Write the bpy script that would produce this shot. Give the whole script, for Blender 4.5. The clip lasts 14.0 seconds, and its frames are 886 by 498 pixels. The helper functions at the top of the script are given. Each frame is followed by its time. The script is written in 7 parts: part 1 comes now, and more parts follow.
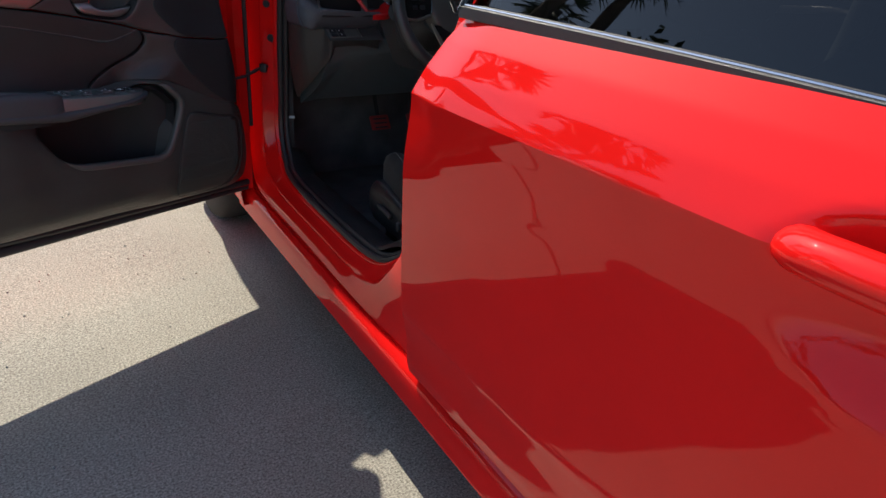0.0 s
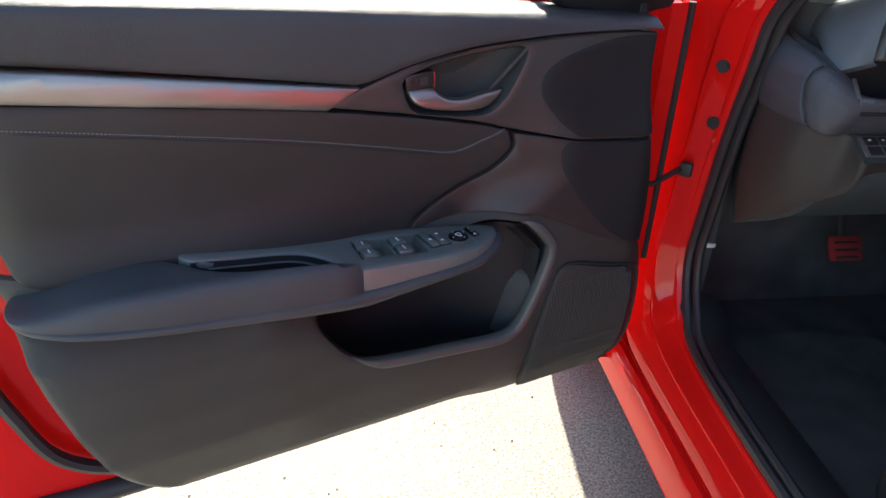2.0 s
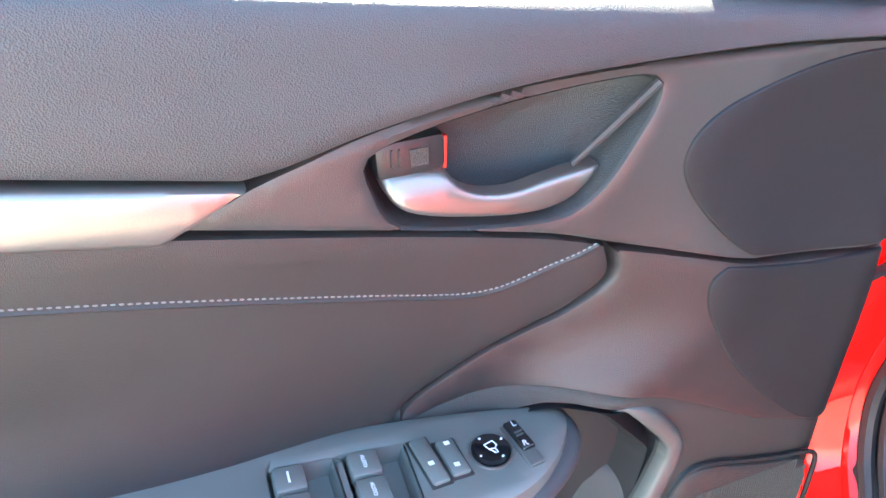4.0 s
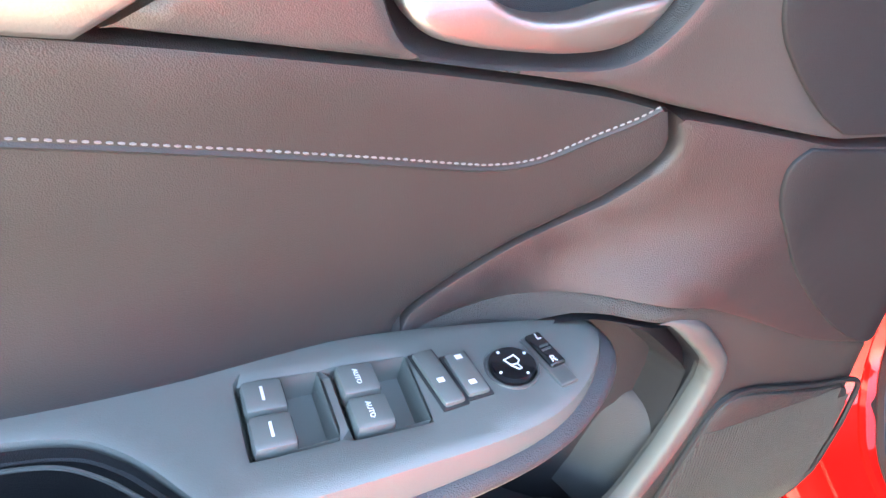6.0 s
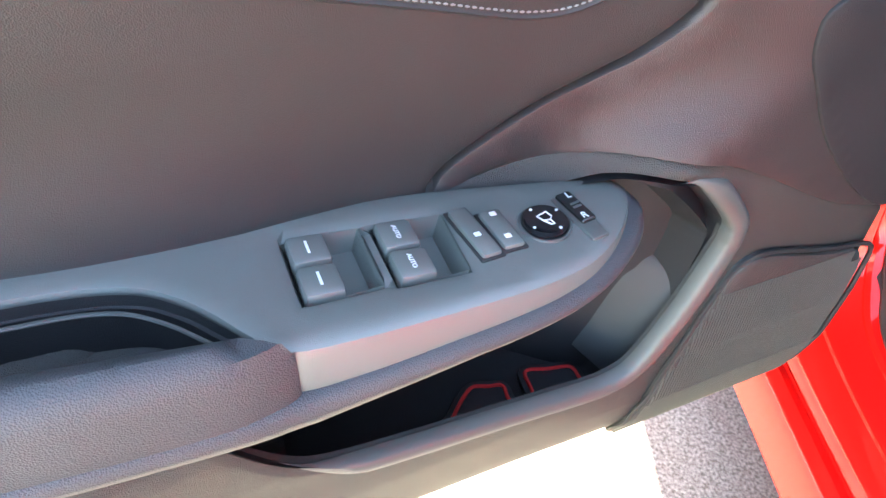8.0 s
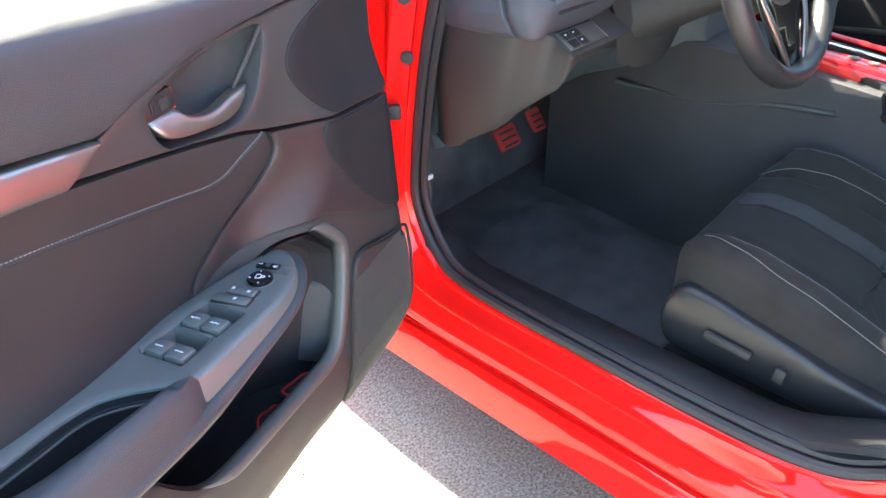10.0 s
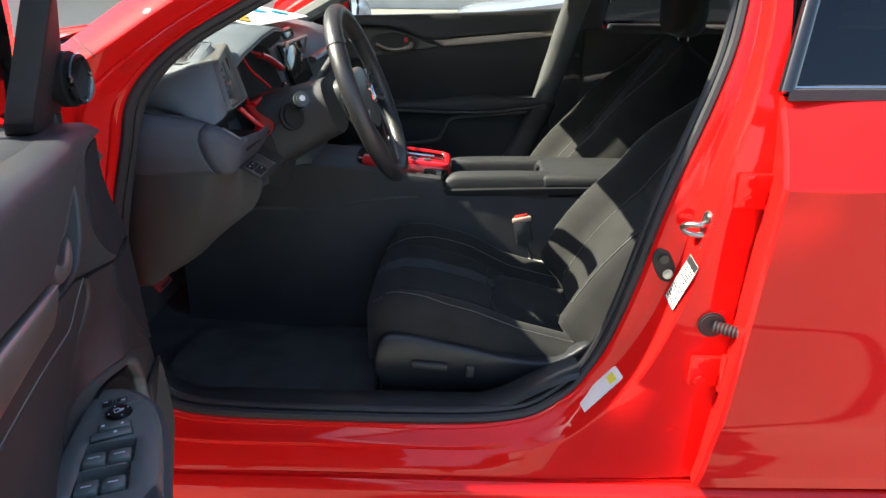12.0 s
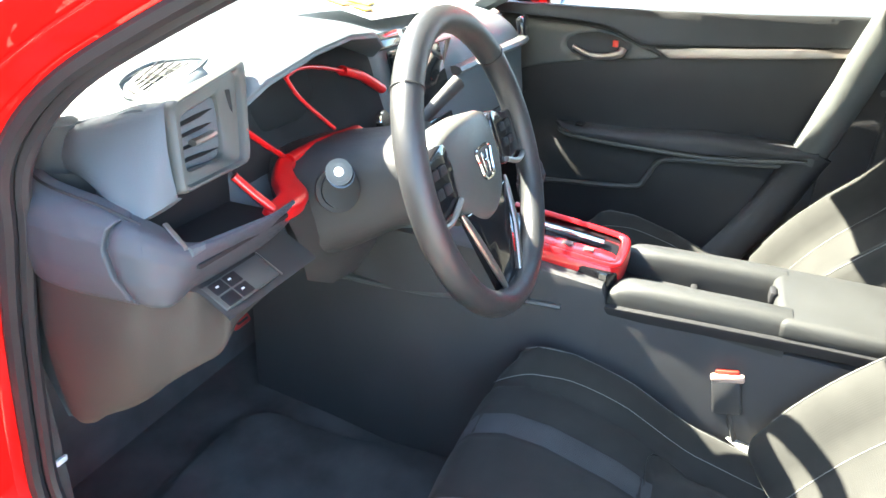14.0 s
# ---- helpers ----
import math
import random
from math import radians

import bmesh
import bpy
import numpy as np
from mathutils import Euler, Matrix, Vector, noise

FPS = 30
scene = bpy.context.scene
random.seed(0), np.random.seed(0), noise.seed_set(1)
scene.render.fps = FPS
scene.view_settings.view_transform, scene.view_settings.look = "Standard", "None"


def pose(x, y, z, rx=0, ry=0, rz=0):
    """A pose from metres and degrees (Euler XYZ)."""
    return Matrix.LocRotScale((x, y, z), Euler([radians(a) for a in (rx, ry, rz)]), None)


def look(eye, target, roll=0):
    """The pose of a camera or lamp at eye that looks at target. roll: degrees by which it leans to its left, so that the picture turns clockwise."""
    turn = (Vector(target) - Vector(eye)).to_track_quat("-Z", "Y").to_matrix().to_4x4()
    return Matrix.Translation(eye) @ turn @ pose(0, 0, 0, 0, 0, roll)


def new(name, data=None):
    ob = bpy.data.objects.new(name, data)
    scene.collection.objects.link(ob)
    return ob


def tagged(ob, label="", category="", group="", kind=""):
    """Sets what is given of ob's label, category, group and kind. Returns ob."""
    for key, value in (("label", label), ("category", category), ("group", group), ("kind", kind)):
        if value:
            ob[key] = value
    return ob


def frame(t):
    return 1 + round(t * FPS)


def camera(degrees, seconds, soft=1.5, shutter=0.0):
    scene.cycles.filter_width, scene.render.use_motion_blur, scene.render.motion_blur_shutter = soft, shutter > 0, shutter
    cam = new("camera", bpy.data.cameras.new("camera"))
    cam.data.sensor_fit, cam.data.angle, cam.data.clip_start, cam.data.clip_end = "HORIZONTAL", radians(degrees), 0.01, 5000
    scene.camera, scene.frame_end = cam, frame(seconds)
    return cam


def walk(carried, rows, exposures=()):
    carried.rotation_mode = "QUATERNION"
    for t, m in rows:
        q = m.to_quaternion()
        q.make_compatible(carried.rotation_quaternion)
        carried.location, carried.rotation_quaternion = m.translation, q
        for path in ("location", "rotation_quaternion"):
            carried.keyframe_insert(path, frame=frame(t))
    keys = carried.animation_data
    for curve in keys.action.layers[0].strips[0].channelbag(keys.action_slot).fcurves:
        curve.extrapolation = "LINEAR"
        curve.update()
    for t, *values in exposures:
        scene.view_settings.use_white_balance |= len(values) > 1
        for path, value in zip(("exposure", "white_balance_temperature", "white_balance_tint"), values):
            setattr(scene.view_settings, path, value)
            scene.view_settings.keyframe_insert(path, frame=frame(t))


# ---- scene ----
from mathutils.bvhtree import BVHTree

cam = camera(66.32, 14.0)
PATH = [
    (0, (-1.3632, -1.0479, 1.1042), (-0.8768, -0.2886, 0.6718), 3.92),
    (0.5, (-1.3630, -0.8034, 1.1186), (-0.9970, 0.0009, 0.6505), 3.47),
    (1, (-1.3053, -0.5152, 1.1291), (-1.0548, 0.3304, 0.6575), 3.87),
    (1.5, (-1.2947, -0.2559, 1.1091), (-1.1325, 0.6080, 0.6323), 2.95),
    (2, (-1.2836, -0.0353, 1.1258), (-1.1797, 0.8299, 0.6352), 1.71),
    (2.5, (-1.2136, 0.1562, 1.1223), (-1.1848, 1.0031, 0.5913), 2.15),
    (3, (-1.1868, 0.2797, 1.1004), (-1.2097, 1.1173, 0.5546), 1.78),
    (3.2, (-1.1911, 0.3340, 1.0904), (-1.2037, 1.1749, 0.5493), 0.84),
    (5.3, (-1.2227, 0.5021, 0.9969), (-1.1468, 1.3524, 0.4759), 3.96),
    (5.5, (-1.2167, 0.5098, 0.9957), (-1.1529, 1.3384, 0.4396), 3.10),
    (6, (-1.2314, 0.5096, 0.9609), (-1.1651, 1.3104, 0.3657), 4.46),
    (6.5, (-1.2405, 0.5199, 0.9319), (-1.1853, 1.2670, 0.2694), 4.44),
    (7, (-1.2437, 0.5366, 0.9134), (-1.1914, 1.2370, 0.2016), 4.79),
    (7.2, (-1.2456, 0.5443, 0.9139), (-1.1898, 1.2306, 0.1887), 4.72),
    (9.3, (-1.2928, 0.3176, 1.0527), (-1.0902, 1.0929, 0.4545), -0.12),
    (9.5, (-1.3425, 0.2989, 1.0711), (-1.0012, 1.0349, 0.4866), -3.85),
    (10, (-1.4540, 0.2169, 1.1125), (-0.8561, 0.7957, 0.5580), -1.96),
    (10.5, (-1.5928, 0.1553, 1.1378), (-0.8019, 0.5285, 0.6528), -2.80),
    (11, (-1.6889, 0.2341, 1.1551), (-0.8057, 0.3774, 0.7085), -1.94),
    (11.5, (-1.7552, 0.3416, 1.1526), (-0.8408, 0.3861, 0.7502), -1.32),
    (12, (-1.7883, 0.3965, 1.1464), (-0.8630, 0.4163, 0.7678), 0.52),
    (12.5, (-1.7765, 0.4085, 1.1389), (-0.8499, 0.4363, 0.7639), 0.85),
    (13, (-1.6562, 0.3733, 1.1150), (-0.7432, 0.4124, 0.7089), 2.02),
    (13.5, (-1.3713, 0.2691, 1.1419), (-0.4849, 0.4617, 0.7208), 1.56),
    (14, (-1.0988, 0.3364, 1.1642), (-0.2542, 0.6595, 0.7372), 2.87),
]
walk(cam, [(t, look(eye, target, roll)) for t, eye, target, roll in PATH],
     exposures=[(0, 0.5, 6500, 10), (0.5, 0.6, 6500, 10), (1.0, 0.75, 6500, 10), (1.5, 1.15, 6500, 9), (2.0, 1.85, 6500, 6), (2.5, 3.1, 6550, 3), (3.0, 4.2, 6500, 2), (3.5, 4.2, 6500, 2), (5.5, 4.25, 6950, 4), (6.0, 4.5, 7200, 5), (6.5, 4.5, 7200, 5), (7.2, 4.2, 7300, 5),
                (9.5, 4.0, 6650, 4), (10.0, 3.55, 6600, 4), (10.5, 2.5, 6550, 5), (11, 1.9, 6500, 6), (11.5, 1.7, 6500, 6), (13.0, 1.8, 6500, 6), (13.5, 2.3, 6500, 6), (14, 3.95, 6500, 3)])

# ---- light ----
SUN = Vector((0.012, 1.04, 1.0)).normalized()
world = bpy.data.worlds.new("sky")
scene.world = world
world.use_nodes = True
wn = world.node_tree
sky = wn.nodes.new("ShaderNodeTexSky")
sky.sky_type, sky.sun_disc = "NISHITA", False
sky.sun_elevation = math.asin(SUN.z)
sky.sun_rotation = math.atan2(SUN.x, SUN.y)
sky.dust_density, sky.ozone_density = 1.1, 1.5
wn.nodes["Background"].inputs["Strength"].default_value = 0.13
wn.links.new(sky.outputs["Color"], wn.nodes["Background"].inputs["Color"])
sun = new("sun", bpy.data.lights.new("sun", "SUN"))
sun.data.energy, sun.data.angle, sun.data.color = 5.0, radians(0.53), (1.0, 0.92, 0.78)
sun.matrix_world = look(SUN * 20, (0, 0, 0))


# ---- materials ----
def material(name, color, rough=0.5, metal=0.0, coat=0.0, grain=0.0, grain_scale=400.0, vary=0.12, vary_scale=9.0,
             sheen=0.0, spec=0.5, kind="noise", tint=None):
    """A principled surface with colour varied at two scales and a fine relief."""
    m = bpy.data.materials.new(name)
    m.use_nodes = True
    t, p = m.node_tree, m.node_tree.nodes["Principled BSDF"]
    p.inputs["Roughness"].default_value, p.inputs["Metallic"].default_value = rough, metal
    p.inputs["Coat Weight"].default_value, p.inputs["Coat Roughness"].default_value = coat, 0.012
    p.inputs["Sheen Weight"].default_value, p.inputs["Specular IOR Level"].default_value = sheen, spec
    co = t.nodes.new("ShaderNodeTexCoord")
    big = t.nodes.new("ShaderNodeTexNoise")
    big.inputs["Scale"].default_value, big.inputs["Detail"].default_value = vary_scale, 4
    t.links.new(co.outputs["Object"], big.inputs["Vector"])
    fine = t.nodes.new("ShaderNodeTexNoise" if kind != "voronoi" else "ShaderNodeTexVoronoi")
    fine.inputs["Scale"].default_value = grain_scale
    t.links.new(co.outputs["Object"], fine.inputs["Vector"])
    ramp = t.nodes.new("ShaderNodeMapRange")
    ramp.inputs["From Min"].default_value, ramp.inputs["From Max"].default_value = 0.3, 0.7
    ramp.inputs["To Min"].default_value, ramp.inputs["To Max"].default_value = 1 - vary, 1 + vary
    t.links.new(big.outputs["Fac"], ramp.inputs["Value"])
    mix = t.nodes.new("ShaderNodeMix")
    mix.data_type, mix.blend_type = "RGBA", "MULTIPLY"
    mix.inputs["Factor"].default_value = 1.0
    mix.inputs["A"].default_value = (*color, 1)
    t.links.new(ramp.outputs["Result"], mix.inputs["B"])
    t.links.new(mix.outputs["Result"], p.inputs["Base Color"])
    rr = t.nodes.new("ShaderNodeMapRange")
    rr.inputs["To Min"].default_value, rr.inputs["To Max"].default_value = rough * 0.85, min(1.0, rough * 1.15)
    t.links.new(big.outputs["Fac"], rr.inputs["Value"])
    t.links.new(rr.outputs["Result"], p.inputs["Roughness"])
    if grain:
        bump = t.nodes.new("ShaderNodeBump")
        bump.inputs["Strength"].default_value, bump.inputs["Distance"].default_value = grain, 0.001
        t.links.new(fine.outputs["Distance" if kind == "voronoi" else "Fac"], bump.inputs["Height"])
        t.links.new(bump.outputs["Normal"], p.inputs["Normal"])
    return m


def weave_material(name, color, scale=900.0, rough=0.95, amount=0.35):
    """Cloth: a fine two-way weave in relief and colour."""
    m = material(name, color, rough, vary=0.18, vary_scale=14, sheen=0.06, spec=0.2)
    t, p = m.node_tree, m.node_tree.nodes["Principled BSDF"]
    co = t.nodes["Texture Coordinate"]
    waves = []
    for axis in "XY":
        w = t.nodes.new("ShaderNodeTexWave")
        w.bands_direction = axis
        w.inputs["Scale"].default_value, w.inputs["Distortion"].default_value = scale / 6.28, 1.5
        t.links.new(co.outputs["Object"], w.inputs["Vector"])
        waves.append(w)
    mul = t.nodes.new("ShaderNodeMath")
    mul.operation = "MULTIPLY"
    t.links.new(waves[0].outputs["Fac"], mul.inputs[0])
    t.links.new(waves[1].outputs["Fac"], mul.inputs[1])
    bump = t.nodes.new("ShaderNodeBump")
    bump.inputs["Strength"].default_value, bump.inputs["Distance"].default_value = amount, 0.001
    t.links.new(mul.outputs["Value"], bump.inputs["Height"])
    t.links.new(bump.outputs["Normal"], p.inputs["Normal"])
    return m


def glass_material(name, tint, ior=1.6):
    m = bpy.data.materials.new(name)
    m.use_nodes = True
    t = m.node_tree
    t.nodes.remove(t.nodes["Principled BSDF"])
    clear, shine = t.nodes.new("ShaderNodeBsdfTransparent"), t.nodes.new("ShaderNodeBsdfGlossy")
    clear.inputs["Color"].default_value = (*tint, 1)
    shine.inputs["Roughness"].default_value = 0.01
    fre, mix = t.nodes.new("ShaderNodeFresnel"), t.nodes.new("ShaderNodeMixShader")
    fre.inputs["IOR"].default_value = ior
    t.links.new(fre.outputs["Fac"], mix.inputs["Fac"])
    t.links.new(clear.outputs["BSDF"], mix.inputs[1])
    t.links.new(shine.outputs["BSDF"], mix.inputs[2])
    t.links.new(mix.outputs["Shader"], t.nodes["Material Output"].inputs["Surface"])
    return m


RED = material("red_paint", (0.73, 0.010, 0.009), 0.5, coat=0.68, spec=0.0, vary=0.03)
RED.node_tree.nodes["Principled BSDF"].inputs["Coat IOR"].default_value = 1.55
RED_TRIM = material("red_gloss_trim", (0.62, 0.008, 0.012), 0.3, coat=0.8, vary=0.05)
PAD = material("soft_touch_pad", (0.044, 0.046, 0.048), 0.44, grain=0.42, grain_scale=1250, kind="voronoi", vary=0.10)
PLASTIC = material("grained_black_plastic", (0.048, 0.048, 0.050), 0.45, grain=0.5, grain_scale=1600, kind="voronoi", vary=0.12)
SMOOTH = material("satin_black_plastic", (0.085, 0.088, 0.083), 0.33, grain=0.22, grain_scale=1800, vary=0.10)
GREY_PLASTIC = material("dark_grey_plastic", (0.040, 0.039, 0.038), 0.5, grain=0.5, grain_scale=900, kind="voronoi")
LOWER = material("lower_door_plastic", (0.042, 0.041, 0.038), 0.45, grain=0.6, grain_scale=1300, kind="voronoi", vary=0.15)
GLOSS_BLACK = material("gloss_black", (0.010, 0.010, 0.012), 0.12, coat=0.6)
LEATHER = material("black_leather", (0.056, 0.058, 0.062), 0.50, grain=0.42, grain_scale=1100, kind="voronoi")
CONSOLE_PAD = material("console_pad", (0.030, 0.031, 0.030), 0.55, grain=0.4, grain_scale=1100, kind="voronoi")
SHIELD = material("satin_seat_plastic", (0.024, 0.025, 0.027), 0.30, grain=0.15, grain_scale=1500, kind="voronoi")
CLOTH = weave_material("seat_cloth", (0.029, 0.029, 0.027), 1000, amount=0.10)
CLOTH_BAND = weave_material("seat_band_cloth", (0.054, 0.056, 0.058), 700, amount=0.35)
INSERT = material("door_insert_vinyl", (0.029, 0.029, 0.029), 0.52, grain=0.24, grain_scale=1500, kind="voronoi", vary=0.12)
PANEL = material("satin_switch_panel", (0.142, 0.152, 0.142), 0.26, spec=0.9, grain=0.25, grain_scale=1800, vary=0.08)
CARPET = material("black_carpet", (0.10, 0.10, 0.10), 1.0, grain=1.0, grain_scale=900, vary=0.3, spec=0.1)
RUBBER = material("black_rubber", (0.026, 0.026, 0.029), 0.5, grain=0.2, grain_scale=700)
SILVER = material("brushed_silver_trim", (0.33, 0.30, 0.275), 0.38, metal=0.85, grain=0.08, grain_scale=900, vary=0.05)
CHROME = material("chrome", (0.75, 0.75, 0.76), 0.12, metal=1.0, vary=0.02)
MIRROR = material("mirror_silver", (0.85, 0.86, 0.87), 0.02, metal=1.0, vary=0.0)
STEEL = material("zinc_steel", (0.50, 0.50, 0.48), 0.3, metal=1.0, grain=0.2, grain_scale=500)
SEAM = material("dark_grey_thread", (0.16, 0.16, 0.155), 0.8, vary=0.1)
THREAD = material("grey_thread", (0.22, 0.22, 0.21), 0.8, vary=0.1)
WHITE_MARK = material("white_marking", (0.75, 0.76, 0.78), 0.6, vary=0.02)
LABEL_WHITE = material("label_paper", (0.78, 0.77, 0.72), 0.5, vary=0.04)
LABEL_YELLOW = material("label_yellow", (0.75, 0.68, 0.05), 0.5)
INK = material("black_ink", (0.02, 0.02, 0.02), 0.6)
BUCKLE_RED = material("red_buckle_plastic", (0.65, 0.05, 0.03), 0.4)
RUBBER_RED = material("red_rubber_edge", (0.60, 0.03, 0.03), 0.6)
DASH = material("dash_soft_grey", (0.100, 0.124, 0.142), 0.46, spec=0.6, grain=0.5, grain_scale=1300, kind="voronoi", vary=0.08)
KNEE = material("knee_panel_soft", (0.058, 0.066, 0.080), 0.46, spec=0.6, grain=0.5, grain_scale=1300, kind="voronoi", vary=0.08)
WHEEL = material("wheel_leather", (0.032, 0.033, 0.035), 0.34, spec=0.7, grain=0.3, grain_scale=1100, kind="voronoi")
SCREEN = material("dark_screen", (0.008, 0.009, 0.010), 0.08, coat=0.8)
GLASS = glass_material("clear_glass", (0.86, 0.90, 0.88))
TINT = glass_material("tinted_glass", (0.05, 0.055, 0.06), 1.65)
PAPER = material("printed_paper", (0.70, 0.72, 0.72), 0.9, spec=0.1, vary=0.03)
PAPER_BLUE = material("paper_blue", (0.01, 0.20, 0.38), 0.9, spec=0.1)
PAPER_YELLOW = material("paper_yellow", (0.50, 0.30, 0.06), 0.9, spec=0.1)
TYRE = material("tyre_rubber", (0.022, 0.022, 0.022), 0.8, grain=0.5, grain_scale=120)
RIM = material("alloy_rim", (0.35, 0.35, 0.36), 0.35, metal=0.9)
WHITE_PAINT = material("silver_paint", (0.34, 0.36, 0.37), 0.35, metal=0.3, coat=0.8, vary=0.03)
PILLAR_GREY = material("grey_pillar_trim", (0.10, 0.108, 0.104), 0.55, grain=0.3, grain_scale=900, kind="voronoi")
HEADLINER = material("headliner_cloth", (0.42, 0.42, 0.40), 0.95, grain=0.4, grain_scale=900, vary=0.06, spec=0.1)
COVER = material("matt_cover_plastic", (0.020, 0.020, 0.022), 0.6, spec=0.3, grain=0.3, grain_scale=1500, kind="voronoi")
# dark plastic; its red tint is bounce from the jamb put into the colour
FRONT = material("front_lining_red_bounce", (0.038, 0.031, 0.031), 0.42, spec=0.55, grain=0.3, grain_scale=1500, kind="voronoi", vary=0.08)
SATIN = material("satin_door_plastic", (0.052, 0.050, 0.050), 0.36, spec=0.60, grain=0.18, grain_scale=1500, kind="voronoi", vary=0.08)
BARK = material("palm_bark", (0.13, 0.10, 0.075), 0.9, grain=1.0, grain_scale=30, vary=0.3)
FROND = material("palm_frond", (0.045, 0.075, 0.025), 0.6, vary=0.3)
LEAF = material("tree_leaf", (0.045, 0.070, 0.025), 0.6, vary=0.35)
STUCCO = material("pale_stucco", (0.55, 0.50, 0.43), 0.9, grain=0.6, grain_scale=60, vary=0.08, vary_scale=1.2)
ROOF_TILE = material("roof_brown", (0.20, 0.13, 0.10), 0.8, vary=0.2)


def ground_material():
    """Worn pale asphalt: fine aggregate, blotches and faint stains."""
    m = material("worn_asphalt", (0.285, 0.272, 0.236), 0.93, grain=0.0, vary=0.14, vary_scale=1.7)
    t, p = m.node_tree, m.node_tree.nodes["Principled BSDF"]
    co = t.nodes["Texture Coordinate"]
    stones = t.nodes.new("ShaderNodeTexVoronoi")
    stones.inputs["Scale"].default_value = 330
    fine = t.nodes.new("ShaderNodeTexNoise")
    fine.inputs["Scale"].default_value, fine.inputs["Detail"].default_value = 190, 10
    for n in (stones, fine):
        t.links.new(co.outputs["Object"], n.inputs["Vector"])
    ramp = t.nodes.new("ShaderNodeValToRGB")
    ramp.color_ramp.elements[0].color, ramp.color_ramp.elements[1].color = (0.52, 0.50, 0.47, 1), (1.38, 1.37, 1.33, 1)
    ramp.color_ramp.elements[0].position, ramp.color_ramp.elements[1].position = 0.34, 0.66
    t.links.new(fine.outputs["Fac"], ramp.inputs["Fac"])
    cell = t.nodes.new("ShaderNodeMapRange")
    cell.inputs["To Min"].default_value, cell.inputs["To Max"].default_value = 0.82, 1.16
    t.links.new(stones.outputs["Color"], cell.inputs["Value"])
    first = p.inputs["Base Color"].links[0].from_socket
    for out in (ramp.outputs["Color"], cell.outputs["Result"]):
        mul = t.nodes.new("ShaderNodeMix")
        mul.data_type, mul.blend_type = "RGBA", "MULTIPLY"
        mul.inputs["Factor"].default_value = 1.0
        t.links.new(first, mul.inputs["A"])
        t.links.new(out, mul.inputs["B"])
        first = mul.outputs["Result"]
    t.links.new(first, p.inputs["Base Color"])
    bump = t.nodes.new("ShaderNodeBump")
    bump.inputs["Strength"].default_value, bump.inputs["Distance"].default_value = 0.5, 0.003
    t.links.new(fine.outputs["Fac"], bump.inputs["Height"])
    t.links.new(bump.outputs["Normal"], p.inputs["Normal"])
    return m


ASPHALT = ground_material()


# ---- mesh helpers ----
def part(name, bm, mat, parent=None, label="", smooth=40.0, m=None):
    """Links a bmesh as one mesh object under a thing or a part."""
    me = bpy.data.meshes.new(name)
    bmesh.ops.recalc_face_normals(bm, faces=bm.faces)
    bm.to_mesh(me)
    bm.free()
    me.materials.append(mat)
    if smooth:
        me.shade_smooth()
        me.set_sharp_from_angle(angle=radians(smooth))
    ob = new(name, me)
    if m is not None:
        ob.matrix_basis = m
    if parent is not None:
        ob.parent = parent
    if label:
        tagged(ob, label)
    return ob


def curve(points, n=8, closed=False):
    """A smooth line through points of any dimension (Catmull-Rom)."""
    p = np.array(points, float)
    k, out = len(p), []
    for i in range(k if closed else k - 1):
        a, b, c, d = (p[j % k] if closed else p[min(max(j, 0), k - 1)] for j in (i - 1, i, i + 1, i + 2))
        for s in np.arange(n) / n:
            out.append(0.5 * (2 * b + (c - a) * s + (2 * a - 5 * b + 4 * c - d) * s * s + (3 * b - a - 3 * c + d) * s ** 3))
    if not closed:
        out.append(p[-1])
    return np.array(out)


def loft(rows, close_rows=False, close_cols=False, caps=False):
    """Quads between equally long lines of points."""
    bm = bmesh.new()
    grid = [[bm.verts.new(tuple(float(c) for c in v)) for v in row] for row in rows]
    n, k = len(grid), len(grid[0])
    for i in range(n if close_rows else n - 1):
        for j in range(k if close_cols else k - 1):
            a, b = grid[i], grid[(i + 1) % n]
            bm.faces.new((a[j], a[(j + 1) % k], b[(j + 1) % k], b[j]))
    if caps:
        bm.faces.new(grid[0])
        bm.faces.new(grid[-1])
    return bm


def tube(path, r, sides=8, flat=1.0, closed=False, up=(0, 0, 1)):
    """A round or flattened rod along a line; r is one radius or one per point."""
    p = [Vector([float(c) for c in v]) for v in path]
    rows, k = [], len(p)
    for i, v in enumerate(p):
        a, b = (p[i - 1], p[(i + 1) % k]) if closed else (p[max(i - 1, 0)], p[min(i + 1, k - 1)])
        d = (b - a).normalized()
        side = d.cross(Vector(up))
        side = side.normalized() if side.length > 1e-4 else d.orthogonal().normalized()
        top = side.cross(d).normalized()
        rad = r[i] if hasattr(r, "__len__") else r
        rad = float(rad)
        rows.append([v + rad * (math.cos(q) * side + flat * math.sin(q) * top) for q in (2 * math.pi * j / sides for j in range(sides))])
    return loft(rows, close_rows=closed, close_cols=True, caps=not closed)


def box(size, at=(0, 0, 0), bevel=0.004, turn=(0, 0, 0), segments=2, taper=1.0):
    bm = bmesh.new()
    bmesh.ops.create_cube(bm, size=1.0)
    for v in bm.verts:
        k = taper if v.co.z > 0 else 1.0
        v.co = Vector((v.co.x * size[0] * k, v.co.y * size[1] * k, v.co.z * size[2]))
    if bevel:
        bmesh.ops.bevel(bm, geom=bm.edges[:], offset=min(bevel, 0.45 * min(size)), segments=segments, affect="EDGES", profile=0.5)
    bm.transform(pose(*at, *turn))
    return bm


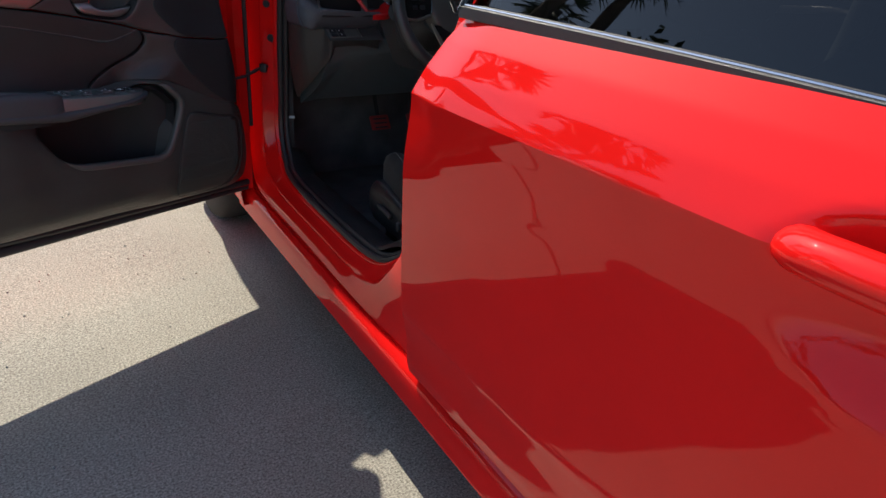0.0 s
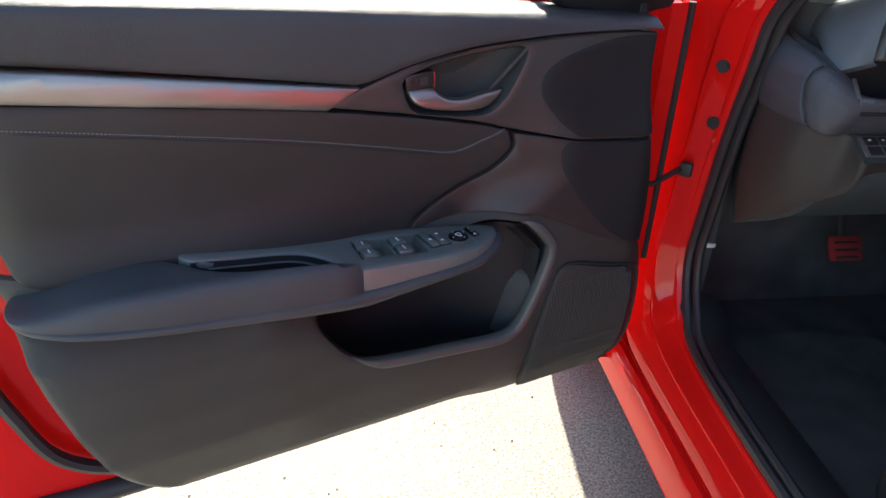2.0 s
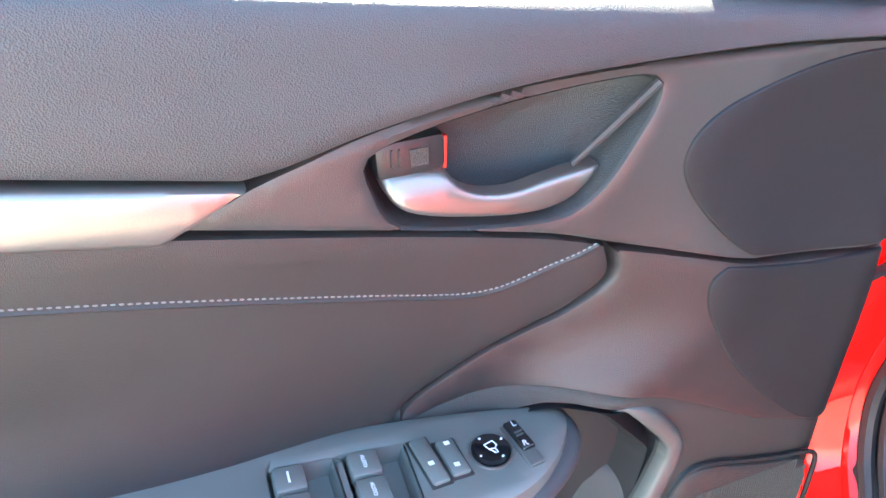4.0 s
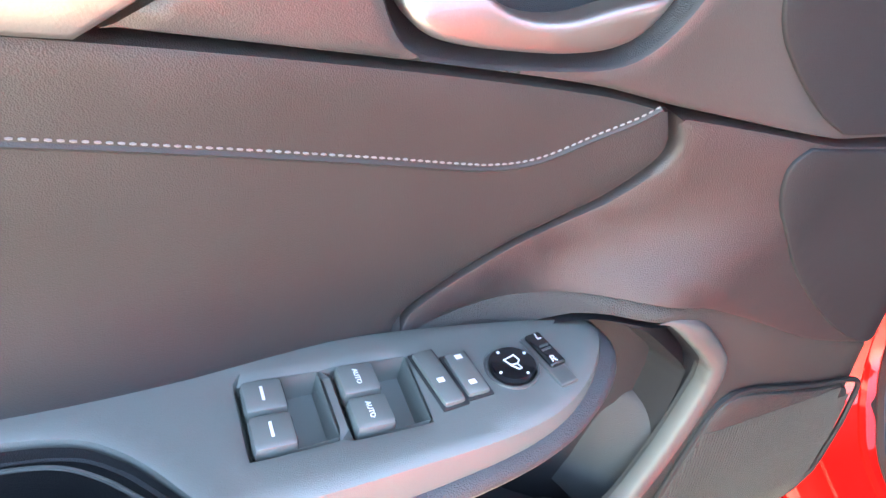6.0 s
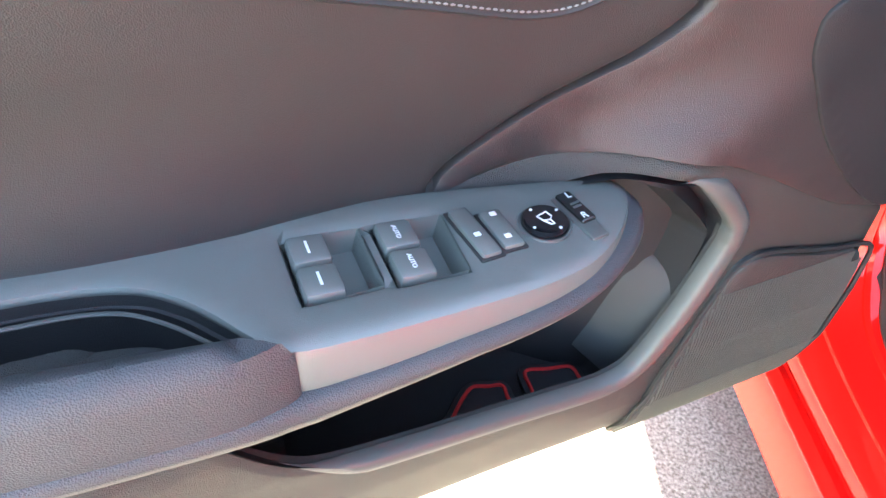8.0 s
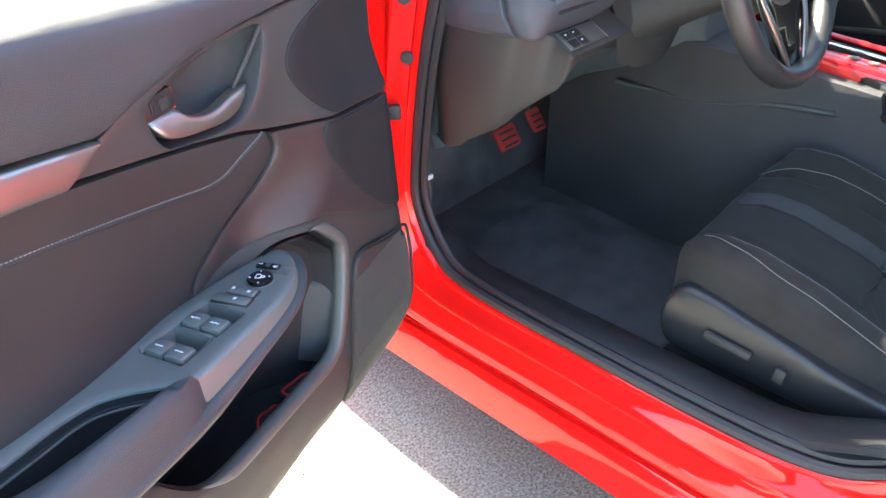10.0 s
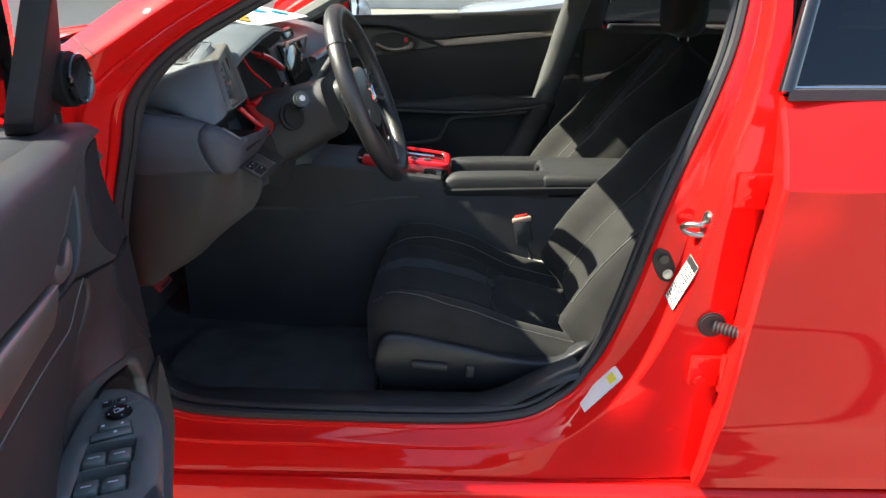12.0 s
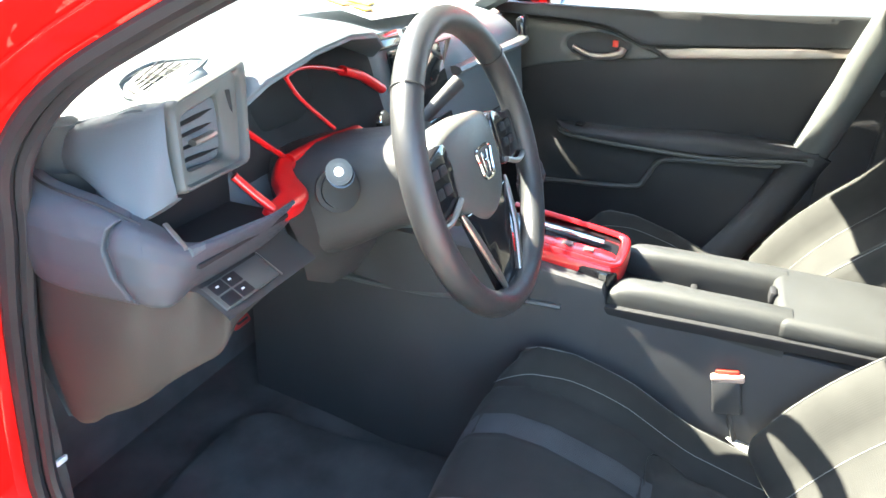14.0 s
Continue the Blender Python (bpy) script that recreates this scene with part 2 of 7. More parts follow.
def disc(r, depth, at, axis=(0, 0, 1), sides=24, bevel=0.002, r2=None):
    bm = bmesh.new()
    bmesh.ops.create_cone(bm, cap_ends=True, segments=sides, radius1=r, radius2=r if r2 is None else r2, depth=depth)
    if bevel:
        bmesh.ops.bevel(bm, geom=[e for e in bm.edges if len(e.link_faces) == 2 and any(len(f.verts) > 4 for f in e.link_faces)],
                        offset=bevel, segments=2, affect="EDGES")
    bm.transform(Matrix.Translation(at) @ Vector(axis).to_track_quat("Z", "Y").to_matrix().to_4x4())
    return bm


def join(*parts):
    """Several bmeshes as one."""
    out = bmesh.new()
    for b in parts:
        me = bpy.data.meshes.new("temp")
        b.to_mesh(me)
        b.free()
        out.from_mesh(me)
        bpy.data.meshes.remove(me)
    return out


def inside(p, loop):
    x, y = p[:, 0][:, None], p[:, 1][:, None]
    a, b = loop, np.roll(loop, -1, 0)
    cross = (a[:, 1] > y) != (b[:, 1] > y)
    with np.errstate(divide="ignore", invalid="ignore"):
        xs = (b[:, 0] - a[:, 0]) * (y - a[:, 1]) / (b[:, 1] - a[:, 1]) + a[:, 0]
    return (np.where(cross & (x < xs), 1, 0).sum(1) % 2) == 1


def even(loop, gap=0.006):
    """A closed line with evenly spaced points, its sharp corners kept."""
    nxt, prv = np.roll(loop, -1, 0), np.roll(loop, 1, 0)
    a, b = loop - prv, nxt - loop
    la, lb = np.linalg.norm(a, axis=1), np.linalg.norm(b, axis=1)
    turn = np.einsum("ij,ij->i", a, b) / (la * lb + 1e-12)
    sharp = np.where(turn < 0.80)[0]
    total = lb.sum()
    gap = min(gap, total / 28)
    if len(sharp) < 2:
        sharp = np.array([0])
    out = []
    for i, j in zip(sharp, np.roll(sharp, -1)):
        idx = [k % len(loop) for k in range(i, (j if j > i else j + len(loop)) + 1)]
        seg = loop[idx]
        d = np.r_[0, np.cumsum(np.linalg.norm(np.diff(seg, axis=0), axis=1))]
        n = max(1, int(round(d[-1] / gap)))
        for s in np.arange(n) / n * d[-1]:
            out.append((np.interp(s, d, seg[:, 0]), np.interp(s, d, seg[:, 1])))
    return np.array(out)


def poly(*runs):
    """A closed outline of smooth runs that meet in sharp corners."""
    return np.concatenate([curve(r, 6)[:-1] for r in runs])


def sheet(outline, height, place, step=0.015, edge=0.004, thick=0.012, holes=()):
    """A plate with that outline (and holes), whose face lies at height(a, b), with rounded edges and a rim that goes back by thick.
    place(a, b, h) gives the point in space."""
    from mathutils.geometry import delaunay_2d_cdt
    loops = [even(np.array(q, float)) for q in (outline, *holes)]
    holes = loops[1:]
    pts, drop, edges, rims = [], [], [], []
    for n, loop in enumerate(loops):
        area = 0.5 * np.sum(loop[:, 0] * np.roll(loop[:, 1], -1) - np.roll(loop[:, 0], -1) * loop[:, 1])
        if (area > 0) == (n > 0):
            loop = loop[::-1]
        d = np.roll(loop, -1, 0) - np.roll(loop, 1, 0)
        normal = np.stack([-d[:, 1], d[:, 0]], 1) / (np.linalg.norm(d, axis=1, keepdims=True) + 1e-9)
        base = len(pts)
        rims.append((base, len(loop)))
        for q in loop:
            pts.append(q), drop.append(edge)
        edges += [(base + i, base + (i + 1) % len(loop)) for i in range(len(loop))]
        loops[n] = loop
        if edge:
            for k, dr in ((0.3, 0.286), (1.0, 0.0)):
                ring = loop + normal * edge * k
                ok = np.ones(len(ring), bool)
                for m_, lp in enumerate(loops[:1] + [np.array(h, float) for h in holes]):
                    gap = np.linalg.norm(ring[:, None] - lp[None], axis=2).min(1)
                    ok &= gap > edge * k * 0.75
                    ok &= inside(ring, lp) if m_ == 0 else ~inside(ring, lp)
                for q in ring[ok]:
                    pts.append(q), drop.append(edge * dr)
    lo, hi = loops[0].min(0), loops[0].max(0)
    gx, gy = np.meshgrid(np.arange(lo[0], hi[0], step), np.arange(lo[1], hi[1], step))
    grid = np.stack([gx.ravel() + 0.137 * step, gy.ravel() + 0.211 * step], 1)
    ok = inside(grid, loops[0])
    for lp in loops[1:]:
        ok &= ~inside(grid, lp)
    grid = grid[ok]
    if len(grid):
        far = np.array([np.linalg.norm(np.concatenate(loops) - q, axis=1).min() for q in grid])
        for q in grid[far > max(edge * 1.3, step * 0.45)]:
            pts.append(q), drop.append(0.0)
    co, _, tris, src, _, _ = delaunay_2d_cdt([Vector(q) for q in pts], edges, [], 0, 1e-6)
    mids = np.array([[sum(co[i][k] for i in f) / len(f) for k in (0, 1)] for f in tris])
    good = inside(mids, loops[0])
    for lp in loops[1:]:
        good &= ~inside(mids, lp)
    tris = [f for f, g in zip(tris, good) if g]
    bm = bmesh.new()
    depth = [drop[s[0]] if s else 0.0 for s in src]
    heights = [height(c.x, c.y) for c in co]
    verts = [bm.verts.new(place(c.x, c.y, h - dd)) for c, h, dd in zip(co, heights, depth)]
    for f in tris:
        try:
            bm.faces.new([verts[i] for i in f])
        except ValueError:
            pass
    bm.verts.ensure_lookup_table()
    if thick:
        back = {}
        rim = [e for e in bm.edges if len(e.link_faces) == 1]
        for e in rim:
            for v in e.verts:
                back[v] = None
        bm.verts.index_update()
        for v in back:
            c = co[v.index]
            back[v] = (c.x, c.y, heights[v.index] - max(thick, edge))
        made = {v: bm.verts.new(place(*q)) for v, q in back.items()}
        for e in rim:
            a, b = e.verts
            bm.faces.new((a, b, made[b], made[a]))
    for v in [v for v in bm.verts if not v.link_faces]:
        bm.verts.remove(v)
    return bm


def bump_at(a, b, ca, cb, ra, rb):
    """1 in the middle of an ellipse, falling smoothly to 0 at its edge."""
    q = ((a - ca) / ra) ** 2 + ((b - cb) / rb) ** 2
    return max(0.0, 1 - q) ** 2


def ease(x, lo, hi):
    s = min(1.0, max(0.0, (x - lo) / (hi - lo)))
    return s * s * (3 - 2 * s)


def empty(name, at=(0, 0, 0), parent=None):
    ob = new(name)
    ob.location = at
    ob.empty_display_size = 0.1
    if parent is not None:
        ob.parent = parent
    return ob


def letters(text, size, m, mat, parent, name="lettering"):
    """Flat printed characters in the built-in font."""
    cu = bpy.data.curves.new("text", "FONT")
    cu.body, cu.size, cu.align_x, cu.align_y, cu.extrude = text, size, "CENTER", "CENTER", 0.0002
    tmp = bpy.data.objects.new("text", cu)
    scene.collection.objects.link(tmp)
    me = bpy.data.meshes.new_from_object(tmp.evaluated_get(bpy.context.evaluated_depsgraph_get()))
    bpy.data.objects.remove(tmp)
    me.name = name
    me.materials.clear()
    me.materials.append(mat)
    ob = new(name, me)
    ob.parent = parent
    ob.matrix_local = m
    return ob


# ---- ground ----
def build_ground():
    bm = bmesh.new()
    xs = [-400, -60, -12, -5, -3.5, *np.arange(-2.6, -0.55, 0.05), 0, 3, 6, 12, 60, 400]
    ys = [-400, -60, -12, -5, -2.5, *np.arange(-1.2, 2.4, 0.05), 4, 8, 16, 60, 400]
    rows = [[(x, y, 0.003 * noise.noise((x * 2, y * 2, 0)) if abs(x) < 5 and abs(y) < 5 else 0.0) for x in xs] for y in ys]
    g = part("ground", loft(rows), ASPHALT)
    tagged(g, "pale worn asphalt of a parking place with fine aggregate", "ground", kind="structure")
    rng = random.Random(4)
    pts = [(-1.56, 0.28), (-1.645, 0.406), (-1.70, 0.50), (-1.77, 0.64), (-1.79, 0.77), (-1.85, 0.86), (-1.91, 0.95), (-1.95, 1.05), (-2.02, 1.22), (-2.10, 1.5)]
    line = curve(pts, 14)
    rows = []
    for x, y in line:
        x += rng.uniform(-0.008, 0.008)
        w = rng.uniform(0.0012, 0.0045)
        z = 0.0052 + 0.003 * noise.noise((x * 2, y * 2, 0))
        rows.append([(x - w, y, z), (x, y + 0.004, z + 0.0005), (x + w, y, z)])
    part("pavement_crack", loft(rows), material("crack_dark", (0.035, 0.032, 0.028), 1.0, vary=0.3), g)
    bm = bmesh.new()
    for _ in range(260):
        x, y, s = rng.uniform(-2.3, -0.75), rng.uniform(-0.6, 2.0), rng.uniform(0.001, 0.0035)
        m = pose(x, y, 0.003 * noise.noise((x * 2, y * 2, 0)) + s * 0.6, rng.uniform(0, 90), rng.uniform(0, 90), rng.uniform(0, 180))
        bmesh.ops.create_icosphere(bm, subdivisions=1, radius=s, matrix=m)
    part("grit", bm, material("grit_stone", (0.36, 0.34, 0.30), 0.9, vary=0.4, vary_scale=300), g)


build_ground()

# ---- car ----
car = tagged(empty("car"), "bright red four-door sedan parked with its driver door open", "car")

# the door opening: a line along the seal, and one along the outer edge of the flange, as (y, z, out)
INNER = [(-0.03, 1.32, 0.575), (-0.060, 1.202, 0.605), (-0.0525, 1.077, 0.630), (-0.0235, 0.967, 0.650), (0.043, 0.771, 0.666),
         (0.091, 0.579, 0.667), (0.132, 0.470, 0.669), (0.195, 0.397, 0.686), (0.312, 0.356, 0.70), (0.635, 0.350, 0.70),
         (0.90, 0.354, 0.69), (0.985, 0.392, 0.680), (1.034, 0.475, 0.674), (1.030, 0.58, 0.672), (0.990, 0.75, 0.682),
         (0.95, 0.87, 0.69), (0.92, 0.955, 0.695), (0.85, 1.03, 0.69), (0.74, 1.095, 0.675), (0.55, 1.19, 0.64),
         (0.35, 1.285, 0.60), (0.15, 1.335, 0.585)]
OUTER = [(-0.09, 1.36, 0.60), (-0.10, 1.20, 0.665), (-0.105, 1.08, 0.71), (-0.098, 0.971, 0.735), (-0.086, 0.85, 0.80),
         (-0.072, 0.55, 0.800), (-0.066, 0.40, 0.79), (-0.03, 0.278, 0.775), (0.15, 0.263, 0.765), (0.635, 0.262, 0.757),
         (0.95, 0.262, 0.757), (1.07, 0.31, 0.765), (1.09, 0.48, 0.765), (1.085, 0.60, 0.765), (1.07, 0.75, 0.765),
         (1.07, 0.87, 0.765), (1.03, 0.968, 0.766), (0.91, 1.046, 0.756), (0.795, 1.117, 0.738), (0.58, 1.235, 0.695),
         (0.36, 1.345, 0.64), (0.15, 1.405, 0.605)]
FLANGE = [(0, 0), (0.03, 0.04), (0.10, 0.22), (0.15, 0.26), (0.19, 0.25), (0.36, 0.50), (0.40, 0.60), (0.44, 0.64), (0.50, 0.63),
          (0.54, 0.60), (0.57, 0.63), (0.62, 0.68), (0.80, 0.86), (0.96, 0.99), (1.0, 1.0)]


PILLAR = [(0, 0), (0.04, 0.10), (0.10, 0.21), (0.18, 0.25), (0.30, 0.26), (0.40, 0.27), (0.430, 0.29), (0.448, 0.38), (0.468, 0.60),
          (0.488, 0.86), (0.502, 0.97), (0.52, 1.0), (0.70, 1.0), (0.95, 1.0), (1.0, 1.0)]


FLANGE_TREE = []


def on_flange(p):
    """The nearest place on the flange and its outward direction."""
    place, n, _, _ = FLANGE_TREE[0].find_nearest(Vector(p))
    return place, (n if n.dot(Vector((-1.0, 0.6, 0.0))) > 0 else -n)


def build_side():
    a, b = curve(INNER, 8, True), curve(OUTER, 8, True)
    rear = np.array([1 - ease(y, 0.15, 0.45) for y in a[:, 0]])
    low = np.clip((0.68 - a[:, 1]) / 0.24, 0, 1.1)
    face = np.interp(b[:, 1], [0.86, 0.95, 1.08, 1.20, 1.36], [0.752, 0.736, 0.698, 0.660, 0.605])
    rows = []
    for (f0, g0), (f1, k) in zip(FLANGE, PILLAR):
        shift = float(np.interp(f1, [0, 0.40, 0.53, 1], [0, 0.35, 0.30, 0]))
        f = f0 + (f1 - shift * low - f0) * rear
        yz, out = a[:, :2] * (1 - f[:, None]) + b[:, :2] * f[:, None], a[:, 2] * (1 - g0) + b[:, 2] * g0
        out = out + (a[:, 2] + (face - a[:, 2]) * k - out) * rear
        rows.append([(-o, y, z) for (y, z), o in zip(yz, out)])
    back = np.array([ease(0.02 - y, 0.0, 0.05) * (1 - ease(z, 0.90, 0.965)) for y, z in b[:, :2]])
    rows.append([(x, y - 0.07 * k, z) for (x, y, z), k in zip(rows[-1], back)])
    rows.append([(x + 0.03, y, z) for x, y, z in rows[-1]])
    flange = part("door_opening_flange", loft(rows, close_cols=True), RED, car, "glossy red painted door jamb and sill", smooth=28)
    FLANGE_TREE.append(BVHTree.FromPolygons([v.co.copy() for v in flange.data.vertices], [p.vertices[:] for p in flange.data.polygons]))
    # upper face of the windscreen pillar, from the flange's edge to the glass, with the joint of the fender
    edge = curve([(-0.768, 1.10, 0.925)] + [(-o, y, z) for y, z, o in OUTER[16:21]], 8)
    over = lambda v, dx, dy, dz: (v[0] + dx, v[1] + dy, v[2] + dz)
    part("a_pillar", loft([[over(v, *d) for v in edge] for d in ((0.006, -0.004, -0.004), (0, 0, 0), (0.003, 0.004, 0.004), (0.030, 0.026, 0.020), (0.056, 0.044, 0.030), (0.064, 0.044, 0.024), (0.066, 0.035, -0.01))]),
         RED, car, "glossy red windscreen pillar", smooth=40)
    j = edge[14]
    part("panel_gap", tube([over(j, -0.001, 0, 0), over(j, 0.003, 0.006, 0.005), over(j, 0.030, 0.034, 0.015), over(j, 0.056, 0.056, 0.022)], 0.0016, 5), INK, car)
    # double lip of the rubber seal
    mid = a.mean(0)
    seal = [(-o - 0.004, y, z) for y, z, o in a]
    sh = lambda k: [(-(o) + 0.010, y + (mid[0] - y) * k, z + (mid[1] - z) * k) for y, z, o in a]
    part("door_seal", tube(seal, 0.0095, 8, closed=True, up=(1, 0, 0)), RUBBER, car, "black rubber door seal")
    part("seal_lip", tube(sh(0.020), 0.008, 8, closed=True, up=(1, 0, 0)), RUBBER, car)
    # plastic step plate behind the seal, along the sill
    ys = np.linspace(0.16, 1.02, 28)
    lift = lambda y: 0.09 * ease(0.36 - y, 0.0, 0.22) + 0.05 * ease(y, 0.92, 1.02)
    prof = [(0.694, 0.352), (0.688, 0.362), (0.665, 0.368), (0.628, 0.360), (0.606, 0.345), (0.598, 0.30), (0.592, 0.22)]
    part("sill_plate", loft([[(-o, y, z + (lift(y) if z > 0.3 else 0)) for o, z in prof] for y in ys]), SHIELD, car, "black plastic sill plate")

build_side()


def build_rocker():
    prof = [(0.70, 0.262), (0.757, 0.2595), (0.7575, 0.255), (0.768, 0.2565), (0.779, 0.248), (0.785, 0.234), (0.784, 0.212), (0.787, 0.185),
            (0.786, 0.174), (0.778, 0.168), (0.72, 0.166), (0.60, 0.17)]
    ys = np.linspace(-1.35, 1.20, 40)
    part("rocker_panel", loft([[(-o, y, z) for o, z in prof] for y in ys]), RED, car, "glossy red rocker panel under the doors", smooth=30)
    part("rocker_panel", loft([[(o, y, z) for o, z in prof] for y in ys]), RED, car, smooth=30)


build_rocker()

REAR_Z = [0.272, 0.30, 0.36, 0.415, 0.425, 0.50, 0.62, 0.75, 0.82, 0.852, 0.864, 0.895, 0.935, 0.975]
REAR_OUT = [0.788, 0.796, 0.802, 0.814, 0.818, 0.823, 0.829, 0.834, 0.838, 0.841, 0.8345, 0.8155, 0.7835, 0.744]


def side_out(y, z):
    """How far the outer skin stands from the middle of the car."""
    crease = 0.03 * max(0.0, -y)
    o = float(np.interp(z - crease, REAR_Z, REAR_OUT)) + 0.004 * min(1.0, max(0.0, -y))
    o -= 0.013 * (1 - ease(-y, 0.07, 0.20)) * ease(z, 0.72, 0.86)
    o -= 0.040 * bump_at(y, z, -0.885, 0.850, 0.16, 0.092) ** 0.7
    return o


def build_rear_door(sign):
    zs = np.unique(np.r_[REAR_Z, np.arange(0.28, 0.98, 0.018), np.arange(0.74, 0.96, 0.006)])
    ys = np.r_[0.0, -0.004, -0.012, np.linspace(-0.03, -0.66, 46), np.arange(-0.668, -0.96, -0.006), np.linspace(-0.965, -1.16, 14)]
    rows = []
    for z in zs:
        y0 = float(np.interp(z, [0.27, 0.33, 0.48, 0.73, 0.95, 1.0], [-0.045, -0.052, -0.060, -0.070, -0.088, -0.096]))
        row = [(sign * (side_out(y0, z) - 0.075), y0 - 0.014, z), (sign * (side_out(y0, z) - 0.012), y0 - 0.002, z), (sign * (side_out(y0, z) - 0.004), y0, z)]
        row += [(sign * (side_out(y0 + y, z + 0.022 * max(0, -y)) - (0.003 if y > -0.003 else 0)), y0 + y - 0.003, z + 0.022 * max(0.0, -y)) for y in ys]
        rows.append(row)
    d = part("rear_door", loft(rows), RED, car, "closed glossy red rear door with a sharp shoulder crease", smooth=22)
    # belt moulding with a bright edge, glass and frame
    line = [(-0.095, 0.982), (-0.25, 0.984), (-0.55, 0.986), (-0.85, 0.984), (-1.15, 0.978)]
    c = curve(line, 6)
    part("belt_moulding", loft([[(sign * 0.748, y, z - 0.012), (sign * 0.754, y, z - 0.010), (sign * 0.754, y, z + 0.006), (sign * 0.741, y, z + 0.011),
                                 (sign * 0.729, y, z + 0.008)] for y, z in c]), PLASTIC, d, "black belt moulding")
    part("bright_strip", tube([(sign * 0.748, y, z + 0.0085) for y, z in c], 0.0022, 6), CHROME, d, "thin bright strip")
    g = loft([[(sign * (0.731 - 0.06 * k * k - 0.11 * k), y - 0.11 * k, z + 0.35 * k) for y, z in c] for k in (0, 0.25, 0.5, 0.75, 1.0)])
    pane = part("window_pane", g, TINT, d, "dark tinted rear window")
    pane.visible_shadow = False
    frame_line = [(sign * 0.745, -0.094, 0.982), (sign * 0.719, -0.113, 1.06), (sign * 0.700, -0.126, 1.112), (sign * 0.672, -0.148, 1.20), (sign * 0.625, -0.178, 1.30), (sign * 0.59, -0.21, 1.345)]
    part("window_frame", tube(curve(frame_line, 5), 0.012, 10, flat=0.8), GLOSS_BLACK, d, "satin black window frame")
    # pull handle over its bowl
    h = curve([(-0.770, 0.882, 0.836), (-0.79, 0.886, 0.852), (-0.84, 0.891, 0.862), (-0.91, 0.894, 0.864), (-0.97, 0.892, 0.852), (-0.99, 0.888, 0.836)], 6)
    part("door_handle", tube([(sign * o, y, z) for y, z, o in h], [0.016, 0.019, 0.021] + [0.0235] * (len(h) - 6) + [0.021, 0.019, 0.016], 14, flat=0.85), RED, d, "body-coloured pull handle")
    return d


build_rear_door(-1)
build_rear_door(1)


def build_pillar_fittings():
    # striker: base plate and bent loop
    m = Matrix.Translation((-0.732, -0.017, 0.752)) @ Matrix(((-0.866, 0.0, -0.50), (-0.50, 0.0, 0.866), (0, 1, 0))).to_4x4()
    flat = lambda a, b, h: Vector((a, b, h))
    s = part("door_striker", sheet(curve([(-0.012, -0.036), (0.012, -0.038), (0.018, -0.015), (0.016, 0.022), (0.006, 0.036), (-0.010, 0.030)], 5, True), lambda a, b: 0.006, flat, 0.02, 0.002, 0.006), STEEL, car, "zinc-plated door striker")
    s.matrix_basis = m
    loop = curve([(-0.002, 0.014, 0.004), (-0.004, 0.014, 0.014), (-0.016, 0.012, 0.022), (-0.026, 0.008, 0.024), (-0.032, 0.002, 0.022), (-0.026, -0.004, 0.020), (-0.014, -0.006, 0.014), (-0.004, -0.006, 0.004)], 5)
    part("loop", tube(loop, 0.0056, 10), STEEL, s)
    for dy in (-0.024, 0.026):
        part("bolt", disc(0.0075, 0.005, (0.003, dy, 0.008), (0, 0, 1), 8, 0.001), STEEL, s)
    # oval plug with two buttons
    g = part("latch_button", sheet(curve([(0.016, -0.004), (0.014, 0.022), (0.0, 0.034), (-0.014, 0.024), (-0.018, 0.0), (-0.014, -0.024), (0.0, -0.034), (0.012, -0.026)], 5, True), lambda a, b: 0.003, flat, 0.02, 0.002, 0.005), INK, car, "black plastic plug beside the striker")
    place, nz = on_flange((-0.688, 0.031, 0.673))
    ny = (Vector((-0.05, 0.10, 1.0)) - nz * Vector((-0.05, 0.10, 1.0)).dot(nz)).normalized()
    g.matrix_basis = Matrix.Translation(place - nz * 0.001) @ Matrix((ny.cross(nz), ny, nz)).transposed().to_4x4() @ pose(0, 0, 0, 0, 0, 18)
    part("button", disc(0.0085, 0.006, (0.002, 0.014, 0.006), (0, 0, 1), 14, 0.001), GLOSS_BLACK, g)
    part("rivet", disc(0.009, 0.008, (0.0, -0.016, 0.006), (0, 0, 1), 14, 0.003), STEEL, g)
    # rear door hinges and wiring boot
    for y, z, x in ((-0.074, 0.831, -0.7565), (-0.046, 0.503, -0.7575)):
        h = part("door_hinge", box((0.012, 0.062, 0.058), (x, y, z), 0.004), RED, car, "red painted door hinge")
        part("knuckle", tube([(x - 0.008, y - 0.026, z - 0.035), (x - 0.008, y - 0.026, z + 0.035)], 0.008, 10), RED, h)
        for dz in (-0.016, 0.016):
            part("bolt", disc(0.010, 0.007, (x - 0.008, y + 0.012, z + dz), (-1, 0, 0), 6, 0.001), RED, h)
    r = part("wiring_boot", disc(0.023, 0.008, (-0.756, -0.041, 0.593), (-1, 0.05, 0), 20, 0.003), RUBBER, car, "ribbed black rubber wiring boot")
    part("bellows", tube([(-0.762 - 0.0018 * k, -0.043 - 0.0026 * k, 0.593) for k in range(14)], [0.0115 if k % 2 else 0.0092 for k in range(14)], 14), RUBBER, r)
    for y, z, r in ((0.016, 0.764, 0.006), (0.006, 0.773, 0.007), (0.010, 0.752, 0.004)):
        place, n = on_flange((-0.69, y, z))
        part("pressed_dimple", disc(r, 0.004, tuple(place), tuple(n), 14, 0.0018), RED, car)
    part("jamb_plug", disc(0.011, 0.004, (-0.752, -0.006, 0.368), (-1, 0, 0), 18, 0.0015), RED, car)
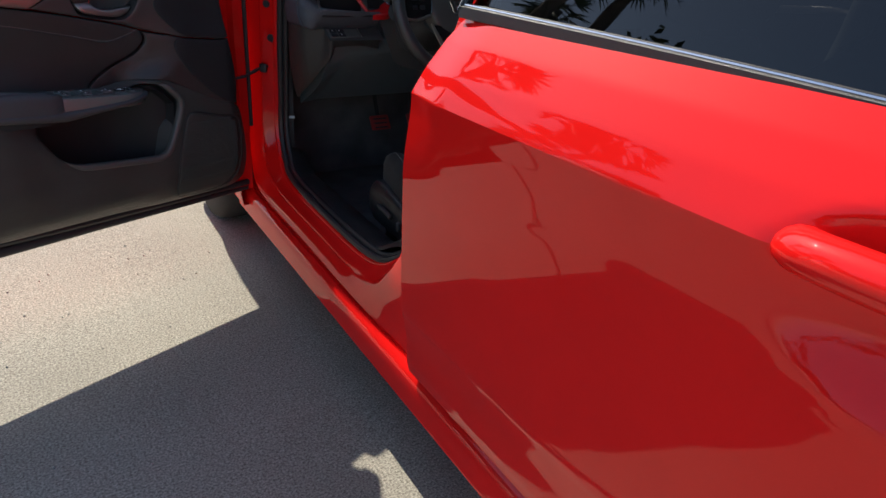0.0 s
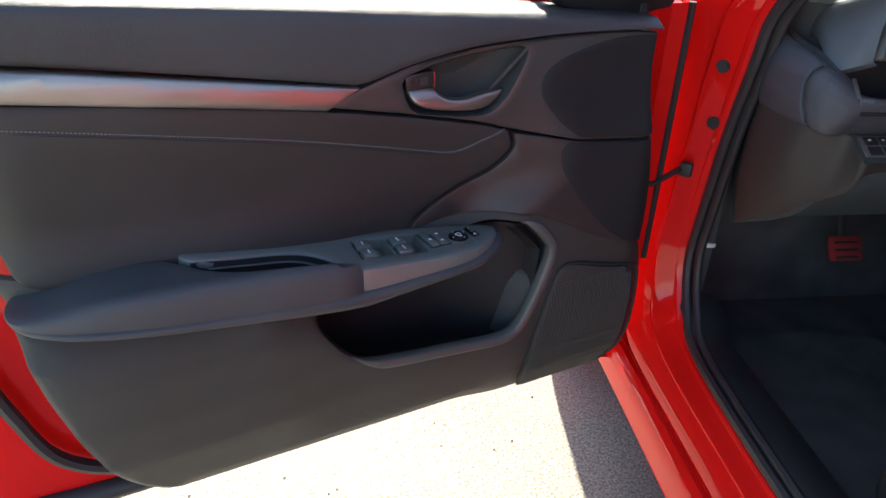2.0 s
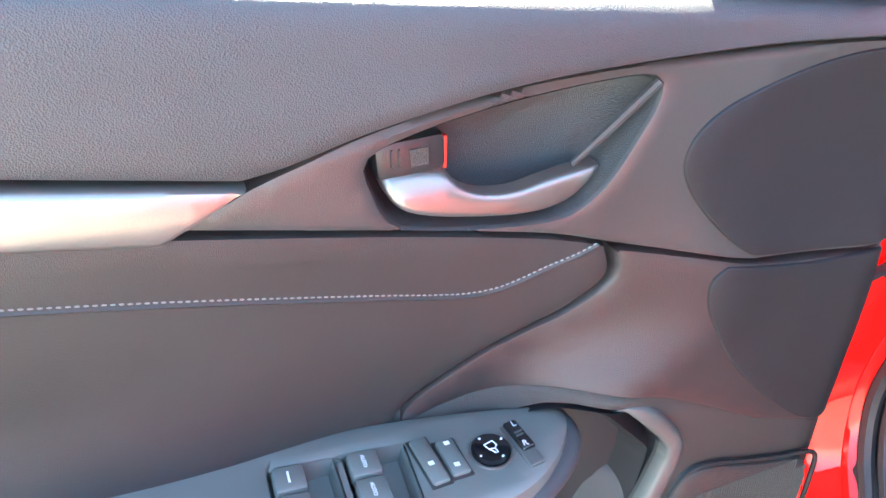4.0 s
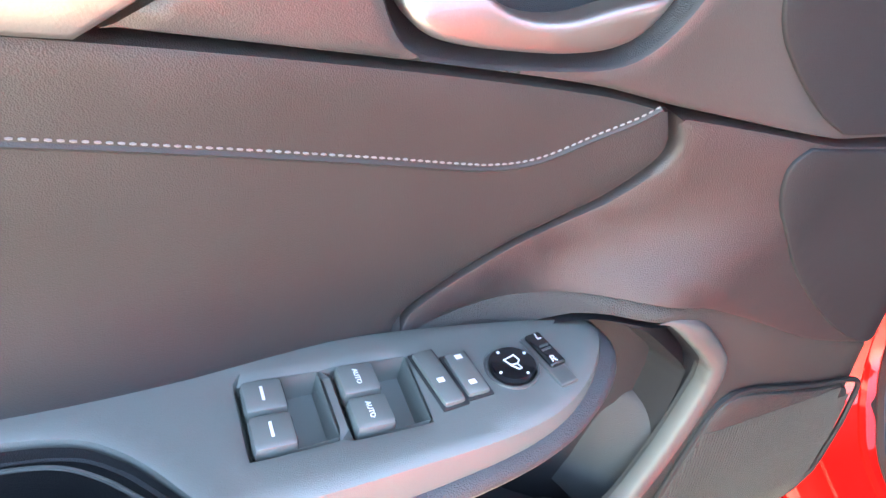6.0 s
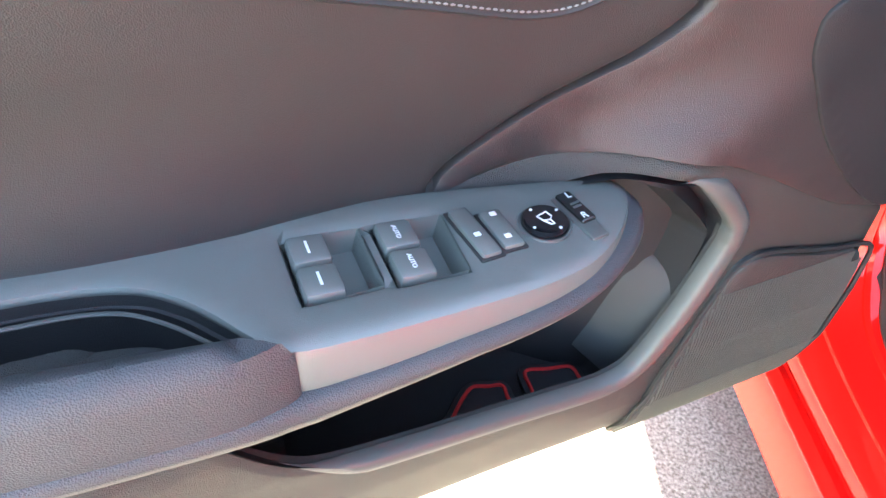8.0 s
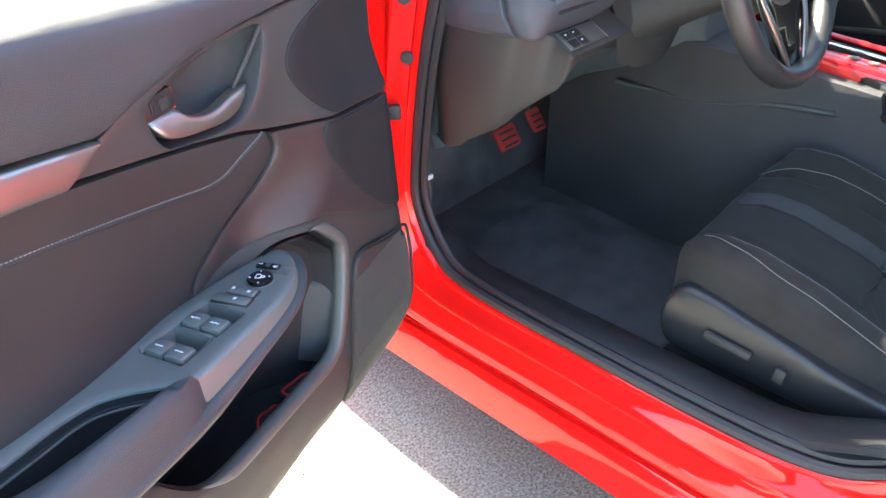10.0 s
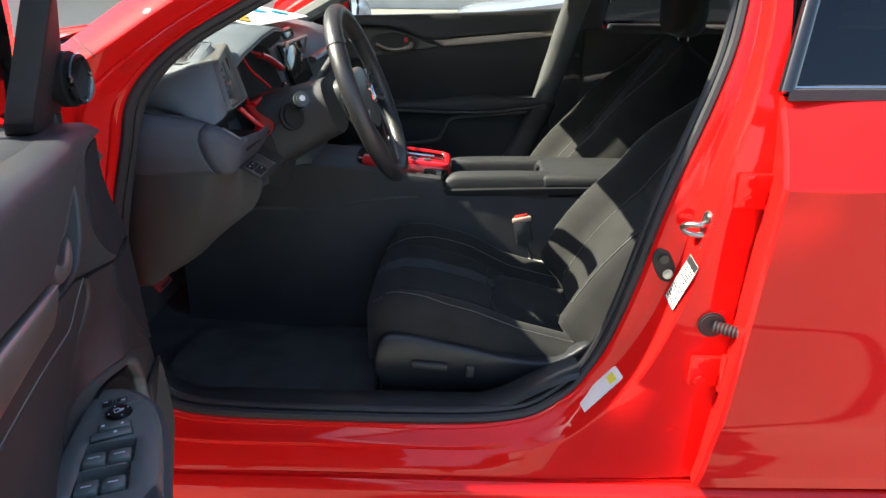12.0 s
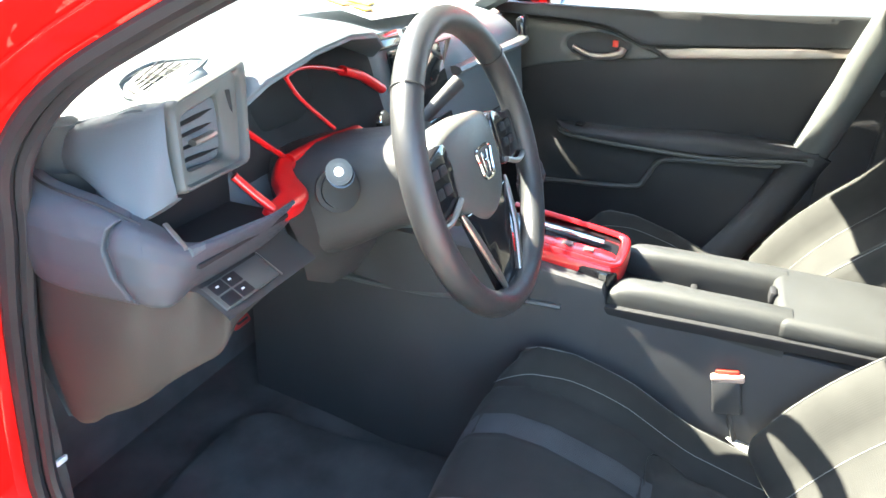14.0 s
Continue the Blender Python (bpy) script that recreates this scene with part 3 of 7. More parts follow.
    # warning labels on the flange
    def label(center, size, long_way, bars, yellow):
        ob = part("label", box((size[0], size[1], 0.0008), (0, 0, 0), 0), LABEL_WHITE, car, "white warning label with black print", smooth=0)
        place, ez = on_flange(center)
        ey = Vector(long_way)
        ey = (ey - ez * ey.dot(ez)).normalized()
        ex = ey.cross(ez)
        ob.matrix_basis = Matrix.Translation(place + ez * 0.003) @ Matrix((ex, ey, ez)).transposed().to_4x4()
        rng = random.Random(int(center[2] * 1000))
        bm = bmesh.new()
        for i in range(bars):
            y = size[1] * (-0.42 + 0.84 * i / max(1, bars - 1))
            x = -size[0] * 0.42
            while x < size[0] * 0.36:
                w = rng.uniform(0.0015, 0.006)
                if x + w < size[0] * 0.42 and rng.random() < 0.92:
                    b = box((w, size[1] / bars * 0.5, 0.0004), (x + w / 2, y, 0.0007), 0)
                    me = bpy.data.meshes.new("temp")
                    b.to_mesh(me)
                    b.free()
                    bm.from_mesh(me)
                    bpy.data.meshes.remove(me)
                x += w + 0.0012
        part("print", bm, INK, ob, smooth=0)
        rim_ = [(-size[0] / 2, -size[1] / 2, 0.0006), (size[0] / 2, -size[1] / 2, 0.0006), (size[0] / 2, size[1] / 2, 0.0006), (-size[0] / 2, size[1] / 2, 0.0006)]
        if not yellow:
            part("border", tube(rim_, 0.0010, 4, closed=True), INK, ob, smooth=0)
            part("header", box((size[0] * 0.9, size[1] * 0.13, 0.0005), (0, size[1] * 0.42, 0.0009), 0), INK, ob, smooth=0)
        if yellow:
            part("yellow_field", box((size[0] * 0.55, size[1] * 0.16, 0.0005), (0, size[1] * 0.30, 0.0009), 0), LABEL_YELLOW, ob, smooth=0)
    label((-0.726, -0.002, 0.655), (0.042, 0.094), (-0.0185, -0.024, 0.0885), 14, False)
    label((-0.714, 0.129, 0.434), (0.034, 0.098), (0.0035, -0.0565, 0.077), 0, True)


build_pillar_fittings()


# ---- front door, open: x runs rearward from the hinge, y into the cabin ----
HINGE, SWING = (-0.80, 1.10), 69.5
su, cu_ = math.sin(radians(SWING)), math.cos(radians(SWING))
DOOR = Matrix(((-su, cu_, 0, HINGE[0]), (-cu_, -su, 0, HINGE[1]), (0, 0, 1, 0), (0, 0, 0, 1)))
at_frame = lambda u, z, w: Vector((u, w, z))
at_door = lambda u, z, w: Vector((u + 0.017 * (1 - ease(u, 0.08, 0.34)), w, z))


def trim_depth(u, z):
    """Depth of the door lining."""
    w = float(np.interp(z, [0.34, 0.40, 0.48, 0.54, 0.60, 0.645, 0.69, 0.76, 0.87, 0.91, 0.95, 1.0],
                        [0.125, 0.185, 0.207, 0.208, 0.200, 0.165, 0.132, 0.144, 0.163, 0.165, 0.160, 0.125]))
    behind = ease(u, 0.64, 0.74)
    w += behind * float(np.interp(z, [0.50, 0.56, 0.60, 0.645, 0.68, 0.69], [0.0, 0.006, 0.014, 0.046, 0.030, 0.0]))
    w += ease(u, 0.50, 0.74) * float(np.interp(z, [0.66, 0.69, 0.70, 0.73, 0.77], [0.0, 0.020, 0.022, 0.014, 0.0]))
    w -= (1 - behind) * 0.011 * bump_at(z, 0.0, 0.50, 0.0, 0.10, 1.0)
    k = ease(u, 0.01, 0.14)
    front = float(np.interp(z, [0.34, 0.38, 0.42, 0.46, 0.52, 0.57, 0.62, 0.80, 0.94, 1.0], [0.13, 0.176, 0.192, 0.198, 0.197, 0.193, 0.188, 0.180, 0.160, 0.12]))
    low = 1 - ease(z, 0.68, 0.76)
    f = ease(u, 0.26 + 0.10 * low, 0.42 + 0.04 * low)
    w = front * (1 - f) + w * f
    w = 0.115 + (w - 0.115) * (0.1 + 0.9 * k)
    return w - 0.05 * ease(u, 0.95, 1.06)


def belt(u):
    return 0.936 + 0.082 * u


def build_mirror(owner, m, root, tip):
    """Door mirror: a red shell round a black rim with its glass, on a short arm."""
    bm = bmesh.new()
    bmesh.ops.create_uvsphere(bm, u_segments=28, v_segments=16, radius=1.0)
    for v in bm.verts:
        q = v.co
        q.x, q.y, q.z = (math.copysign(abs(c) ** 0.7, c) for c in q)
        v.co = m @ Vector((0.055 * min(q.x, 0.72), 0.11 * q.y, 0.065 * q.z))
    shell = part("door_mirror", bm, RED, owner, "red door mirror", smooth=50)
    ring = [m @ Vector((0.042, 0.098 * math.copysign(abs(math.cos(a)) ** 0.6, math.cos(a)), 0.056 * math.copysign(abs(math.sin(a)) ** 0.6, math.sin(a)))) for a in np.arange(32) * math.pi / 16]
    part("mirror_rim", tube(ring, 0.006, 8, closed=True), GLOSS_BLACK, shell, "black rim of the mirror")
    glass = bmesh.new()
    glass.faces.new([glass.verts.new(v) for v in ring])
    part("mirror_glass", glass, MIRROR, shell, "mirror glass", smooth=0)
    part("mirror_arm", tube([root, Vector(root) * 0.5 + Vector(tip) * 0.5, tip], [0.03, 0.022, 0.02], 8), GLOSS_BLACK, shell, "black mirror arm")


def build_front_door():
    us = np.r_[0.0, 0.004, np.linspace(0.02, 1.10, 40), 1.112, 1.118]
    low = lambda u: 0.285 + 0.02 * u + 0.03 * ease(u, 1.06, 1.16)
    rows = []
    prof = [(0.0, 0.030, 0.010), (0.02, -0.006, 0.0), (0.10, -0.016, 0), (0.22, -0.024, 0), (0.24, -0.030, 0), (0.5, -0.046, 0), (0.75, -0.060, 0),
            (0.87, -0.072, 0), (0.89, -0.070, 0), (0.95, -0.046, 0), (1.0, -0.028, 0)]
    for k, w, _ in prof:
        rows.append([(u, w + (0.02 if u < 0.01 or u > 1.11 else 0) + 0.012 * (1 - u), low(u) + (belt(u) + 0.03 - low(u)) * k) for u in us])
    # rim and inner panel
    top = rows[-1]
    inner = [[(u, 0.050 + 0.012 * (1 - u), low(u) + (belt(u) + 0.01 - low(u)) * k) for u in us] for k in (1.0, 0.9, 0.6, 0.3, 0.1, 0.0)]
    shell = loft(rows + inner, close_rows=True)
    door = part("front_door", shell, RED, car, "open red driver door with black lining", smooth=30, m=DOOR)
    # closed ends of the shell
    for u, nm in ((0.0, "front_edge"), (1.118, "rear_edge")):
        ring = [Vector(r[0 if u == 0 else -1]) for r in rows + inner]
        bm = bmesh.new()
        bm.faces.new([bm.verts.new(v) for v in ring])
        part(nm, bm, RED, door)
    # pressed front flange with its rubber strip
    prof = [(0.055, 0.058), (0.050, 0.084), (0.022, 0.089), (0.014, 0.082), (0.004, 0.058)]
    part("front_flange", loft([[(u * (1.0 if z > 0.6 else 0.9), w, z) for u, w in prof] for z in (0.48, 0.60, 0.75, 0.90, 0.955)]), RED, door)
    part("flange_rubber", tube([(0.010, 0.084, z) for z in (0.50, 0.60, 0.75, 0.90, 0.955)], 0.0065, 8), RUBBER, door, "black rubber strip along the hinge edge")
    # rubber along the lower edge and the rear
    line = [(0.03, 0.078, 0.318), (0.3, 0.078, 0.322), (0.7, 0.074, 0.332), (0.9, 0.072, 0.350), (1.0, 0.070, 0.40), (1.04, 0.070, 0.50), (1.065, 0.070, 0.62), (1.085, 0.068, 0.80), (1.09, 0.066, 0.99)]
    part("door_rubber", tube(curve(line, 8), 0.010, 8), RUBBER, door, "black rubber door edge seal")
    part("lower_edge", tube([(0.02, 0.056, 0.292), (0.5, 0.054, 0.300), (1.0, 0.052, 0.309), (1.11, 0.050, 0.314)], [0.009, 0.012, 0.019, 0.020], 10), RUBBER, door)
    # lining, panel by panel
    e = 0.004
    lower = curve([(0.10, 0.60), (0.066, 0.52), (0.056, 0.44), (0.075, 0.375), (0.13, 0.345), (0.32, 0.348), (0.56, 0.358), (0.80, 0.366), (0.88, 0.40), (0.93, 0.46),
                   (0.965, 0.565), (0.992, 0.69), (0.995, 0.73), (0.80, 0.70), (0.62, 0.67), (0.52, 0.690), (0.44, 0.706), (0.36, 0.704), (0.29, 0.684), (0.20, 0.643)], 6, True)
    pocket = curve([(0.664, 0.616), (0.645, 0.575), (0.620, 0.545), (0.592, 0.531), (0.543, 0.523), (0.481, 0.517), (0.405, 0.510), (0.378, 0.511), (0.358, 0.523), (0.331, 0.571), (0.311, 0.618), (0.3085, 0.632),
                    (0.312, 0.646), (0.344, 0.681), (0.358, 0.687), (0.395, 0.690), (0.45, 0.672), (0.56, 0.655), (0.63, 0.645)], 5, True)
    part("lower_lining", sheet(lower, lambda u, z: trim_depth(u, z) - 0.002, at_door, 0.016, 0.009, 0.010, [pocket]), LOWER, door, "dark grained plastic lower door lining")
    # pocket well: walls and floor
    inner_line = np.array([(0.505 + (u - 0.505) * 0.94, 0.585 + (z - 0.585) * 0.90) for u, z in pocket])
    back = lambda u: 0.150 - 0.072 * ease(u, 0.33, 0.46)
    low = lambda z: 1 - ease(z, 0.545, 0.63)
    down = lambda z, to: z + (to - z) * low(z)
    well = loft([[(u, trim_depth(u, z) - 0.003, z) for u, z in pocket], [(u, trim_depth(u, z) - 0.010, z - 0.003) for u, z in pocket],
                 [(u * 0.985 + 0.0075, trim_depth(u, z) - 0.022, down(z - 0.003, 0.452)) for u, z in pocket], [(u, back(u) + 0.03, down(z, 0.447)) for u, z in inner_line],
                 [(0.505 + (u - 0.505) * 0.96, back(u), down(0.585 + (z - 0.585) * 0.92, 0.450)) for u, z in inner_line]], close_cols=True)
    part("pocket", well, COVER, door, "deep black map pocket")
    part("pocket_back", sheet(np.array([(u, down(z, 0.447)) for u, z in inner_line]), lambda a, b: back(a) + 0.002, at_door, 0.02, 0.0, 0.0), COVER, door)
    part("pocket_floor", box((0.30, 0.11, 0.006), (0.49, 0.130, 0.445), 0.002, (0, -1.5, 0)), COVER, door)
    back_line = [(0.296, 0.594), (0.330, 0.594), (0.350, 0.591), (0.358, 0.583), (0.364, 0.565), (0.374, 0.48)]
    front_line = [(0.296, 0.588), (0.308, 0.588), (0.316, 0.584), (0.323, 0.572), (0.331, 0.546), (0.350, 0.47)]
    part("bottle_rest", loft([curve([(u, 0.125 + 0.058 * k, z) for u, z in np.array(back_line) * (1 - k) + np.array(front_line) * k], 4) for k in (0, 0.33, 0.67, 1)]), PLASTIC, door, smooth=70)
    # satin rim round the pocket
    step = np.roll(pocket, -1, 0) - np.roll(pocket, 1, 0)
    out = np.stack([step[:, 1], -step[:, 0]], 1) / np.linalg.norm(step, axis=1, keepdims=True)
    area = np.sum(pocket[:, 0] * np.roll(pocket[:, 1], -1) - np.roll(pocket[:, 0], -1) * pocket[:, 1])
    out = out if area > 0 else -out
    for _ in range(6):
        out = (np.roll(out, 1, 0) + out + np.roll(out, -1, 0)) / 3
    fade = np.array([(1 - ease(u, 0.57, 0.635)) * (1 - ease(u, 0.334, 0.360) * ease(z, 0.645, 0.665)) for u, z in pocket])[:, None]
    ring = lambda d, h: [(u, trim_depth(u, z) + h * k - 0.006 * (1 - k), z) for (u, z), k in zip(pocket + out * (d * fade), fade[:, 0])]
    part("pocket_rim", loft([ring(-0.001, -0.008), ring(-0.0005, 0.001), ring(0.002, 0.004), ring(0.011, 0.0045), ring(0.014, 0.003), ring(0.016, -0.003)], close_cols=True), SMOOTH, door, "satin rim of the map pocket", smooth=50)
    # speaker grille panel below the pocket's corner
    grille = curve([(0.136, 0.572), (0.182, 0.584), (0.214, 0.592), (0.255, 0.603), (0.278, 0.603), (0.293, 0.588), (0.310, 0.545), (0.326, 0.490), (0.336, 0.43), (0.336, 0.392), (0.315, 0.370), (0.20, 0.368), (0.15, 0.40), (0.133, 0.46), (0.129, 0.53)], 6, True)
    part("grille_gap", tube([(u, trim_depth(u, z) + 0.001, z) for u, z in grille], 0.0022, 6, closed=True), INK, door)
    part("speaker_grille", sheet(grille, lambda u, z: trim_depth(u, z) + 0.005, at_door, 0.012, 0.004, 0.012), LOWER, door, "fine-ribbed speaker grille")
    ribs = bmesh.new()
    for i in range(84):
        u = 0.080 + i * 0.0031
        zs = [z for z in np.arange(0.374, 0.588, 0.012) if inside(np.array([[u, z]]), grille)[0]]
        if len(zs) > 2:
            prev = None
            for z in zs:
                a = [ribs.verts.new(at_door(u + d, z, trim_depth(u, z) + h)) for d, h in ((-0.0009, 0.0045), (0, 0.0060), (0.0009, 0.0045))]
                if prev:
                    ribs.faces.new((prev[0], prev[1], a[1], a[0]))
                    ribs.faces.new((prev[1], prev[2], a[2], a[1]))
                prev = a
    part("grille_rib", ribs, LOWER, door)
    front = poly([(0.370, 0.817), (0.364, 0.793), (0.389, 0.764), (0.416, 0.750), (0.445, 0.738), (0.478, 0.718), (0.500, 0.700), (0.509, 0.683)], [(0.509, 0.683), (0.46, 0.692), (0.40, 0.703), (0.34, 0.698), (0.29, 0.677), (0.20, 0.633), (0.105, 0.606)],
                 [(0.105, 0.606), (0.098, 0.66), (0.105, 0.72), (0.120, 0.786)], [(0.120, 0.786), (0.15, 0.784), (0.25, 0.794), (0.30, 0.804), (0.370, 0.817)])
    part("front_lining", sheet(front, trim_depth, at_door, 0.018, e, 0.02), FRONT, door, "smooth dark plastic lining ahead of the armrest")
    insert = poly([(1.018, 0.930), (0.90, 0.9175), (0.76, 0.8985), (0.632, 0.8795), (0.53, 0.860), (0.43, 0.837), (0.376, 0.821)], [(0.376, 0.821), (0.370, 0.795), (0.393, 0.768), (0.418, 0.754), (0.447, 0.742), (0.480, 0.722), (0.503, 0.704), (0.513, 0.685)],
                  [(0.513, 0.685), (0.60, 0.690), (0.80, 0.705), (0.955, 0.715), (0.985, 0.76), (1.005, 0.85), (1.018, 0.930)])
    part("cloth_insert", sheet(insert, lambda u, z: trim_depth(u, z) + 0.001, at_door, 0.018, 0.005, 0.02), INSERT, door, "black vinyl insert with a stitched seam")
    st = curve([(1.0, 0.908), (0.90, 0.891), (0.804, 0.874), (0.736, 0.8615), (0.661, 0.8465), (0.60, 0.8330), (0.529, 0.8160), (0.49, 0.8060), (0.468, 0.8015), (0.445, 0.8015), (0.417, 0.810), (0.396, 0.8175), (0.382, 0.8255)], 22)
    st = st[np.r_[True, np.linalg.norm(np.diff(st, axis=0), axis=1) > 1e-5]]
    length = np.r_[0, np.cumsum(np.linalg.norm(np.diff(st, axis=0), axis=1))]
    bm = []
    for s in np.arange(0.002, length[-1] - 0.004, 0.0038):
        seg = [(np.interp(q, length, st[:, 0]), np.interp(q, length, st[:, 1])) for q in (s, s + 0.0012, s + 0.0024)]
        bm.append(tube([(u, trim_depth(u, z) + 0.0014, z) for u, z in seg], [0.0004, 0.0007, 0.0004], 4))
    part("stitching", join(*bm), THREAD, door, "grey double stitching")
    groove = [(u, trim_depth(u, z) + 0.0002, z - 0.003) for u, z in st[::8]]
    part("seam_piping", tube(groove, 0.0016, 5), INSERT, door)
    handle_panel = poly([(0.626, 0.8825), (0.53, 0.863), (0.43, 0.840), (0.37, 0.822), (0.285, 0.803), (0.25, 0.797), (0.15, 0.787), (0.122, 0.79)], [(0.122, 0.79), (0.128, 0.86), (0.130, 0.934)],
                        [(0.130, 0.934), (0.20, 0.9385), (0.29, 0.940), (0.391, 0.9385), (0.462, 0.933), (0.528, 0.921), (0.572, 0.907), (0.590, 0.9005)], [(0.590, 0.9005), (0.608, 0.8915), (0.626, 0.8825)])
    hp = lambda u, z: trim_depth(u, z) + 0.003 - 0.012 * bump_at(u, z, 0.19, 0.86, 0.13, 0.085) ** 0.5
    bowl = curve([(0.531, 0.906), (0.530, 0.888), (0.519, 0.867), (0.494, 0.858), (0.45, 0.851), (0.418, 0.849), (0.400, 0.856), (0.386, 0.873), (0.371, 0.900), (0.361, 0.922), (0.368, 0.931), (0.40, 0.931), (0.45, 0.926), (0.50, 0.917)], 6, True)
    part("handle_panel", sheet(handle_panel, hp, at_door, 0.009, 0.005, 0.025, [bowl]), SATIN, door, "satin plastic panel round the inner handle")
    near = lambda k: [(0.445 + (u - 0.445) * k, 0.893 + (z - 0.893) * k) for u, z in bowl]
    part("handle_bowl", loft([[(u, hp(u, z) - 0.004, z) for u, z in bowl], [(u, 0.145, z) for u, z in near(0.97)], [(u, 0.128, z) for u, z in near(0.88)], [(u, 0.120, z) for u, z in near(0.6)], [(u, 0.118, z) for u, z in near(0.002)]], close_cols=True), PLASTIC, door, "dark bowl behind the inner handle", smooth=60)
    cover = poly([(0.132, 0.931), (0.20, 0.931), (0.28, 0.919), (0.322, 0.904), (0.338, 0.882), (0.330, 0.858), (0.302, 0.828), (0.275, 0.808), (0.25, 0.801), (0.15, 0.791), (0.124, 0.793)], [(0.124, 0.793), (0.129, 0.86), (0.132, 0.931)])
    part("speaker_cover", sheet(cover, lambda u, z: hp(u, z) + 0.0022, at_door, 0.012, 0.0015, 0.006), COVER, door, "matt black speaker cover", smooth=60)
    cover2 = poly([(0.286, 0.797), (0.297, 0.784), (0.289, 0.753), (0.256, 0.706), (0.20, 0.655), (0.15, 0.622), (0.110, 0.611)], [(0.110, 0.611), (0.101, 0.66), (0.108, 0.72), (0.123, 0.783)], [(0.123, 0.783), (0.20, 0.786), (0.286, 0.797)])
    part("front_cover", sheet(cover2, lambda u, z: trim_depth(u, z) + 0.0022, at_door, 0.012, 0.0015, 0.006), COVER, door, "matt black front cover", smooth=60)
    lever = poly([(0.524, 0.893), (0.521, 0.881), (0.511, 0.870), (0.492, 0.8635), (0.46, 0.858), (0.430, 0.855), (0.412, 0.857), (0.401, 0.862), (0.392, 0.870), (0.387, 0.877)], [(0.387, 0.877), (0.407, 0.876), (0.426, 0.874), (0.445, 0.8715), (0.466, 0.8735), (0.480, 0.880), (0.487, 0.889), (0.500, 0.892)], [(0.500, 0.892), (0.512, 0.893), (0.524, 0.893)])
    part("inner_handle", sheet(lever, lambda u, z: 0.163 - 0.10 * max(0.0, 0.45 - u) - 30 * max(0.0, z - 0.872) ** 2, at_door, 0.006, 0.0045, 0.014), SILVER, door, "satin silver inner door handle", smooth=70)
    part("lock_tab", box((0.040, 0.020, 0.022), (0.506, 0.146, 0.899), 0.005, (0, 4, 0)), SHIELD, door, "black lock tab")
    part("lock_icon", join(box((0.010, 0.001, 0.010), (0.502, 0.1566, 0.8995), 0.0, (0, 4, 0)), box((0.0012, 0.001, 0.010), (0.513, 0.1566, 0.900), 0), box((0.0012, 0.001, 0.010), (0.517, 0.1566, 0.900), 0)), GREY_PLASTIC, door, smooth=0)
    part("lock_mark", box((0.002, 0.004, 0.019), (0.4855, 0.150, 0.898), 0.0005), BUCKLE_RED, door, "red unlocked mark")
    part("handle_fin", tube([(0.404, 0.150, 0.878), (0.388, 0.156, 0.898), (0.362, 0.163, 0.928)], [0.002, 0.003, 0.003], 8), PLASTIC, door)
    strip = [(0.592, 0.906), (0.632, 0.8835), (0.76, 0.902), (0.90, 0.921), (1.03, 0.938), (1.03, 0.970), (0.90, 0.952), (0.76, 0.931)]
    dense = np.concatenate([np.linspace(strip[i], strip[(i + 1) % 8], 6, endpoint=False) for i in range(8)])
    part("silver_strip", sheet(dense, lambda u, z: trim_depth(u, z) + 0.018 - 8 * (z - (0.895 + 0.145 * (u - 0.6))) ** 2, at_door, 0.012, 0.003, 0.02), SILVER, door, "brushed silver decorative strip")
    pad = poly([(0.594, 0.9075), (0.572, 0.912), (0.528, 0.925), (0.462, 0.937), (0.391, 0.942), (0.29, 0.943), (0.16, 0.940), (0.125, 0.937)], [(0.125, 0.937), (0.125, 0.952)],
               [(0.125, 0.952), (0.28, 0.965), (0.45, 0.980), (0.65, 0.999), (0.85, 1.014), (1.05, 1.026)], [(1.05, 1.026), (1.05, 0.976)], [(1.05, 0.976), (0.90, 0.955), (0.76, 0.934), (0.594, 0.9075)])
    pad_top = lambda u: float(np.interp(u, [0.125, 0.28, 0.45, 0.65, 0.85, 1.05], [0.952, 0.965, 0.980, 0.999, 1.014, 1.026]))

    def pad_depth(u, z):
        t = (z - (0.905 + 0.14 * (u - 0.6))) / 0.085
        near = max(0.0, 1 - (pad_top(u) - z) / 0.014)
        return trim_depth(u, min(z, 0.95)) + 0.012 + 0.006 * math.sin(max(0, min(1, t)) * 3.0) - 0.012 * near * near
    part("upper_pad", sheet(pad, pad_depth, at_door, 0.006, 0.006, 0.03), PAD, door, "grained soft-touch upper pad")
    us2 = np.linspace(0.135, 1.06, 30)
    top = lambda u: float(np.interp(u, [0.12, 0.28, 0.45, 0.65, 0.85, 1.05], [0.950, 0.963, 0.978, 0.997, 1.012, 1.024]))
    part("window_ledge", loft([[(u, w, top(u) + dz) for u in us2] for w, dz in ((0.158, -0.016), (0.150, -0.007), (0.138, -0.001), (0.10, 0.004), (0.06, 0.002), (0.045, -0.012))]), PAD, door)
    part("lining_edge", tube([(0.117, 0.112, 0.60), (0.121, 0.118, 0.70), (0.133, 0.122, 0.80), (0.139, 0.122, 0.90), (0.137, 0.118, 0.965)], 0.009, 8), RUBBER, door)
    # armrest, with the grip pocket and the switch panel on top
    at_top = lambda u, w, h: Vector((u, w, h))
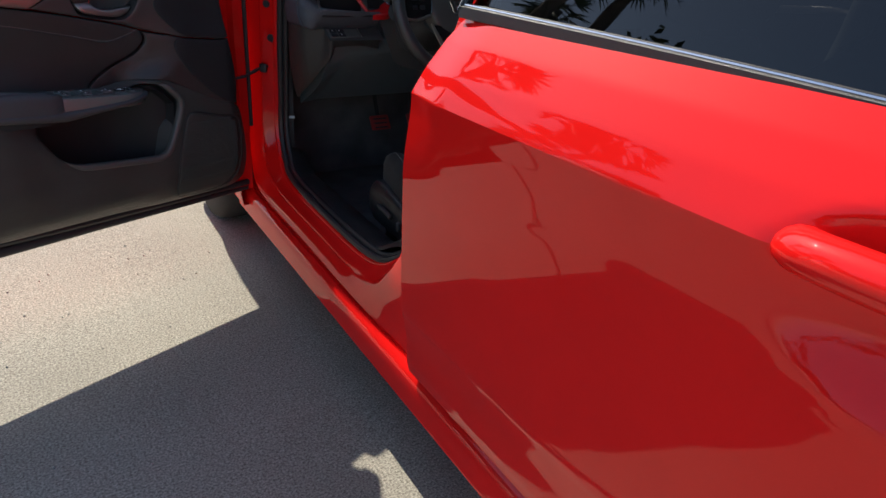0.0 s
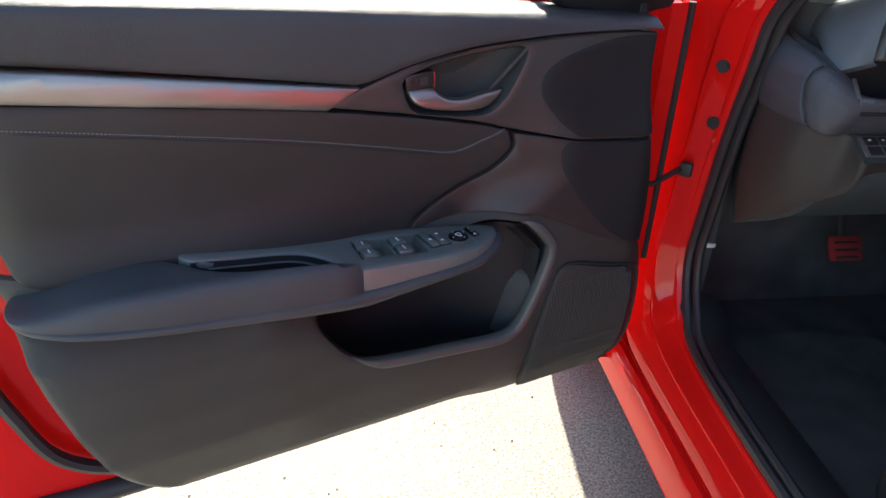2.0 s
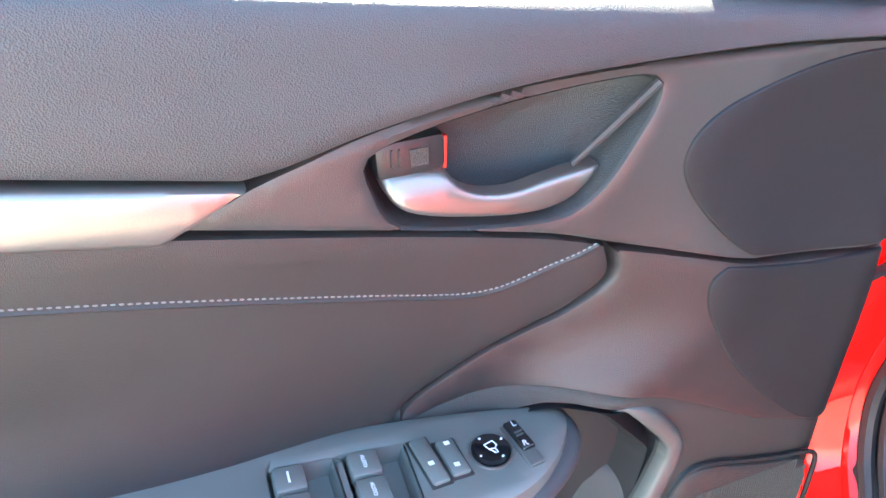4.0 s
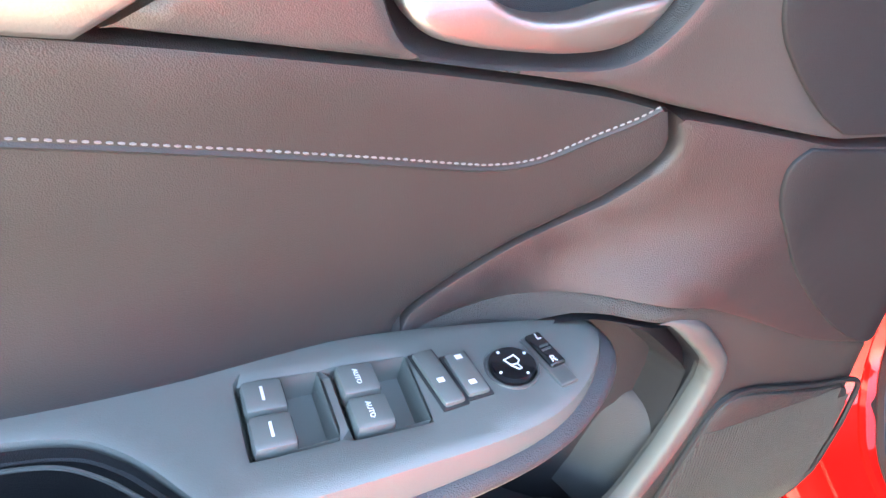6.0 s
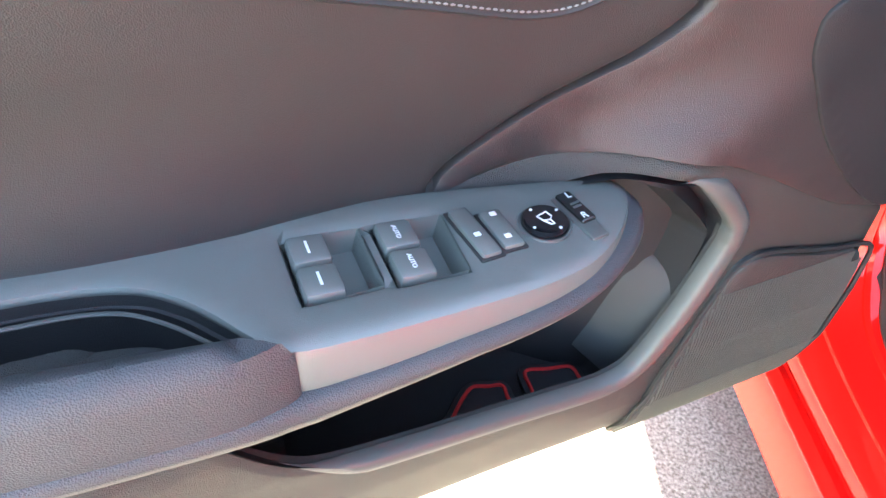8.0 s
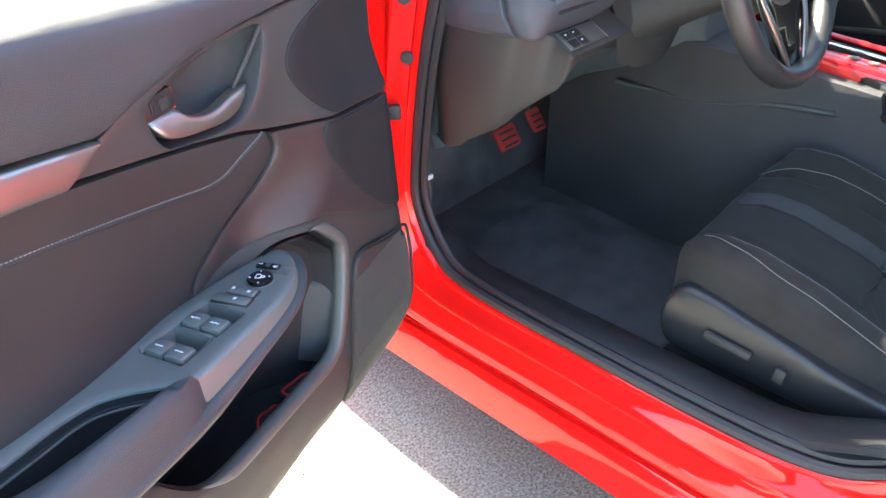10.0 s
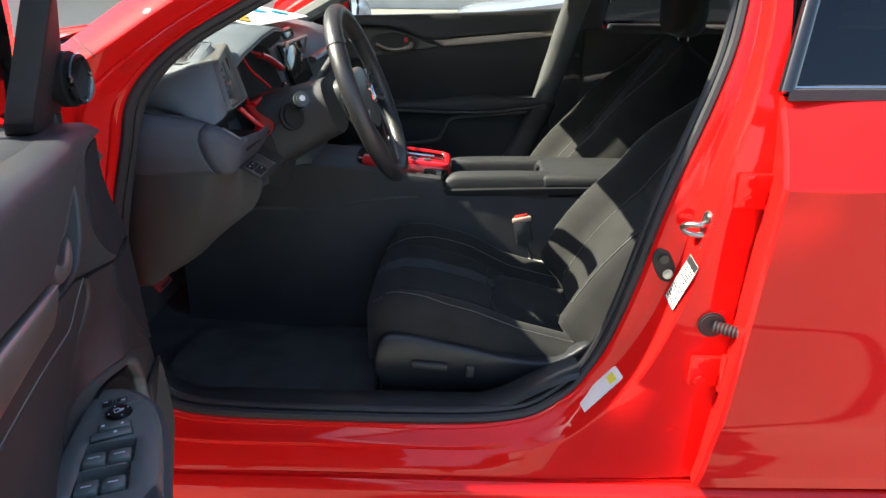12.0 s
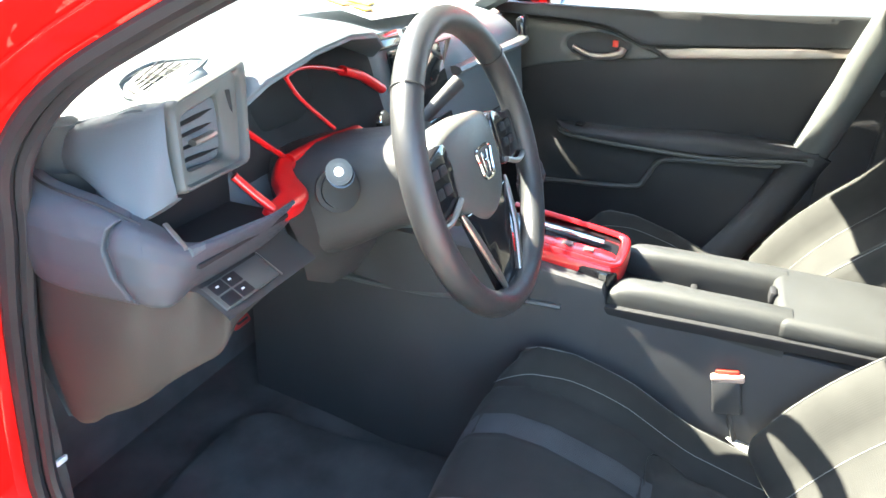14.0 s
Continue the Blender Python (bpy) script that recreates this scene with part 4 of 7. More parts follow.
    arm = poly([(0.634, 0.216), (0.70, 0.212), (0.752, 0.203), (0.786, 0.187), (0.804, 0.170), (0.83, 0.146)], [(0.83, 0.146), (0.93, 0.130), (0.975, 0.130), (0.990, 0.165), (0.975, 0.205), (0.90, 0.228), (0.75, 0.236), (0.65, 0.237), (0.613, 0.230)],
               [(0.613, 0.230), (0.622, 0.222), (0.634, 0.216)])
    arm_top = lambda u: 0.722 - 0.010 * (1 - ease(u, 0.60, 0.72)) + 0.004 * ease(u, 0.7, 0.85) - 0.016 * ease(u, 0.88, 0.99)
    lip_top = lambda u: float(np.interp(u, [0.385, 0.47, 0.61, 0.84, 0.944, 0.968, 0.99], [0.676, 0.671, 0.668, 0.686, 0.698, 0.704, 0.706]))
    lip_low = lambda u: float(np.interp(u, [0.385, 0.47, 0.52, 0.61, 0.84, 0.95, 0.99], [0.664, 0.659, 0.656, 0.647, 0.674, 0.690, 0.694]))
    arm_at = lambda u, w, h: Vector((u, w, arm_top(u) - (arm_top(u) - h) * (arm_top(u) - lip_top(u) + 0.002) / 0.036))
    part("armrest", sheet(arm, lambda u, w: arm_top(u), arm_at, 0.007, 0.012, 0.036), LEATHER, door, "padded black armrest", smooth=60)
    part("armrest_base", sheet(np.array([(0.61, 0.12), (0.985, 0.10), (0.975, 0.16), (0.94, 0.185), (0.75, 0.200), (0.625, 0.200)]), lambda u, w: 0.664 + 0.085 * (u - 0.61), at_top, 0.03, 0.008, 0.022), LOWER, door, "dark lower shell of the armrest")
    # grained lip that runs under the switch panel and the armrest
    lip = curve([(0.388, 0.150), (0.386, 0.172), (0.396, 0.190), (0.416, 0.206), (0.446, 0.221), (0.484, 0.2285), (0.538, 0.2315), (0.585, 0.233), (0.615, 0.234), (0.65, 0.2365),
                 (0.75, 0.236), (0.90, 0.229), (0.966, 0.207), (0.989, 0.168), (0.985, 0.13)], 6)
    rows = []
    for dw, k, dz in ((-0.020, 0, 0.000), (-0.005, 0, 0.0005), (-0.001, 0.04, 0), (0.0025, 0.2, 0), (0.0035, 0.5, 0), (0.002, 0.8, 0), (-0.002, 0.97, 0), (-0.007, 1.0, -0.0015), (-0.016, 1.0, -0.004), (-0.040, 1.0, -0.006)):
        step = np.gradient(lip, axis=0)
        side = np.stack([-step[:, 1], step[:, 0]], 1) / np.linalg.norm(step, axis=1, keepdims=True)
        rows.append([(u + dw * n[0], w + dw * n[1], lip_top(u) * (1 - k) + lip_low(u) * k + dz) for (u, w), n in zip(lip, side)])
    part("armrest_lip", loft(rows), LEATHER, door, "grained soft lip under the armrest", smooth=60)
    # switch panel plate: a level plate over the lining, pointed ahead
    plate = curve([(0.388, 0.160), (0.397, 0.149), (0.43, 0.143), (0.506, 0.134), (0.61, 0.128), (0.72, 0.126), (0.808, 0.146), (0.801, 0.170), (0.754, 0.170), (0.706, 0.168), (0.675, 0.172), (0.656, 0.184), (0.643, 0.198), (0.631, 0.214),
                   (0.617, 0.227), (0.585, 0.229), (0.538, 0.2275), (0.483, 0.224), (0.446, 0.216), (0.418, 0.200), (0.396, 0.178)], 6, True)
    top_z = lambda u: 0.684 + 0.085 * (u - 0.43) + 0.06 * max(0.0, u - 0.62)
    plate_z = lambda u, w: top_z(u) - 0.05 * max(0.0, w - 0.210)
    wells = [np.array(q) for q in ([(0.603, 0.154), (0.562, 0.156), (0.562, 0.200), (0.603, 0.201)], [(0.555, 0.155), (0.514, 0.157), (0.516, 0.202), (0.555, 0.202)])]
    dense_wells = [np.concatenate([np.linspace(q[i], q[(i + 1) % 4], 6, endpoint=False) for i in range(4)]) for q in wells]
    part("switch_panel", sheet(plate, plate_z, at_top, 0.010, 0.0055, 0.030, dense_wells), PANEL, door, "satin black window switch panel")
    for i, (q, text) in enumerate(zip(wells, ("bar", "AUTO"))):
        (u0, w0), (u1, w1) = q[0], q[2]
        zc = top_z((u0 + u1) / 2)
        part("switch_well", join(loft([[(u, w, zc - 0.002) for u, w in dense_wells[i]], [(u + (0.004 if u < 0.58 - 0.048 * i else -0.002), w, zc - 0.019) for u, w in dense_wells[i]]], close_cols=True),
                                 box((0.042, 0.048, 0.002), ((u0 + u1) / 2, (w0 + w1) / 2, zc - 0.019), 0)), PANEL, door, smooth=20)
        for j in range(2):
            cw = w0 + 0.0115 + j * 0.0232
            b = part("window_switch", box((0.021, 0.0215, 0.012), (u0 - 0.0115, cw, zc - 0.0035), 0.003, (0, -7, 0)), PANEL, door, "black window lift switch")
            face = Matrix.Translation((u0 - 0.0115, cw, zc + 0.0028)) @ Euler((0, radians(-7), 0)).to_matrix().to_4x4() @ pose(0, 0, 0, 0, 0, 90)
            if text == "bar":
                part("mark", box((0.0014, 0.009, 0.0004), (0, 0, 0), 0), WHITE_MARK, b, smooth=0, m=face @ pose(0, 0, 0, 0, 0, 90))
            else:
                letters("AUTO", 0.0038, face @ pose(0, 0, 0, 0, 0, -0), WHITE_MARK, b)
    for (u, w, su_, sw_, yaw) in ((0.5025, 0.178, 0.0125, 0.040, 6), (0.4865, 0.1795, 0.0135, 0.031, 4)):
        zc = top_z(u)
        part("switch_gap", box((su_ + 0.003, sw_ + 0.003, 0.002), (u, w, zc + 0.0002), 0.0008, (0, -5, yaw)), INK, door)
        b = part("lock_switch", box((su_, sw_, 0.005), (u, w, zc + 0.0012), 0.002, (0, -5, yaw)), PANEL, door, "black lock switch")
        for k in ((-0.011, 0.008) if su_ > 0.013 else (0.004,)):
            part("mark", box((0.0038, 0.0030, 0.0004), (u, w + k, zc + 0.0040), 0.0, (0, -5, yaw)), WHITE_MARK, b, smooth=0)
    knob = part("mirror_knob", disc(0.0135, 0.007, (0.459, 0.181, top_z(0.459) + 0.001), (0, 0, 1), 28, 0.0015), GLOSS_BLACK, door, "round mirror adjusting knob")
    part("knob_ring", tube([(0.459 + 0.0150 * math.cos(a), 0.181 + 0.0150 * math.sin(a), top_z(0.459) + 0.0008) for a in np.arange(28) * math.pi / 14], 0.0011, 6, closed=True), SMOOTH, knob)
    for a in (25, 115, 205, 295):
        part("dot", disc(0.0009, 0.0004, (0.459 + 0.0105 * math.cos(radians(a)), 0.181 + 0.0105 * math.sin(radians(a)), top_z(0.459) + 0.0047), (0, 0, 1), 8, 0), WHITE_MARK, knob)
    sign_ = [(0.459 + a * 0.00072, 0.181 + b * 0.00072, top_z(0.459) + 0.0047) for a, b in ((5.5, -4.5), (-4.0, -7.0), (-6.0, -1.0), (-3.0, 2.2), (2.6, 1.6))]
    part("mirror_mark", join(tube(sign_, 0.0005, 5, closed=True), tube([sign_[4], (0.4579, 0.1864, top_z(0.459) + 0.0047), (0.4560, 0.1864, top_z(0.459) + 0.0047), sign_[3]], 0.0005, 5)), WHITE_MARK, knob)
    slot = part("mirror_selector", box((0.012, 0.040, 0.003), (0.4355, 0.181, top_z(0.4355) + 0.0005), 0.0055, (0, 0, 8), 4), SMOOTH, door, "left-right mirror selector")
    part("slider", box((0.0105, 0.027, 0.004), (0.4345, 0.1745, top_z(0.4355) + 0.0022), 0.005, (0, 0, 8), 4), GLOSS_BLACK, slot)
    for text, w in (("L", 0.1655), ("R", 0.184)):
        letters(text, 0.0065, Matrix.Translation((0.4345, w, top_z(0.4355) + 0.0046)) @ pose(0, 0, 0, 0, 0, 180), WHITE_MARK, slot)
    for w in (0.173, 0.176):
        part("ridge", box((0.006, 0.0014, 0.001), (0.4345, w, top_z(0.4355) + 0.0046), 0.0004, (0, 0, 8)), SMOOTH, slot)
    # grip pocket between panel and armrest
    gp = curve([(0.801, 0.170), (0.788, 0.186), (0.752, 0.203), (0.70, 0.214), (0.640, 0.217), (0.631, 0.214), (0.643, 0.198), (0.656, 0.184), (0.675, 0.172), (0.706, 0.168), (0.754, 0.170)], 6, True)
    mid = gp.mean(0)
    deep = lambda k: [(mid[0] + (u - mid[0]) * k, mid[1] + (w - mid[1]) * k + 0.002) for u, w in gp]
    part("grip_pocket", sheet(np.array(deep(0.86)), lambda u, w: 0.668 + 0.05 * (u - 0.64), at_top, 0.02, 0.0, 0.0), PLASTIC, door, "dark finger grip pocket")
    part("grip_wall", loft([[(u, w, top_z(u) - 0.003) for u, w in deep(1.0)], [(u, w, top_z(u) - 0.010) for u, w in deep(0.99)], [(u, w, top_z(u) - 0.011) for u, w in deep(0.945)], [(u, w, 0.640) for u, w in deep(0.86)]], close_cols=True), COVER, door, smooth=25)
    ledge = [(0.786, 0.178), (0.754, 0.177), (0.727, 0.1765), (0.700, 0.1755), (0.680, 0.179), (0.663, 0.190), (0.650, 0.203), (0.640, 0.213)]
    part("grip_edge", tube([(u, w, top_z(u) - 0.0095) for u, w in curve(ledge, 5)], 0.0012, 6), SMOOTH, door, "pale moulded edge inside the grip")
    # sail panel with the tweeter, window frame and glass
    sail = curve([(0.085, 0.955), (0.28, 0.968), (0.285, 1.05), (0.265, 1.13), (0.20, 1.09), (0.13, 1.03)], 4, True)
    sp = part("sail_panel", sheet(sail, lambda u, z: 0.115 + 0.30 * (z - 0.95), at_frame, 0.02, 0.005, 0.03), COVER, door, "black mirror sail panel")
    axis = (0.25, 1.0, 0.0)
    part("tweeter", disc(0.036, 0.030, (0.155, 0.145, 1.012), axis, 32, 0.008), COVER, sp, "round black tweeter pod")
    rim_at = lambda a, k=0.0295: Vector((0.158, 0.161, 1.012)) + Vector((-math.cos(a) * k, 0.25 * k * math.cos(a), math.sin(a) * k))
    part("tweeter_ring", tube([rim_at(a) for a in np.arange(32) * math.pi / 16], 0.0035, 8, closed=True), GLOSS_BLACK, sp, "gloss black tweeter ring")
    # highlight at the ring's lower side, modelled as a thin silver crescent
    part("tweeter_highlight", tube([rim_at(a, 0.030) + Vector((0, 0.0015, 0)) for a in np.radians(np.linspace(-95, 25, 18))], [0.001 + 0.0030 * math.sin(k / 17 * math.pi) for k in range(18)], 8), SILVER, sp, "silver crescent modelled as the ring's highlight")
    part("tweeter_mesh", disc(0.026, 0.004, (0.1585, 0.160, 1.012), axis, 24, 0.002), GLOSS_BLACK, sp)
    lean = lambda u, z: 0.055 + 0.33 * max(0.0, z - 0.98) + 0.25 * max(0.0, z - 1.15)
    fr = [(0.10, 0.97), (0.20, 1.07), (0.34, 1.165), (0.52, 1.265), (0.70, 1.335), (0.88, 1.365), (1.02, 1.36), (1.075, 1.32), (1.09, 1.20), (1.10, 1.02)]
    fc = curve(fr, 6)
    part("window_frame", tube([(u, lean(u, z), z) for u, z in fc], 0.019, 8, flat=1.0), GLOSS_BLACK, door, "black upper window frame")
    post = [(0.285, 0.97), (0.292, 1.05), (0.300, 1.13)]
    part("quarter_post", tube([(u, lean(u, z), z) for u, z in post], 0.010, 6), GLOSS_BLACK, door)
    rows = []
    for k in np.linspace(0, 1, 6):
        row = []
        for u in np.linspace(0.30, 1.085, 16):
            zt = float(np.interp(u, fc[:, 0], fc[:, 1]))
            z = 0.975 + (zt - 0.975) * k
            row.append((u, lean(u, z) - 0.004, z))
        rows.append(row)
    pane = part("window_pane", loft(rows), GLASS, door, "clear side window glass")
    pane.visible_shadow = False
    # outer mirror
    build_mirror(door, Matrix.Translation((0.21, -0.13, 1.03)), (0.18, 0.05, 0.985), (0.20, -0.07, 1.0))
    return door


door = build_front_door()


def build_mat(outline, z):
    world_at = lambda u, w, h: DOOR @ Vector((u, w, h))
    ring = curve(outline, 6, True)
    step = np.roll(ring, -1, 0) - np.roll(ring, 1, 0)
    out = np.stack([step[:, 1], -step[:, 0]], 1) / np.maximum(1e-6, np.linalg.norm(step, axis=1))[:, None]
    mid = ring.mean(0)
    out *= 1 if np.sum((ring - mid) * out) > 0 else -1
    mat = part("pocket_mat", sheet(ring + out * 0.006, lambda a, b: z, world_at, 0.02, 0.001, 0.005), RUBBER)
    tagged(mat, "black rubber mat with a red edge lying in the door pocket", "mat")
    part("red_edge", tube([tuple(world_at(u, w, z + 0.0010)) for u, w in ring], 0.0017, 6, closed=True), RUBBER_RED, mat, "red rubber edge")


build_mat([(0.410, 0.133), (0.390, 0.138), (0.371, 0.143), (0.369, 0.155), (0.370, 0.168), (0.392, 0.168), (0.415, 0.168), (0.414, 0.150)], 0.455)
build_mat([(0.602, 0.155), (0.570, 0.156), (0.537, 0.157), (0.510, 0.157), (0.492, 0.154), (0.482, 0.146), (0.474, 0.139), (0.461, 0.131), (0.448, 0.135), (0.436, 0.139), (0.437, 0.152), (0.438, 0.168), (0.50, 0.170), (0.602, 0.168)], 0.455)


# ---- body shell beyond the doors ----
def build_shell():
    def arch(y, mid, r, base):
        d = r * r - (y - mid) ** 2
        return max(base, 0.31 + math.sqrt(d)) if d > 0 else base
    for sign in (-1, 1):
        ys = np.r_[np.linspace(1.085, 2.32, 60)]
        rows = []
        for k in np.linspace(0, 1, 16):
            row = []
            for y in ys:
                lo, hi = arch(y, 1.55, 0.355, 0.21), 0.975 - 0.16 * ease(y, 1.1, 2.4)
                z = lo + (hi - lo) * k
                o = float(np.interp(z, [0.2, 0.36, 0.6, 0.80, 0.86, 0.93, 0.98], [0.80, 0.825, 0.845, 0.853, 0.850, 0.81, 0.775])) - 0.20 * ease(y, 1.75, 2.4)
                row.append((sign * o, y, z))
            rows.append(row)
        rows.insert(0, [(sign * (abs(x) - 0.05), y, z) for x, y, z in rows[0]])
        part("front_fender", loft(rows), RED, car, "glossy red front fender", smooth=30)
        ys = np.linspace(-1.17, -2.20, 40)
        rows = []
        for k in np.linspace(0, 1, 16):
            row = []
            for y in ys:
                lo = arch(y, -1.15, 0.36, 0.22)
                z = lo + (1.0 - lo) * k
                o = float(np.interp(z, REAR_Z, REAR_OUT)) + 0.01 - 0.15 * ease(-y, 1.7, 2.3)
                row.append((sign * o, y, z))
            rows.append(row)
        part("rear_quarter", loft(rows), RED, car, smooth=30)
        for y in (1.55, -1.15):
            w = part("wheel", disc(0.205, 0.19, (sign * 0.725, y, 0.315), (1, 0, 0), 36, 0.02), RIM, car, "alloy wheel with a black tyre")
            prof = [(-0.1, 0.205), (-0.105, 0.25), (-0.09, 0.30), (-0.07, 0.315), (0.07, 0.315), (0.09, 0.30), (0.105, 0.25), (0.1, 0.205)]
            rows = [[(sign * 0.725 + dx, y + r * math.cos(a), 0.315 + r * math.sin(a)) for dx, r in prof] for a in np.arange(40) * math.pi / 20]
            part("tyre", loft(rows, close_rows=True, close_cols=True), TYRE, w, "black tyre")
    xs = np.linspace(-0.775, 0.775, 26)
    rows = [[(x * (1 - 0.255 * ease(y, 1.75, 2.4)), y + 0.16 * (1 - (x / 0.78) ** 2) * (1 - ease(y, 1.1, 1.6)), 0.985 - 0.17 * ease(y, 1.05, 2.45) - 0.03 * (abs(x) / 0.78) ** 4 + 0.035 * (1 - (x / 0.78) ** 2)) for x in xs]
            for y in np.linspace(1.10, 2.36, 24)]
    part("hood", loft(rows), RED, car, "glossy red hood", smooth=40)
    part("cowl", loft([[(x, 1.02 + 0.20 * (1 - (x / 0.78) ** 2) + dy, 0.985 + dz) for x in np.linspace(-0.74, 0.74, 16)] for dy, dz in ((0.0, 0.0), (0.05, 0.012), (0.10, 0.0))]), RUBBER, car)
    part("cowl_side", box((0.11, 0.07, 0.27), (-0.682, 1.095, 0.885), 0.01), RUBBER, car, "black filler at the foot of the windscreen pillar")
    # roof, windscreen, rear window
    top = lambda x, y: 1.418 - 0.045 * (x / 0.6) ** 2 - 0.06 * ((y + 0.35) / 0.8) ** 2
    rows = [[(x, y + 0.07 * (1 - (x / 0.6) ** 2) * ease(y, 0.2, 0.5), top(x, y)) for x in np.linspace(-0.60, 0.60, 18)] for y in np.linspace(0.50, -1.05, 26)]
    rows2 = [[(x, y, z - 0.035) for x, y, z in r] for r in rows]
    part("roof", loft(rows), RED, car, "red roof panel", smooth=40)
    part("headliner", loft(rows2), HEADLINER, car, "pale grey cloth headliner")
    rows = []
    for k in np.linspace(0, 1, 8):
        row = []
        for s in np.linspace(-1, 1, 14):
            half = 0.715 - 0.125 * k
            y = 1.03 + 0.20 * (1 - s * s) * (1 - 0.6 * k) - 0.53 * k
            row.append((half * s, y, 1.0 + 0.350 * k - 0.03 * s * s * k))
        rows.append(row)
    ws = part("windscreen", loft(rows), GLASS, car, "clear laminated windscreen")
    ws.visible_shadow = False
    rows = [[(s * (0.58 + 0.10 * k), -1.05 - 0.55 * k, 1.36 - 0.33 * k - 0.03 * s * s) for s in np.linspace(-1, 1, 10)] for k in np.linspace(0, 1, 6)]
    rw = part("rear_window", loft(rows), TINT, car, "tinted rear window")
    rw.visible_shadow = False
    rows = [[(s * 0.76, -1.55 - 0.65 * k, 1.02 - 0.03 * k - 0.03 * s * s) for s in np.linspace(-1, 1, 10)] for k in np.linspace(0, 1, 5)]
    rows.append([(s * 0.70, -2.22, 0.6) for s in np.linspace(-1, 1, 10)])
    rows.append([(s * 0.70, -2.18, 0.25) for s in np.linspace(-1, 1, 10)])
    part("trunk", loft(rows), RED, car, smooth=40)
    rows = [[(s * 0.66, 2.30 + 0.12 * (1 - s * s), z) for s in np.linspace(-1, 1, 14)] for z in (0.22, 0.5, 0.7, 0.84)]
    part("bumper", loft(rows), RED, car, smooth=40)
    # passenger side front door skin
    ys = np.linspace(1.08, -0.04, 30)
    part("passenger_door_skin", loft([[(o, y, z) for y in ys] for z, o in zip(REAR_Z, REAR_OUT)]), RED, car, smooth=30)
    # floor, firewall
    part("floor_pan", join(box((1.36, 2.72, 0.02), (0, -0.04, 0.215), 0), box((1.36, 0.02, 0.8), (0, 1.27, 0.6), 0)), CARPET, car, "black carpeted floor", smooth=0)
    pw = [[(0.70 - 0.10 * k * k - 0.02 * k, y * (1 - 0.15 * k) - 0.02, 1.0 + 0.34 * k) for y in np.linspace(0.86, 0.03, 12)] for k in np.linspace(0, 1, 5)]
    for row, k in zip(pw, np.linspace(0, 1, 5)):
        for i, v in enumerate(row):
            y_front = 0.93 - 0.62 * k
            row[i] = (v[0], y_front + (0.02 - y_front) * i / 11, v[2])
    build_mirror(car, Matrix.Translation((0.885, 0.835, 1.035)) @ pose(0, 0, 0, 0, 0, -90), (0.72, 0.84, 0.985), (0.80, 0.835, 1.0))
    pp = part("passenger_window", loft(pw), GLASS, car, "clear passenger window")
    pp.visible_shadow = False


build_shell()


